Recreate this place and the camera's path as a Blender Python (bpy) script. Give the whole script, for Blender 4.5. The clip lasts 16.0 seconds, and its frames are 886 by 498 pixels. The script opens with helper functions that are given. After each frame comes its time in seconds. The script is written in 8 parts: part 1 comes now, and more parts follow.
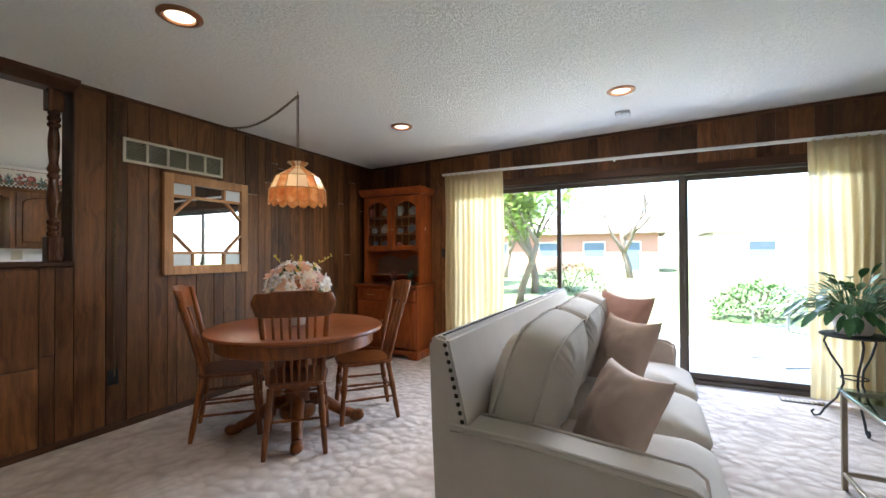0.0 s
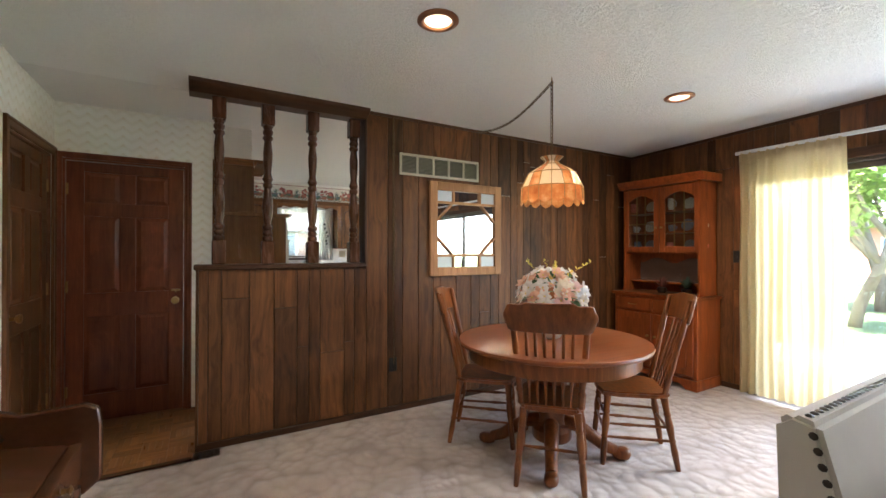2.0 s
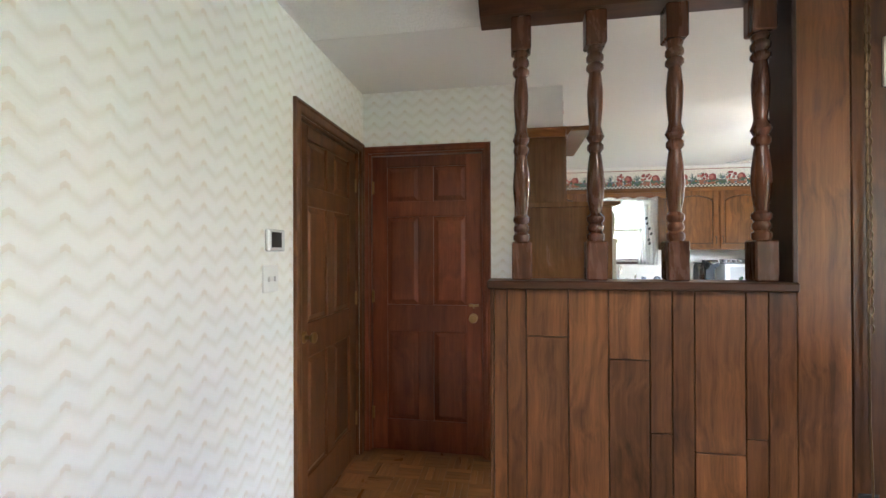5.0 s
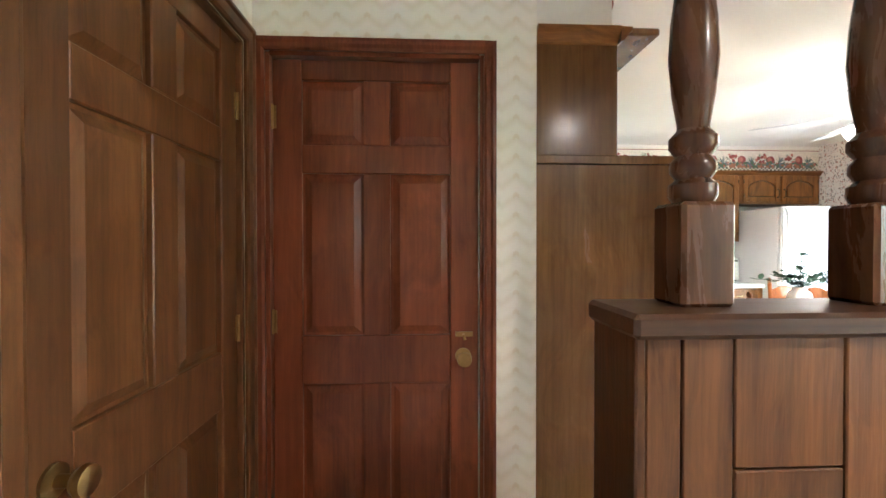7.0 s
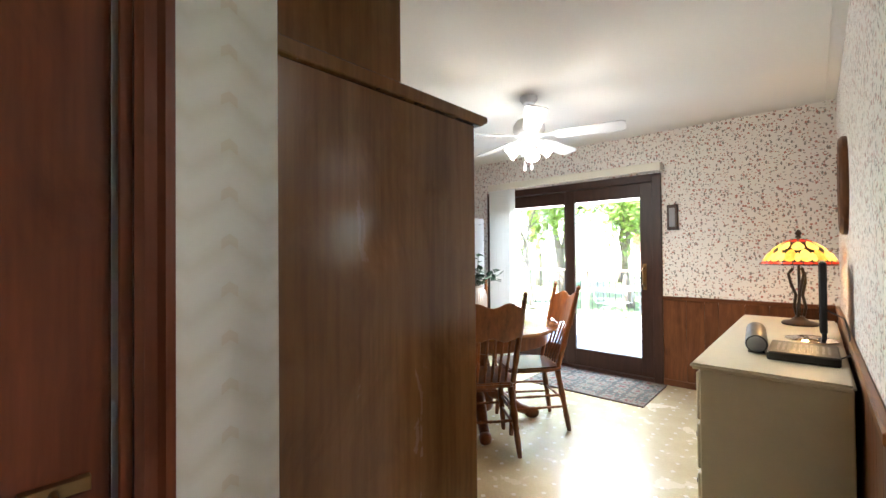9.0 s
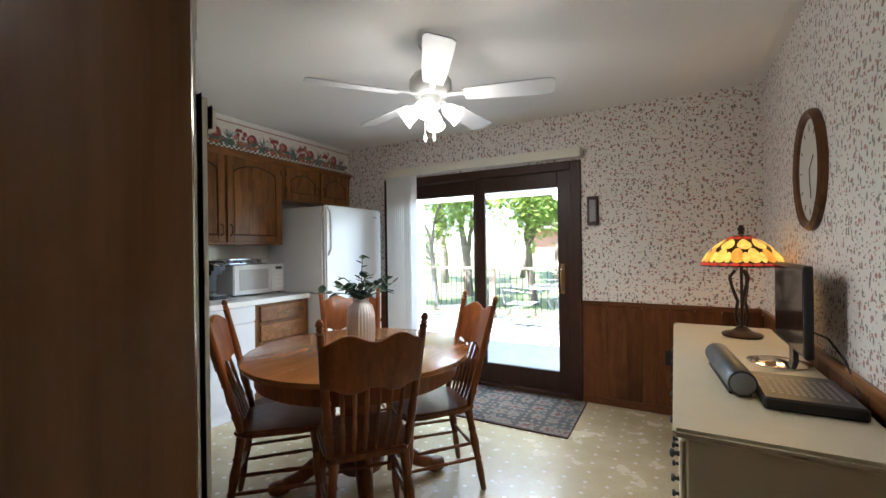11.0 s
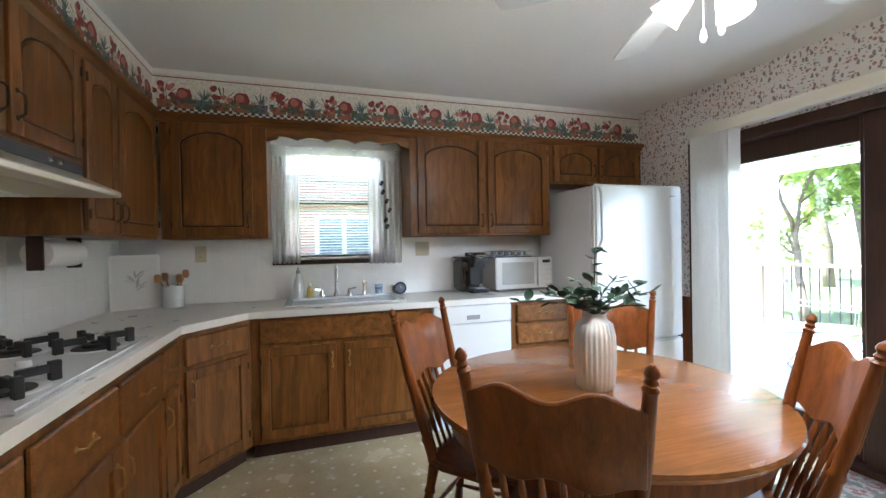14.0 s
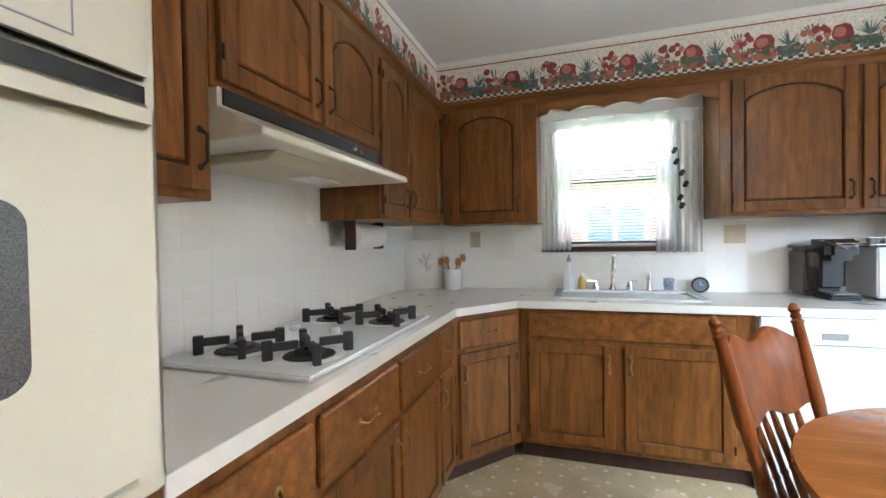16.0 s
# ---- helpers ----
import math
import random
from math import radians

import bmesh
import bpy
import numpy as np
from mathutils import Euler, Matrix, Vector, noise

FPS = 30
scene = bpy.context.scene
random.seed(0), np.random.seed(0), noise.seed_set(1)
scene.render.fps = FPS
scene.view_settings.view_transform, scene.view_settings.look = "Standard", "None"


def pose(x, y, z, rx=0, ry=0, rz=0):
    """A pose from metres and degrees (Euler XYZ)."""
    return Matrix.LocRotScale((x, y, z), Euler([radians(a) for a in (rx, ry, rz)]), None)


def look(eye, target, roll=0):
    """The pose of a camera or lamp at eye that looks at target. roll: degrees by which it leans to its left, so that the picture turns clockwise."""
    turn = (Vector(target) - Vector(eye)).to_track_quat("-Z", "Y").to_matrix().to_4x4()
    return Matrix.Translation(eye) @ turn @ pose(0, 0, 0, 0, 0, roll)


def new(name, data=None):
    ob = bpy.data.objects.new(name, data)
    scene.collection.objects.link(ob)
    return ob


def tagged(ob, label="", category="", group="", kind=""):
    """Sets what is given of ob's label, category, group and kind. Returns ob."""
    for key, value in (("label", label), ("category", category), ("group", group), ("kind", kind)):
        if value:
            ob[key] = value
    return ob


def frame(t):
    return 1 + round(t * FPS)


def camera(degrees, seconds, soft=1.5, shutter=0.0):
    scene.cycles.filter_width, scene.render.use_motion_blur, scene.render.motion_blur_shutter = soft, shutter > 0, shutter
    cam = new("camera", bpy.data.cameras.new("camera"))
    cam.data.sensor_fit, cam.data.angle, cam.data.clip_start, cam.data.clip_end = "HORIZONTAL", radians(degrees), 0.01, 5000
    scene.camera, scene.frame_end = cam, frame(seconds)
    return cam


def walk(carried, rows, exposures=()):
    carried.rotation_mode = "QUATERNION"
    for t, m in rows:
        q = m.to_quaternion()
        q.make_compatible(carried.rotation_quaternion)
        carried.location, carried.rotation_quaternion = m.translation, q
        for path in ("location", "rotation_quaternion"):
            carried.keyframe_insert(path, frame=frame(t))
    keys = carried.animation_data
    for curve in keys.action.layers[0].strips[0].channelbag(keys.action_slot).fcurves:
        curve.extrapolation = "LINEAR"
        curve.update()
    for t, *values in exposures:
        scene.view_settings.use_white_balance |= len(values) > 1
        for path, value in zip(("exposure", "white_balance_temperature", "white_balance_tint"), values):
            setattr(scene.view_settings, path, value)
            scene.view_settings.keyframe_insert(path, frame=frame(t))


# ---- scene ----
cam = camera(93.7, 16.0)
PATH = [
    (0, (0.109, 0.923, 1.281), (-0.791, 2.709, 1.301), -0.2),
    (0.5, (0.041, 0.955, 1.295), (-1.133, 2.574, 1.316), 0.0),
    (1, (-0.036, 1.038, 1.306), (-1.434, 2.469, 1.327), 0.1),
    (1.5, (-0.121, 1.113, 1.333), (-1.699, 2.342, 1.338), 0.1),
    (2, (-0.209, 1.176, 1.333), (-1.94, 2.179, 1.341), 0.1),
    (2.5, (-0.332, 1.271, 1.343), (-2.188, 2.016, 1.348), 0.0),
    (3, (-0.476, 1.325, 1.355), (-2.418, 1.8, 1.356), -0.1),
    (3.5, (-0.689, 1.374, 1.346), (-2.682, 1.551, 1.349), -0.2),
    (4, (-0.972, 1.328, 1.372), (-2.972, 1.287, 1.369), -0.3),
    (4.5, (-1.285, 1.309, 1.371), (-3.273, 1.089, 1.376), -0.2),
    (5, (-1.601, 1.227, 1.364), (-3.575, 0.904, 1.372), -0.2),
    (5.2, (-1.734, 1.188, 1.367), (-3.704, 0.838, 1.373), -0.2),
    (7.3, (-2.974, 0.806, 1.315), (-4.951, 1.104, 1.317), 0.1),
    (7.5, (-3.079, 0.797, 1.3), (-5.026, 1.257, 1.328), 0.0),
    (8, (-3.31, 0.778, 1.294), (-5.128, 1.612, 1.33), -0.3),
    (8.5, (-3.508, 0.814, 1.291), (-5.112, 2.009, 1.307), -0.5),
    (9, (-3.678, 0.922, 1.279), (-5.012, 2.412, 1.301), -0.5),
    (9.5, (-3.817, 1.07, 1.284), (-4.903, 2.75, 1.294), -0.5),
    (9.7, (-3.856, 1.131, 1.279), (-4.882, 2.847, 1.294), -0.0),
    (11.8, (-4.198, 2.033, 1.317), (-5.169, 3.782, 1.303), -0.9),
    (12, (-4.215, 2.101, 1.304), (-5.25, 3.812, 1.294), -0.9),
    (12.5, (-4.257, 2.235, 1.293), (-5.502, 3.801, 1.275), -0.8),
    (13, (-4.281, 2.333, 1.292), (-5.781, 3.656, 1.276), -0.8),
    (13.5, (-4.311, 2.411, 1.286), (-6.047, 3.405, 1.272), -0.9),
    (14, (-4.322, 2.489, 1.292), (-6.227, 3.097, 1.276), -1.1),
    (14.5, (-4.343, 2.501, 1.271), (-6.331, 2.72, 1.256), -1.1),
    (15, (-4.399, 2.497, 1.263), (-6.394, 2.355, 1.237), -1.1),
    (15.5, (-4.538, 2.457, 1.249), (-6.496, 2.054, 1.227), -1.2),
    (16, (-4.688, 2.447, 1.252), (-6.593, 1.836, 1.218), -1.0),
]
EXPOSURES = [(0.0, 3.3, 5800, 10), (1.0, 3.35, 5900, 10), (2.0, 3.8, 5950, 10), (3.0, 4.15, 5950, 10), (4.0, 4.45, 5750, 10), (5.0, 4.55, 5600, 10), (7.3, 5.0, 5950, 10), (8.1, 4.8, 5950, 10), (8.6, 4.45, 5900, 10), (9.0, 4.1, 5850, 10), (9.5, 3.7, 5800, 10), (11.8, 2.95, 5750, 10), (13.0, 3.05, 5650, 10), (14.5, 3.75, 5600, 10), (16.0, 4.1, 5600, 10)]
walk(cam, [(t, look(eye, target, roll)) for t, eye, target, roll in PATH], EXPOSURES)

# ---- daylight ----
SUN_EL, SUN_AZ = radians(64), radians(205)      # azimuth clockwise from +y
world = bpy.data.worlds.new("world")
scene.world = world
world.use_nodes = True
wn = world.node_tree.nodes
sky = wn.new("ShaderNodeTexSky")
sky.sky_type, sky.sun_disc = "NISHITA", False
sky.sun_elevation, sky.sun_rotation = SUN_EL, SUN_AZ
wn["Background"].inputs["Strength"].default_value = 0.15
world.node_tree.links.new(sky.outputs[0], wn["Background"].inputs["Color"])
sun_data = bpy.data.lights.new("sun", "SUN")
sun_data.energy, sun_data.angle, sun_data.color = 5.0, radians(0.6), (1.0, 0.95, 0.87)
sun = new("sun", sun_data)
sun_dir = Vector((math.sin(SUN_AZ) * math.cos(SUN_EL), math.cos(SUN_AZ) * math.cos(SUN_EL), math.sin(SUN_EL)))
sun.matrix_world = look(sun_dir * 30, (0, 0, 0))


def area_lamp(name, eye, target, w, h, watts, color=(1, 1, 1)):
    d = bpy.data.lights.new(name, "AREA")
    d.shape, d.size, d.size_y, d.energy, d.color = "RECTANGLE", w, h, watts, color
    ob = new(name, d)
    ob.matrix_world = look(eye, target)
    return ob


def point_lamp(name, at, watts, color=(1, 0.82, 0.6), size=0.04):
    d = bpy.data.lights.new(name, "POINT")
    d.energy, d.color, d.shadow_soft_size = watts, color, size
    ob = new(name, d)
    ob.location = at
    return ob


def spot_lamp(name, at, watts, color=(1, 0.82, 0.6), size=0.05, angle=130):
    d = bpy.data.lights.new(name, "SPOT")
    d.energy, d.color, d.shadow_soft_size, d.spot_size, d.spot_blend = watts, color, size, radians(angle), 0.6
    ob = new(name, d)
    ob.location = at
    return ob


# sky light that falls in through the openings, from above their heads
area_lamp("sky_patio_door", (-0.1, 10.4, 3.5), (-0.3, 2.6, 0.9), 5.0, 0.8, 145, (0.80, 0.90, 1.0))
area_lamp("sky_kitchen_door", (-5.7, 7.1, 2.8), (-5.6, 3.0, 0.6), 2.2, 0.7, 20, (0.85, 0.94, 1.0))
area_lamp("sky_sink_window", (-8.5, 2.66, 2.55), (-6.6, 2.66, 0.9), 0.8, 0.6, 9, (0.9, 0.95, 1.0))

# ---- materials ----
def node_mat(name):
    m = bpy.data.materials.new(name)
    m.use_nodes = True
    nt = m.node_tree
    return m, nt, nt.nodes["Principled BSDF"]


def nd(nt, kind, **vals):
    n = nt.nodes.new(kind)
    for k, v in vals.items():
        n.inputs[k.replace("_", " ")].default_value = v
    return n


def ramp(nt, fac, stops):
    r = nt.nodes.new("ShaderNodeValToRGB")
    el = r.color_ramp.elements
    while len(el) < len(stops):
        el.new(0.5)
    for e, (p, c) in zip(el, stops):
        e.position, e.color = p, (*c, 1)
    nt.links.new(fac, r.inputs[0])
    return r.outputs[0]


def coords(nt, scale=(1, 1, 1), rot=(0, 0, 0)):
    tc = nt.nodes.new("ShaderNodeTexCoord")
    mp = nt.nodes.new("ShaderNodeMapping")
    mp.inputs["Scale"].default_value, mp.inputs["Rotation"].default_value = scale, rot
    nt.links.new(tc.outputs["Object"], mp.inputs["Vector"])
    return mp.outputs[0]


def mixc(nt, fac, a, b, mode="MIX"):
    n = nt.nodes.new("ShaderNodeMix")
    n.data_type, n.blend_type = "RGBA", mode
    for sock, v in ((n.inputs[0], fac), (n.inputs[6], a), (n.inputs[7], b)):
        if hasattr(v, "is_linked"):
            nt.links.new(v, sock)
        else:
            sock.default_value = v if isinstance(v, (int, float)) else (*v, 1)
    return n.outputs[2]


def maths(nt, op, a, b=0.0, c=0.0):
    n = nt.nodes.new("ShaderNodeMath")
    n.operation = op
    for sock, v in zip(n.inputs, (a, b, c)):
        if hasattr(v, "is_linked"):
            nt.links.new(v, sock)
        else:
            sock.default_value = v
    return n.outputs[0]


def bump(nt, bsdf, height, strength=0.3, dist=0.01):
    b = nd(nt, "ShaderNodeBump", Strength=strength, Distance=dist)
    nt.links.new(height, b.inputs["Height"])
    nt.links.new(b.outputs[0], bsdf.inputs["Normal"])


def noise_tex(nt, vec, scale, detail=4.0, rough=0.55):
    n = nd(nt, "ShaderNodeTexNoise", Scale=scale, Detail=detail, Roughness=rough)
    nt.links.new(vec, n.inputs["Vector"])
    return n.outputs["Fac"]


def plain(name, color, rough=0.5, metal=0.0, vary=0.12, scale=6.0, grain=80.0, relief=0.05, spec=0.5, coat=0.0):
    """A painted, woven or metal surface: slight blotches at two scales and a fine relief."""
    m, nt, b = node_mat(name)
    v = coords(nt)
    f = noise_tex(nt, v, scale)
    g = noise_tex(nt, v, grain, 2.0)
    lo, hi = [c * (1 - vary) for c in color], [min(1.0, c * (1 + vary)) for c in color]
    c1 = ramp(nt, f, ((0.3, lo), (0.7, hi)))
    nt.links.new(mixc(nt, 0.25, c1, ramp(nt, g, ((0.3, lo), (0.7, hi)))), b.inputs["Base Color"])
    b.inputs["Metallic"].default_value = metal
    b.inputs["Specular IOR Level"].default_value = spec
    b.inputs["Coat Weight"].default_value = coat
    b.inputs["Roughness"].default_value = rough
    if vary > 0.01:
        nt.links.new(maths(nt, "MULTIPLY_ADD", f, 0.16, rough - 0.08), b.inputs["Roughness"])
    if relief:
        bump(nt, b, g, relief, 0.004)
    return m


def wood(name, dark, light, axis="z", rough=0.42, scale=1.0, random_tint=0.35, relief=0.12, coat=0.0, knots=0.0):
    """Grain along one axis, with blotches, pores and a tint per piece."""
    m, nt, b = node_mat(name)
    s = [9.0 * scale] * 3
    s["xyz".index(axis)] = 0.55 * scale
    v0 = coords(nt)
    oi = nt.nodes.new("ShaderNodeObjectInfo")
    off = nt.nodes.new("ShaderNodeVectorMath")
    off.operation = "ADD"
    nt.links.new(v0, off.inputs[0])
    rnd = maths(nt, "MULTIPLY", oi.outputs["Random"], 37.0)
    comb = nt.nodes.new("ShaderNodeCombineXYZ")
    for i in range(3):
        nt.links.new(rnd, comb.inputs[i])
    nt.links.new(comb.outputs[0], off.inputs[1])
    mp = nt.nodes.new("ShaderNodeMapping")
    mp.inputs["Scale"].default_value = s
    nt.links.new(off.outputs[0], mp.inputs["Vector"])
    warp = noise_tex(nt, off.outputs[0], 2.2, 2.0)
    sw = nt.nodes.new("ShaderNodeVectorMath")
    sw.operation = "MULTIPLY_ADD"
    nt.links.new(mp.outputs[0], sw.inputs[0])
    sw.inputs[1].default_value = (1, 1, 1)
    wc = nt.nodes.new("ShaderNodeCombineXYZ")
    w3 = maths(nt, "MULTIPLY", warp, 1.2)
    for i in range(3):
        nt.links.new(w3, wc.inputs[i])
    nt.links.new(wc.outputs[0], sw.inputs[2])
    grain = noise_tex(nt, sw.outputs[0], 2.6, 6.0, 0.65)
    mp2 = nt.nodes.new("ShaderNodeMapping")
    s2 = [160.0 * scale] * 3
    s2["xyz".index(axis)] = 5.0 * scale
    mp2.inputs["Scale"].default_value = s2
    nt.links.new(off.outputs[0], mp2.inputs["Vector"])
    pore = noise_tex(nt, mp2.outputs[0], 1.0, 2.0)
    blot = noise_tex(nt, off.outputs[0], 1.7, 3.0)
    col = ramp(nt, grain, ((0.28, dark), (0.5, [(a + c) / 2 for a, c in zip(dark, light)]), (0.72, light)))
    col = mixc(nt, 0.32, col, ramp(nt, pore, ((0.35, (0.5, 0.46, 0.42)), (0.6, (1, 1, 1)))), "MULTIPLY")
    col = mixc(nt, 0.6, col, ramp(nt, blot, ((0.3, (0.62, 0.58, 0.55)), (0.65, (1.15, 1.12, 1.1)))), "MULTIPLY")
    lo, hi = 1 - random_tint, 1 + random_tint
    tint = ramp(nt, oi.outputs["Random"], ((0.0, (lo, lo, lo)), (1.0, (hi, hi, hi))))
    col = mixc(nt, 1.0, col, tint, "MULTIPLY")
    nt.links.new(col, b.inputs["Base Color"])
    nt.links.new(maths(nt, "MULTIPLY_ADD", grain, 0.2, rough - 0.1), b.inputs["Roughness"])
    b.inputs["Specular IOR Level"].default_value = 0.3
    b.inputs["Coat Weight"].default_value = coat * 0.5
    b.inputs["Coat Roughness"].default_value = 0.15
    bump(nt, b, maths(nt, "MULTIPLY_ADD", pore, 0.5, grain), relief, 0.004)
    return m


def glow(name, color, strength):
    m, nt, b = node_mat(name)
    b.inputs["Base Color"].default_value = (*color, 1)
    b.inputs["Emission Color"].default_value = (*color, 1)
    b.inputs["Emission Strength"].default_value = strength
    return m


def glass(name, tint=(1, 1, 1), rough=0.0, clear=0.92):
    """A thin pane: mostly clear, a little mirror."""
    m, nt, b = node_mat(name)
    t = nt.nodes.new("ShaderNodeBsdfTransparent")
    t.inputs[0].default_value = (*tint, 1)
    g = nt.nodes.new("ShaderNodeBsdfGlossy")
    g.inputs["Roughness"].default_value = rough
    mx = nt.nodes.new("ShaderNodeMixShader")
    mx.inputs[0].default_value = 1 - clear
    nt.links.new(t.outputs[0], mx.inputs[1])
    nt.links.new(g.outputs[0], mx.inputs[2])
    nt.links.new(mx.outputs[0], nt.nodes["Material Output"].inputs["Surface"])
    return m


def sheer(name, color, through_part=0.45, weave=220.0):
    """Thin cloth that lets light through."""
    m, nt, b = node_mat(name)
    v = coords(nt, (weave, weave, weave * 0.6))
    f = noise_tex(nt, v, 1.0, 2.0)
    b.inputs["Base Color"].default_value = (*color, 1)
    b.inputs["Roughness"].default_value = 0.9
    tl = nt.nodes.new("ShaderNodeBsdfTranslucent")
    tl.inputs[0].default_value = (*color, 1)
    mx = nt.nodes.new("ShaderNodeMixShader")
    mx.inputs[0].default_value = 0.5
    nt.links.new(b.outputs[0], mx.inputs[1])
    nt.links.new(tl.outputs[0], mx.inputs[2])
    tr = nt.nodes.new("ShaderNodeBsdfTransparent")
    mx2 = nt.nodes.new("ShaderNodeMixShader")
    nt.links.new(maths(nt, "MULTIPLY_ADD", f, 0.3, through_part - 0.15), mx2.inputs[0])
    nt.links.new(mx.outputs[0], mx2.inputs[1])
    nt.links.new(tr.outputs[0], mx2.inputs[2])
    nt.links.new(mx2.outputs[0], nt.nodes["Material Output"].inputs["Surface"])
    return m


def carpet_mat():
    m, nt, b = node_mat("carpet")
    v = coords(nt)
    warp = nd(nt, "ShaderNodeTexNoise", Scale=3.0, Detail=2.0)
    nt.links.new(v, warp.inputs["Vector"])
    add = nt.nodes.new("ShaderNodeVectorMath")
    add.operation = "MULTIPLY_ADD"
    nt.links.new(warp.outputs["Color"], add.inputs[0])
    add.inputs[1].default_value = (0.16, 0.16, 0)
    nt.links.new(v, add.inputs[2])
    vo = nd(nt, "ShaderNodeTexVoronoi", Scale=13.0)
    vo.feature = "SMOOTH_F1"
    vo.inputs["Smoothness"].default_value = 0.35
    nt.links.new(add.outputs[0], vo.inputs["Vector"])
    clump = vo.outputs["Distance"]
    fine = noise_tex(nt, v, 190.0, 3.0)
    big = noise_tex(nt, v, 1.3, 3.0)
    c = ramp(nt, big, ((0.3, (0.50, 0.395, 0.325)), (0.7, (0.62, 0.51, 0.43))))
    c = mixc(nt, 0.5, c, ramp(nt, fine, ((0.3, (0.62, 0.6, 0.58)), (0.7, (1.1, 1.1, 1.1)))), "MULTIPLY")
    # shade in the hollows between clumps, painted darker and warmer into the colour
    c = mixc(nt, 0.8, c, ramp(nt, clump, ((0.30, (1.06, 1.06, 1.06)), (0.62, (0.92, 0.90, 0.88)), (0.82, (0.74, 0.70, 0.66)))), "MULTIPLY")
    nt.links.new(c, b.inputs["Base Color"])
    b.inputs["Roughness"].default_value = 1.0
    b.inputs["Sheen Weight"].default_value = 0.3
    b.inputs["Specular IOR Level"].default_value = 0.1
    h = maths(nt, "MULTIPLY_ADD", clump, -1.0, maths(nt, "MULTIPLY", fine, 0.18))
    bump(nt, b, h, 0.6, 0.035)
    return m


def ceiling_mat(name, color, coarse, strength):
    m, nt, b = node_mat(name)
    v = coords(nt)
    f = noise_tex(nt, v, coarse, 5.0, 0.7)
    big = noise_tex(nt, v, 0.8, 2.0)
    lo = [c * 0.94 for c in color]
    nt.links.new(mixc(nt, 0.3, ramp(nt, big, ((0.3, lo), (0.7, color))), ramp(nt, f, ((0.35, lo), (0.6, color)))), b.inputs["Base Color"])
    b.inputs["Roughness"].default_value = 0.9
    bump(nt, b, ramp(nt, f, ((0.42, (0, 0, 0)), (0.62, (1, 1, 1)))), strength, 0.012)
    return m


def chevron_mat():
    """Embossed wallpaper: stacked zigzag bands, cream on pearl white."""
    m, nt, b = node_mat("chevron_wallpaper")
    tc = nt.nodes.new("ShaderNodeTexCoord")
    sp = nt.nodes.new("ShaderNodeSeparateXYZ")
    nt.links.new(tc.outputs["Object"], sp.inputs[0])
    h = maths(nt, "ADD", sp.outputs[0], sp.outputs[1])
    z = sp.outputs[2]
    zig = maths(nt, "PINGPONG", h, 0.0545)
    v = maths(nt, "MULTIPLY_ADD", zig, 0.70, z)
    row = maths(nt, "FRACT", maths(nt, "MULTIPLY", v, 1 / 0.072))
    wave = maths(nt, "PINGPONG", row, 0.5)
    fl = noise_tex(nt, coords(nt, (60, 60, 260)), 1.0, 3.0)
    bl = noise_tex(nt, coords(nt), 3.0, 3.0)
    hgt = maths(nt, "MULTIPLY_ADD", fl, 0.25, maths(nt, "MULTIPLY", wave, 2.0))
    tip = maths(nt, "MULTIPLY", maths(nt, "LESS_THAN", zig, 0.012), maths(nt, "LESS_THAN", row, 0.22))
    c = ramp(nt, hgt, ((0.2, (0.79, 0.76, 0.68)), (0.75, (0.85, 0.83, 0.77))))
    c = mixc(nt, maths(nt, "MULTIPLY", tip, 0.22), c, (0.62, 0.45, 0.25))
    c = mixc(nt, 0.4, c, ramp(nt, bl, ((0.3, (0.9, 0.9, 0.9)), (0.7, (1, 1, 1)))), "MULTIPLY")
    nt.links.new(c, b.inputs["Base Color"])
    b.inputs["Roughness"].default_value = 0.5
    bump(nt, b, hgt, 0.17, 0.005)
    return m


def floral_mat(name, axis):
    """Off-white wallpaper with scattered small red flowers and blue-green leaves."""
    m, nt, b = node_mat(name)
    s = [1, 1, 1]
    s[axis] = 0.0
    v = coords(nt, s)
    base = (0.74, 0.70, 0.655)
    col = None
    prev = base
    for sc, thr, tint, off, st in ((25, 0.27, (0.36, 0.10, 0.07), 0.0, (1, 1, 1)), (33, 0.26, (0.15, 0.14, 0.12), 3.1, (1, 1, 0.5)), (38, 0.24, (0.42, 0.19, 0.13), 7.7, (1, 1, 1)), (43, 0.24, (0.20, 0.16, 0.14), 5.2, (0.55, 0.55, 1.2))):
        sh = nt.nodes.new("ShaderNodeVectorMath")
        sh.operation = "MULTIPLY_ADD"
        nt.links.new(v, sh.inputs[0])
        sh.inputs[1].default_value = st
        sh.inputs[2].default_value = (off, off, off)
        vo = nd(nt, "ShaderNodeTexVoronoi", Scale=sc, Randomness=0.8)
        nt.links.new(sh.outputs[0], vo.inputs["Vector"])
        wob = noise_tex(nt, v, 130.0, 2.0)
        d = maths(nt, "MULTIPLY_ADD", wob, 0.25, vo.outputs["Distance"])
        mask = maths(nt, "LESS_THAN", d, thr + 0.10)
        prev = mixc(nt, maths(nt, "MULTIPLY", mask, 0.85), prev, tint)
    nt.links.new(prev, b.inputs["Base Color"])
    b.inputs["Roughness"].default_value = 0.55
    bump(nt, b, noise_tex(nt, coords(nt), 300.0, 2.0), 0.05, 0.002)
    return m


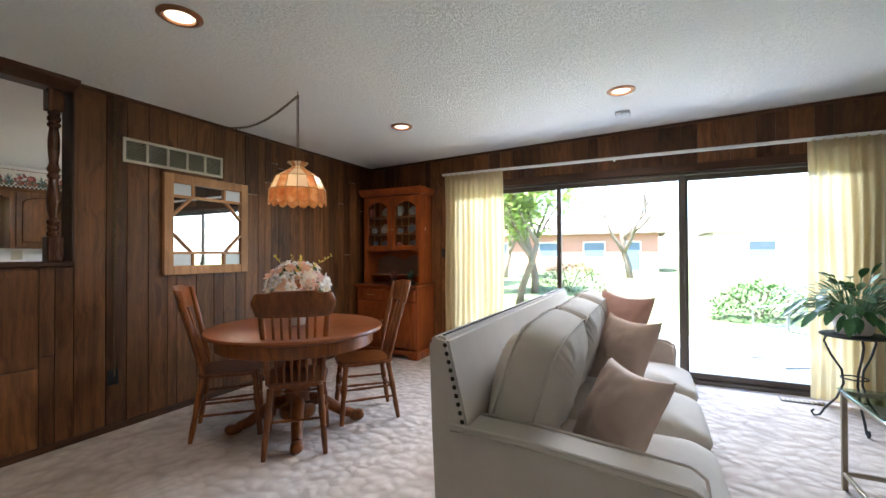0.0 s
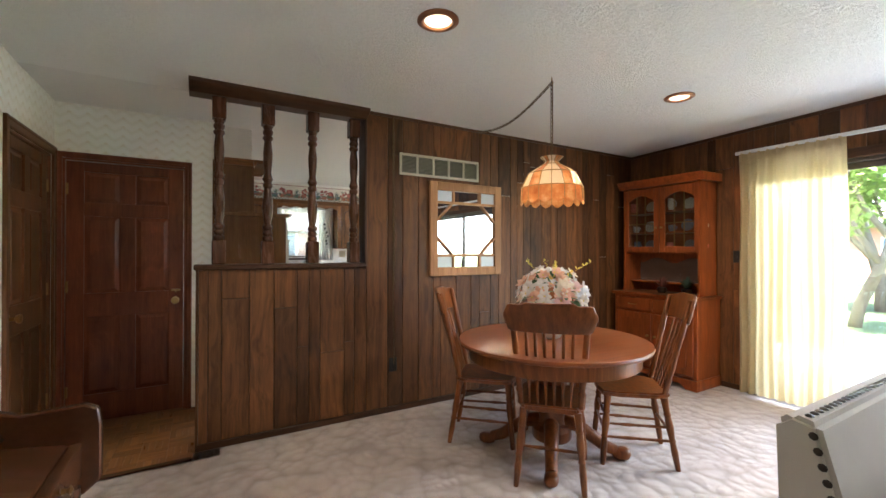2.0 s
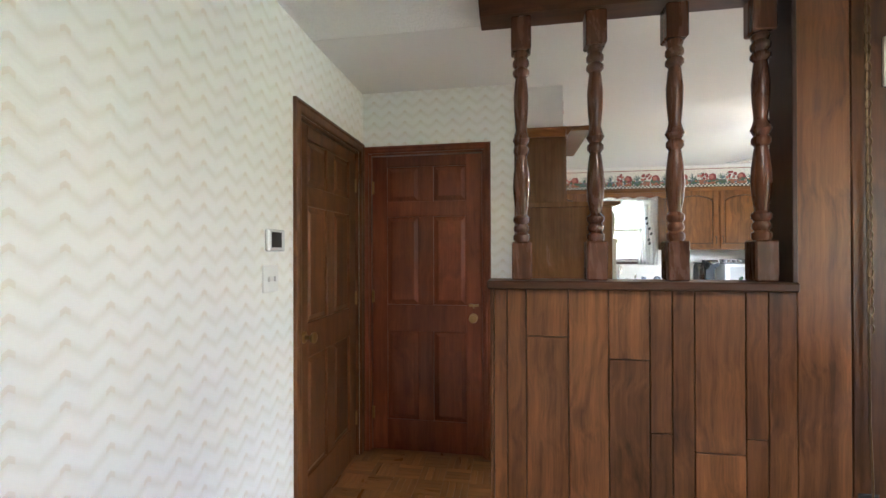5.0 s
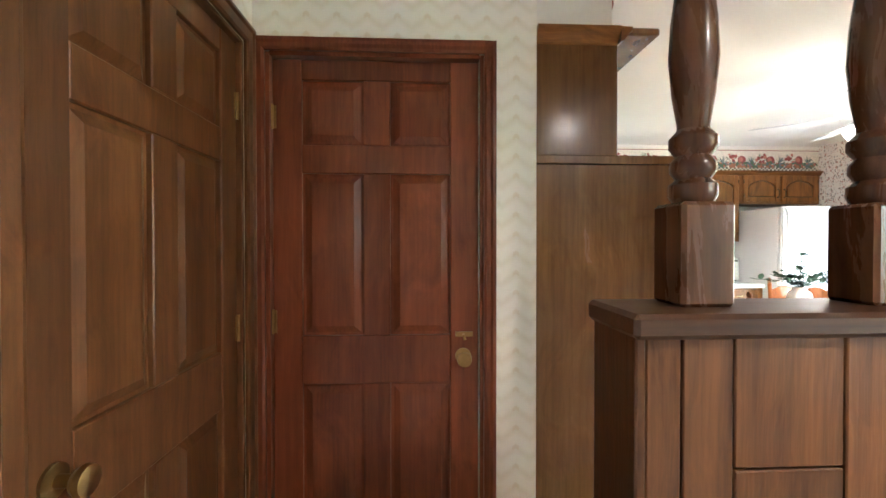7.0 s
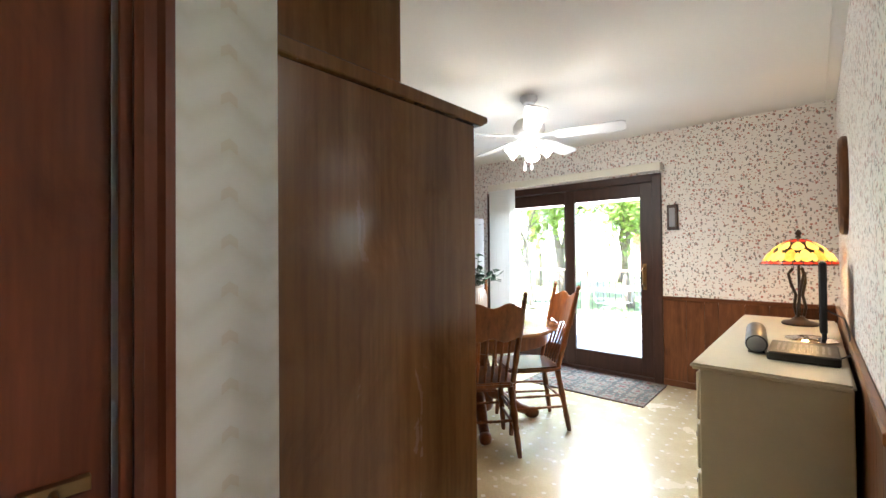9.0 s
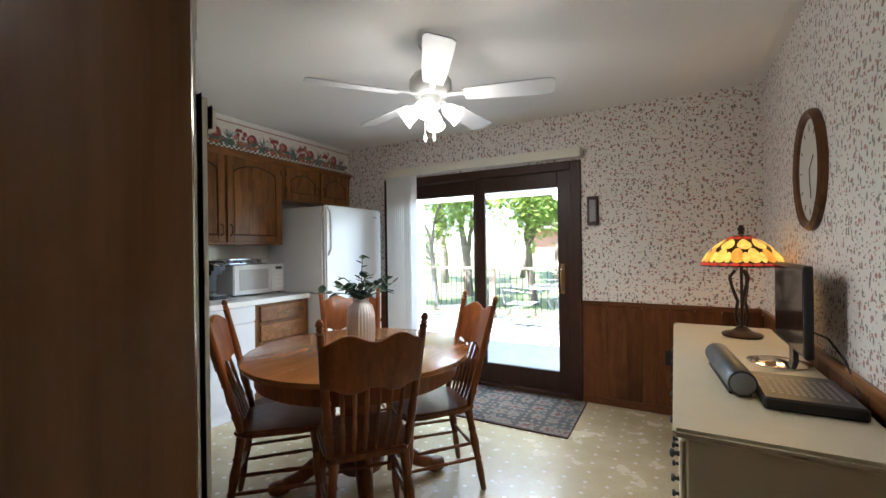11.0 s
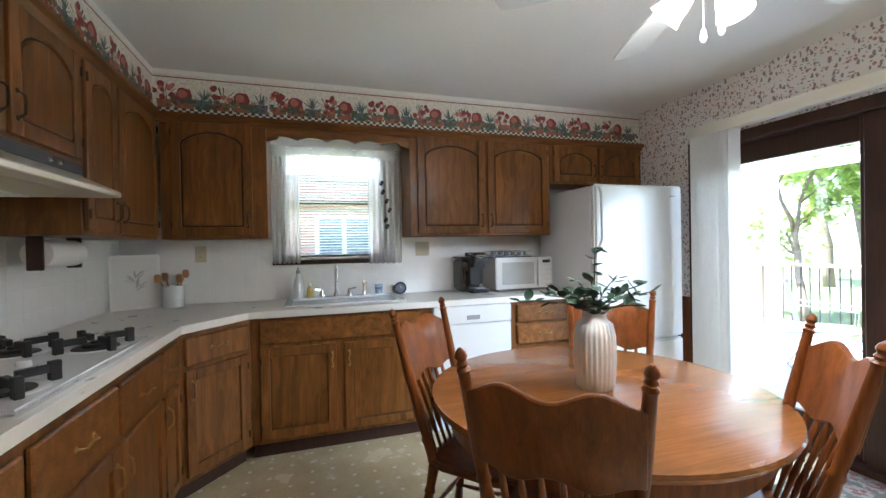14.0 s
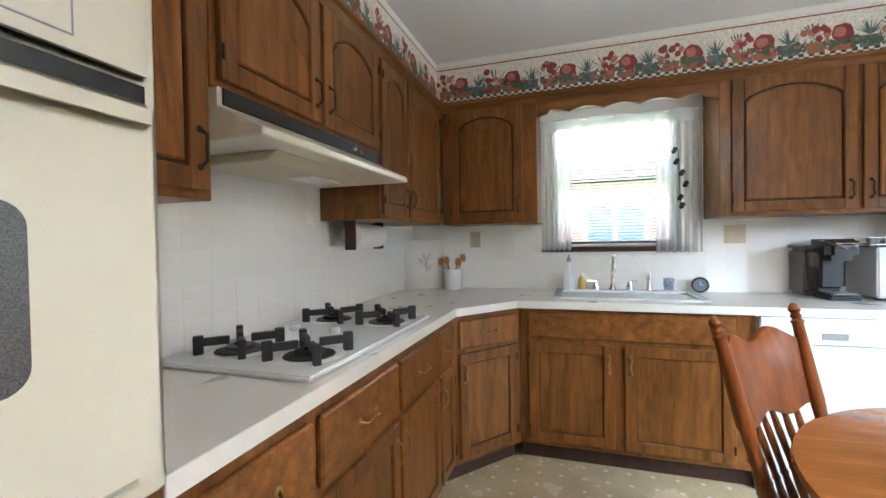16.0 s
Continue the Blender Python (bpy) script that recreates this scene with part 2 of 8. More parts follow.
def vinyl_mat():
    """Cream vinyl sheet with a grid of small pale diamonds."""
    m, nt, b = node_mat("vinyl_floor")
    v = coords(nt, (1 / 0.115, 1 / 0.115, 1))
    sp = nt.nodes.new("ShaderNodeSeparateXYZ")
    nt.links.new(v, sp.inputs[0])
    fx, fy = (maths(nt, "ABSOLUTE", maths(nt, "SUBTRACT", maths(nt, "FRACT", sp.outputs[i]), 0.5)) for i in range(2))
    dia = maths(nt, "LESS_THAN", maths(nt, "ADD", fx, fy), 0.13)
    n1 = noise_tex(nt, coords(nt), 5.0, 3.0)
    n2 = noise_tex(nt, coords(nt), 70.0, 3.0)
    c = ramp(nt, n1, ((0.3, (0.50, 0.40, 0.23)), (0.7, (0.60, 0.50, 0.31))))
    c = mixc(nt, 0.35, c, ramp(nt, n2, ((0.35, (0.8, 0.78, 0.72)), (0.65, (1.08, 1.08, 1.05)))), "MULTIPLY")
    c = mixc(nt, maths(nt, "MULTIPLY", dia, 0.7), c, (0.80, 0.76, 0.66))
    nt.links.new(c, b.inputs["Base Color"])
    nt.links.new(maths(nt, "MULTIPLY_ADD", n1, 0.12, 0.2), b.inputs["Roughness"])
    bump(nt, b, n2, 0.02, 0.002)
    return m


M_CARPET = carpet_mat()
M_CEIL = ceiling_mat("stippled_ceiling", (0.86, 0.85, 0.81), 45.0, 0.55)
M_CEILK = ceiling_mat("kitchen_ceiling", (0.78, 0.76, 0.72), 70.0, 0.12)
M_CHEV = chevron_mat()
M_FLORN = floral_mat("floral_wallpaper", 1)
M_FLORE = floral_mat("floral_wallpaper_side", 0)
M_VINYL = vinyl_mat()
M_PANEL = wood("rough_sawn_panelling", (0.052, 0.020, 0.007), (0.215, 0.088, 0.030), "z", 0.42, 1.0, 0.45, 0.25)
M_PANELH = wood("panelling_trim", (0.042, 0.018, 0.008), (0.11, 0.046, 0.020), "y", 0.42, 1.0, 0.1, 0.15)
M_TRIMX = wood("dark_trim", (0.042, 0.018, 0.008), (0.11, 0.046, 0.020), "x", 0.42, 1.0, 0.1, 0.15)
M_TURN = wood("turned_dark_wood", (0.045, 0.017, 0.008), (0.13, 0.050, 0.023), "z", 0.27, 1.0, 0.25, 0.08, 0.3)
M_DOOR = wood("red_stained_door", (0.12, 0.030, 0.011), (0.25, 0.070, 0.027), "z", 0.36, 0.7, 0.1, 0.06, 0.15)
M_DOOR2 = wood("oak_stained_door", (0.07, 0.026, 0.008), (0.20, 0.085, 0.030), "z", 0.38, 0.7, 0.1, 0.06, 0.15)
M_OVENP = wood("dark_oak_veneer", (0.12, 0.052, 0.014), (0.22, 0.105, 0.036), "z", 0.24, 0.5, 0.05, 0.02, 0.8)
M_CAB = wood("oak_cabinet", (0.085, 0.030, 0.006), (0.285, 0.118, 0.027), "z", 0.36, 0.9, 0.14, 0.06, 0.2)
M_CABH = wood("oak_cabinet_rail", (0.085, 0.030, 0.006), (0.285, 0.118, 0.027), "x", 0.36, 0.9, 0.14, 0.06, 0.2)
M_CABY = wood("oak_cabinet_rail_side", (0.085, 0.030, 0.006), (0.285, 0.118, 0.027), "y", 0.36, 0.9, 0.14, 0.06, 0.2)
# door backing: dark glaze and the grooves' shade, both put into its colour
M_CABD = wood("oak_groove_glaze_shade", (0.03, 0.011, 0.004), (0.06, 0.024, 0.008), "z", 0.45, 0.9, 0.1)
M_OAK = wood("honey_oak", (0.12, 0.034, 0.007), (0.32, 0.105, 0.026), "z", 0.33, 1.2, 0.12, 0.05, 0.3)
M_OAKTOP = wood("honey_oak_top", (0.26, 0.100, 0.026), (0.36, 0.150, 0.042), "y", 0.24, 0.8, 0.05, 0.03, 0.5)
M_MAHTOP = wood("red_oak_top", (0.23, 0.066, 0.020), (0.29, 0.092, 0.030), "y", 0.34, 0.8, 0.05, 0.01, 0.25)
M_HUTCH = wood("cherry_hutch", (0.17, 0.035, 0.007), (0.36, 0.090, 0.020), "z", 0.34, 0.9, 0.08, 0.04, 0.3)
M_PIANO = plain("walnut_piano", (0.085, 0.028, 0.010), 0.26, vary=0.3, scale=4.0, grain=50.0, relief=0.01, spec=0.35, coat=0.3)
M_PINE = wood("light_pine_frame", (0.36, 0.17, 0.07), (0.55, 0.29, 0.13), "z", 0.45, 1.0, 0.1, 0.05)
M_WAIN = wood("wainscot_wood", (0.065, 0.022, 0.007), (0.165, 0.060, 0.020), "z", 0.42, 0.9, 0.3, 0.1)
M_WAINX = wood("wainscot_rail", (0.065, 0.022, 0.007), (0.165, 0.060, 0.020), "x", 0.42, 0.9, 0.1, 0.06)
M_DKFRAME = wood("dark_brown_frame", (0.030, 0.014, 0.010), (0.065, 0.030, 0.020), "z", 0.4, 1.0, 0.1, 0.08)
M_PARQ = wood("parquet", (0.23, 0.100, 0.034), (0.36, 0.17, 0.064), "x", 0.3, 1.0, 0.22, 0.04, 0.3)
M_PARQY = wood("parquet_cross", (0.23, 0.100, 0.034), (0.36, 0.17, 0.064), "y", 0.3, 1.0, 0.22, 0.04, 0.3)
M_WHITE = plain("white_enamel", (0.71, 0.72, 0.72), 0.25, vary=0.006, relief=0.0, coat=0.3)
M_ALMOND = plain("almond_enamel", (0.70, 0.66, 0.55), 0.28, vary=0.006, relief=0.0, coat=0.3)
M_WPAINT = plain("white_paint", (0.76, 0.74, 0.70), 0.5, vary=0.05)
M_CREAMP = plain("cream_paint", (0.54, 0.48, 0.34), 0.42, vary=0.05)
M_TILE = plain("white_wall_tile", (0.84, 0.83, 0.80), 0.18, vary=0.03, relief=0.0, coat=0.4)
M_GROUT = plain("grout", (0.80, 0.79, 0.75), 0.9)
M_LAM = plain("counter_laminate", (0.62, 0.59, 0.54), 0.3, vary=0.04, grain=400.0)
M_LAMEDGE = plain("counter_edge", (0.74, 0.72, 0.68), 0.3, vary=0.02)
M_BLACK = plain("black_plastic", (0.012, 0.012, 0.013), 0.35, vary=0.2)
M_IRON = plain("cast_iron", (0.015, 0.015, 0.016), 0.6, vary=0.3, relief=0.2)
M_CHROME = plain("chrome", (0.75, 0.75, 0.76), 0.12, 1.0, 0.03, relief=0.0)
M_BRASS = plain("antique_brass", (0.32, 0.21, 0.09), 0.35, 1.0, 0.25)
M_BRONZE = plain("dark_bronze", (0.045, 0.030, 0.020), 0.4, 0.7, 0.2)
M_GREY = plain("grey_plastic", (0.25, 0.25, 0.26), 0.45)
M_ALU = plain("bronze_aluminium", (0.10, 0.08, 0.065), 0.4, 0.6)
M_SOFA = plain("sofa_linen", (0.57, 0.50, 0.43), 0.95, vary=0.06, grain=420.0, relief=0.35, spec=0.1)
M_PILLOW = plain("dusty_rose_linen", (0.56, 0.33, 0.27), 0.95, vary=0.12, grain=330.0, relief=0.4, spec=0.1)
M_PILLOW2 = plain("beige_pillow_linen", (0.58, 0.43, 0.35), 0.95, vary=0.07, grain=420.0, relief=0.35, spec=0.1)
M_CURT = sheer("cream_curtain", (0.62, 0.49, 0.27), 0.03)
M_SHEER = sheer("white_lace", (0.88, 0.88, 0.86), 0.55)
M_VBLIND = plain("vinyl_blind", (0.72, 0.72, 0.70), 0.5, vary=0.03)
M_GLASS = glass("window_glass")
M_CGLASS = glass("cabinet_glass", (0.9, 0.92, 0.9), 0.02, 0.86)
M_LEAF = plain("house_leaf", (0.045, 0.13, 0.035), 0.45, vary=0.45, scale=30.0)
M_EUCA = plain("eucalyptus_leaf", (0.04, 0.085, 0.05), 0.6, vary=0.4, scale=40.0)
M_PRINT = plain("printed_beige", (0.42, 0.40, 0.33), 0.4, vary=0.05)
M_CHAIN = plain("aged_brass_chain", (0.13, 0.085, 0.04), 0.4, 0.8, 0.2)
# downlight rings: the bulb's brown-orange glow is put into the metal's colour
M_RINGGLOW = plain("trim_ring_glow", (0.34, 0.17, 0.09), 0.35, 0.8, 0.2)
M_MIRROR = plain("mirror", (0.9, 0.9, 0.9), 0.02, 1.0, 0.0, relief=0.0)


# ---- mesh helpers ----
def box(bm, x0, x1, y0, y1, z0, z1, m=None):
    vs = [bm.verts.new((x, y, z)) for x in (x0, x1) for y in (y0, y1) for z in (z0, z1)]
    if m:
        for v in vs:
            v.co = m @ v.co
    for f in ((0, 1, 3, 2), (4, 6, 7, 5), (0, 4, 5, 1), (2, 3, 7, 6), (0, 2, 6, 4), (1, 5, 7, 3)):
        bm.faces.new([vs[i] for i in f])
    return bm


def lathe(bm, prof, m=None, segs=20, caps=True):
    """Turn a profile of (radius, height) round the z axis."""
    m = m or Matrix()
    rings = [[bm.verts.new(m @ Vector((r * math.cos(a), r * math.sin(a), z))) for a in (math.tau * i / segs for i in range(segs))] for r, z in prof]
    for a, b in zip(rings, rings[1:]):
        for i in range(segs):
            bm.faces.new((a[i], a[(i + 1) % segs], b[(i + 1) % segs], b[i]))
    if caps:
        bm.faces.new(rings[0][::-1])
        bm.faces.new(rings[-1])
    return bm


def tube(bm, pts, r, segs=8, r2=None, closed=False):
    """A round bar along points."""
    pts = [Vector(p) for p in pts]
    n = len(pts)
    rings = []
    side = None
    for i, p in enumerate(pts):
        if closed:
            d = pts[(i + 1) % n] - pts[i - 1]
        else:
            d = pts[min(i + 1, n - 1)] - pts[max(i - 1, 0)]
        d.normalize()
        if side is None:
            side = d.orthogonal().normalized()
        side = (side - d * side.dot(d)).normalized()
        up = d.cross(side)
        rr = r if r2 is None else r + (r2 - r) * i / max(1, n - 1)
        rings.append([bm.verts.new(p + (side * math.cos(a) + up * math.sin(a)) * rr) for a in (math.tau * k / segs for k in range(segs))])
    pairs = list(zip(rings, rings[1:])) + ([(rings[-1], rings[0])] if closed else [])
    for a, b in pairs:
        for i in range(segs):
            bm.faces.new((a[i], a[(i + 1) % segs], b[(i + 1) % segs], b[i]))
    if not closed:
        bm.faces.new(rings[0][::-1])
        bm.faces.new(rings[-1])
    return bm


def prism(bm, outline, depth, m=None):
    """Push a flat outline (x, z) out along y by depth."""
    m = m or Matrix()
    a = [bm.verts.new(m @ Vector((x, 0, z))) for x, z in outline]
    b = [bm.verts.new(m @ Vector((x, depth, z))) for x, z in outline]
    bm.faces.new(a)
    bm.faces.new(b[::-1])
    n = len(a)
    for i in range(n):
        bm.faces.new((a[i], b[i], b[(i + 1) % n], a[(i + 1) % n]))
    return bm


def mesh_of(name, bm, material, bevel=0.0, smooth=False, segs=1):
    bmesh.ops.recalc_face_normals(bm, faces=bm.faces)
    if bevel:
        es = [e for e in bm.edges if len(e.link_faces) == 2 and e.calc_face_angle(0) > 0.6]
        bmesh.ops.bevel(bm, geom=es, offset=bevel, segments=segs, affect="EDGES", clamp_overlap=True)
    me = bpy.data.meshes.new(name)
    bm.to_mesh(me)
    bm.free()
    for mt in material if isinstance(material, (list, tuple)) else (material,):
        me.materials.append(mt)
    if smooth:
        me.shade_smooth()
        if smooth != "all":
            me.set_sharp_from_angle(angle=radians(40))
    return me


def part(name, bm, material, parent=None, label="", bevel=0.0, smooth=False, segs=1):
    ob = new(name, mesh_of(name, bm, material, bevel, smooth, segs))
    if parent:
        ob.parent = parent
    if label:
        ob["label"] = label
    return ob


def thing(name, label, category, group="", m=None):
    ob = new(name)
    ob.empty_display_size = 0.1
    if m:
        ob.matrix_basis = m
    return tagged(ob, label, category, group)


def structure(name, bm, material, label="", category="", bevel=0.0):
    ob = part(name, bm, material, None, "", bevel)
    return tagged(ob, label, category, "", "structure")


def bx(*a):
    return box(bmesh.new(), *a)


# ---- the building ----
CEIL = 2.72                           # top of the walls
KC = 2.445                            # kitchen and hall ceiling


def living_ceiling(x):
    """The living room's ceiling rises a little towards the east."""
    return 2.447 + 0.029 * (x + 3.6)


YN, YK, YS = 5.65, 5.34, 1.25        # living north wall, kitchen north wall, kitchen south wall
XP, XKE, XW, XR = -3.40, -3.54, -7.66, -4.335   # panelled wall, its kitchen side, sink wall, red door's wall

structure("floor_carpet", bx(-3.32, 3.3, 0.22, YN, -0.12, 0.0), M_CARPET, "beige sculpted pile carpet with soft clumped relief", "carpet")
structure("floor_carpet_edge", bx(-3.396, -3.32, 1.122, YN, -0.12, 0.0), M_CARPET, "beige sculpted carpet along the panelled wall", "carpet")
structure("floor_hall", bx(XR - 0.1, -3.32, 0.1, YS, -0.12, -0.006), M_PARQ, "wood parquet floor in the entry hall", "floor")
structure("floor_kitchen", bx(XW, XKE, YS, YK, -0.12, -0.002), M_VINYL, "cream vinyl sheet floor with small pale diamonds", "floor")
structure("floor_passage", bx(XKE, -3.32, YS, 1.131, -0.12, -0.004), M_VINYL, "cream vinyl strip by the half wall", "floor")
bm = prism(bmesh.new(), [(XP - 0.2, living_ceiling(XP - 0.2)), (3.4, living_ceiling(3.4)), (3.4, 2.9), (XP - 0.2, 2.9)], YN + 0.05, Matrix.Translation((0, 0.1, 0)))
structure("ceiling_living", bm, M_CEIL, "off-white stippled plaster ceiling", "ceiling")
structure("ceiling_kitchen", bx(XW - 0.14, XP - 0.2, 0.1, YN + 0.15, KC, 2.9), M_CEILK, "smooth off-white ceiling", "ceiling")
structure("roof", bx(-8.4, 4.0, -0.6, 5.95, 2.95, 3.15), M_WPAINT, "flat underside of the roof", "roof")

# south wall with the closet door's opening
bm = bmesh.new()
box(bm, XR - 0.12, -4.27, 0.08, 0.22, 0, CEIL)
box(bm, -4.27, -3.465, 0.08, 0.22, 2.035, CEIL)
box(bm, -3.465, 3.3, 0.08, 0.22, 0, CEIL)
structure("wall_south", bm, M_CHEV, "embossed cream chevron wallpaper wall", "wall")
# end wall with the red door's opening
bm = bmesh.new()
box(bm, XR - 0.12, XR, 0.22, 0.262, 0, CEIL)
box(bm, XR - 0.12, XR, 0.262, 1.057, 2.035, CEIL)
box(bm, XR - 0.12, XR, 1.057, YS, 0, CEIL)
structure("wall_hall_end", bm, M_CHEV, "short wall with cream chevron wallpaper", "wall")
structure("wall_closet_back", bx(-4.4, -3.3, -0.6, -0.5, 0, CEIL), M_WPAINT, "plain closet back wall", "wall")
structure("wall_room_behind", bx(-5.6, -5.5, -0.5, 1.1, 0, CEIL), M_WPAINT, "plain wall behind the closed door", "wall")
structure("wall_east", bx(3.3, 3.45, 0.08, YN + 0.15, 0, CEIL), M_CHEV, "cream chevron wallpaper wall", "wall")
structure("wall_kitchen_south", bx(XW - 0.14, XR - 0.12, YS - 0.14, YS, 0, CEIL), M_WPAINT, "white painted wall behind the cooktop", "wall")
# sink wall with its window
WY0, WY1, WZ0, WZ1 = 2.28, 3.08, 1.20, 2.07
bm = bmesh.new()
box(bm, XW - 0.14, XW, YS, WY0, 0, CEIL)
box(bm, XW - 0.14, XW, WY1, YK + 0.15, 0, CEIL)
box(bm, XW - 0.14, XW, WY0, WY1, 0, WZ0)
box(bm, XW - 0.14, XW, WY0, WY1, WZ1, CEIL)
structure("wall_sink", bm, M_WPAINT, "white wall behind the sink counter", "wall")
# kitchen north wall
KX0, KX1, KZ1 = -6.84, -4.78, 2.045
bm = bmesh.new()
box(bm, XW, KX0, YK, YK + 0.15, 0.0, CEIL)
box(bm, KX1, XKE, YK, YK + 0.15, 0.0, CEIL)
box(bm, KX0, KX1, YK, YK + 0.15, KZ1, CEIL)
structure("wall_kitchen_north", bm, M_FLORN, "off-white wallpaper with small red flowers", "wall")
# partition between the rooms
bm = bmesh.new()
box(bm, XKE, XP - 0.014, 1.156, 2.315, 0, 1.20)
box(bm, XKE, XP - 0.014, 2.315, YN + 0.15, 0, CEIL)
structure("wall_partition", bm, M_FLORE, "partition papered with small red flowers on the kitchen side", "wall")
# living north wall with the patio door's opening
DX0, DX1, DZ1 = -2.05, 1.68, 2.075
bm = bmesh.new()
box(bm, XP, DX0, YN, YN + 0.15, 0, CEIL)
box(bm, DX1, 3.3, YN, YN + 0.15, 0, CEIL)
box(bm, DX0, DX1, YN, YN + 0.15, DZ1, CEIL)
wall_n = structure("wall_north", bm, M_DKFRAME, "dark panelled wall round the patio doors", "wall")

# soffit over the kitchen cabinets
bm = bmesh.new()
box(bm, XW, -7.36, YS, YK, 2.14, KC)
box(bm, -7.36, -4.405, YS, 1.565, 2.14, KC)
structure("soffit", bm, M_WPAINT, "white boxed soffit over the kitchen cabinets", "soffit")

# vertical boards of the panelled walls
def board_strip(parent, along, plane, spans, facing):
    """Boards side by side: spans of (start, end, z0, z1); facing: +1 for +x or -1 for -y."""
    for a, b, z0, z1 in spans:
        bm = bmesh.new()
        t = 0.013 + random.uniform(-0.0015, 0.002)
        g = 0.0018
        if along == "y":
            box(bm, plane - 0.014, plane - 0.014 + t, a + g, b - g, z0 + g, z1 - g)
        else:
            box(bm, a + g, b - g, plane - t, plane, z0 + g, z1 - g)
        part("board", bm, M_PANEL, parent, "", 0.0022)


rng = random.Random(5)


def spans_between(a, b, z0, z1, lo=0.07, hi=0.17, breaks=0.45):
    out = []
    while a < b - 1e-4:
        w = rng.uniform(lo, hi)
        e = b if a + w > b - lo * 0.7 else a + w
        if rng.random() < breaks and z1 - z0 > 0.6:
            zc = rng.uniform(z0 + 0.3, z1 - 0.2)
            out += [(a, e, z0, zc), (a, e, zc, z1)]
        else:
            out.append((a, e, z0, z1))
        a = e
    return out


panel = structure("panelling_west", bx(XP - 0.0145, XP - 0.0138, 1.155, YN, 0.0, 1.2), M_DKFRAME, "dark rough-sawn vertical wood board panelling", "panelling")
half = ((1.154, 1.21, 0), (1.21, 1.29, 0), (1.29, 1.463, 1.0), (1.463, 1.623, 0), (1.623, 1.782, 0.915), (1.782, 1.867, 0.62), (1.867, 1.95, 0), (1.95, 2.135, 0.555), (2.135, 2.215, 0.62), (2.215, 2.315, 0))
sp = []
for a, b, zc in half:
    sp += [(a, b, 0.045, zc), (a, b, zc, 1.2)] if zc else [(a, b, 0.045, 1.2)]
sp += [(2.315, 2.50, 0.045, 2.455)]
sp += spans_between(2.50, YN, 0.045, 2.455)
board_strip(panel, "y", XP, sp, 1)
sp = spans_between(XP, DX0 - 0.06, 0.045, 2.49) + spans_between(DX0 - 0.06, DX1 + 0.06, 2.15, 2.62, 0.09, 0.2, 0.0) + spans_between(DX1 + 0.06, 3.3, 0.045, 2.66)
board_strip(wall_n, "x", YN, sp, -1)

# dark trim: baseboards, ceiling cove, half wall's end board, sill and beam
bm = bmesh.new()
box(bm, XP - 0.002, XP + 0.010, 1.14, YN - 0.002, 0.0, 0.045)
structure("baseboard_west", bm, M_PANELH, "dark stained baseboard", "baseboard", 0.003)
structure("baseboard_north", bx(XP + 0.012, DX0 - 0.06, YN - 0.022, YN - 0.012, 0, 0.05), M_TRIMX, "dark stained baseboard", "baseboard", 0.003)
structure("trim_ceiling_west", bx(XP - 0.002, XP + 0.018, 2.32, YN - 0.016, 2.432, 2.466), M_PANELH, "dark ceiling trim", "trim", 0.004)
bm = prism(bmesh.new(), [(XP + 0.02, living_ceiling(XP) - 0.03), (3.3, living_ceiling(3.3) - 0.03), (3.3, living_ceiling(3.3) + 0.004), (XP + 0.02, living_ceiling(XP) + 0.004)], 0.017, Matrix.Translation((0, YN - 0.030, 0)))
structure("trim_ceiling_north", bm, M_TRIMX, "dark ceiling trim", "trim", 0.004)
structure("trim_half_wall_end", bx(XKE - 0.004, XP + 0.004, 1.138, 1.154, 0.0, 1.20), M_PANEL, "dark end board of the half wall", "trim", 0.003)
structure("trim_opening_jamb", bx(XKE - 0.006, XP + 0.002, 2.300, 2.318, 1.236, 2.386), M_DKFRAME, "dark jamb of the pass-through", "trim", 0.003)
structure("sill_pass_through", bx(XKE - 0.004, XP + 0.028, 1.126, 2.312, 1.20, 1.236), M_PANELH, "dark wood ledge on the half wall", "ledge", 0.007)
bm = bmesh.new()
prism(bm, [(-3.60, 2.47), (-3.60, 2.432), (-3.535, 2.388), (-3.415, 2.388), (-3.345, 2.418), (-3.325, 2.432), (-3.325, 2.47)], 1.225, Matrix.Translation((0, 1.095, -0.001)))
structure("beam_pass_through", bm, M_PANELH, "dark wood header beam over the spindles", "beam", 0.003)

# turned spindles in the pass-through
SPIN = [(0.030, 0.0), (0.036, 0.012), (0.036, 0.030), (0.026, 0.040), (0.034, 0.052), (0.034, 0.066), (0.026, 0.078), (0.036, 0.092), (0.036, 0.108), (0.024, 0.122), (0.024, 0.130), (0.032, 0.18), (0.037, 0.24), (0.034, 0.30), (0.026, 0.37),
        (0.023, 0.385), (0.034, 0.40), (0.034, 0.418), (0.025, 0.43), (0.038, 0.455), (0.030, 0.475), (0.024, 0.50), (0.031, 0.58), (0.033, 0.65), (0.026, 0.72), (0.024, 0.735), (0.036, 0.75), (0.036, 0.764), (0.026, 0.776), (0.036, 0.790), (0.036, 0.806), (0.028, 0.82), (0.034, 0.835), (0.030, 0.848)]
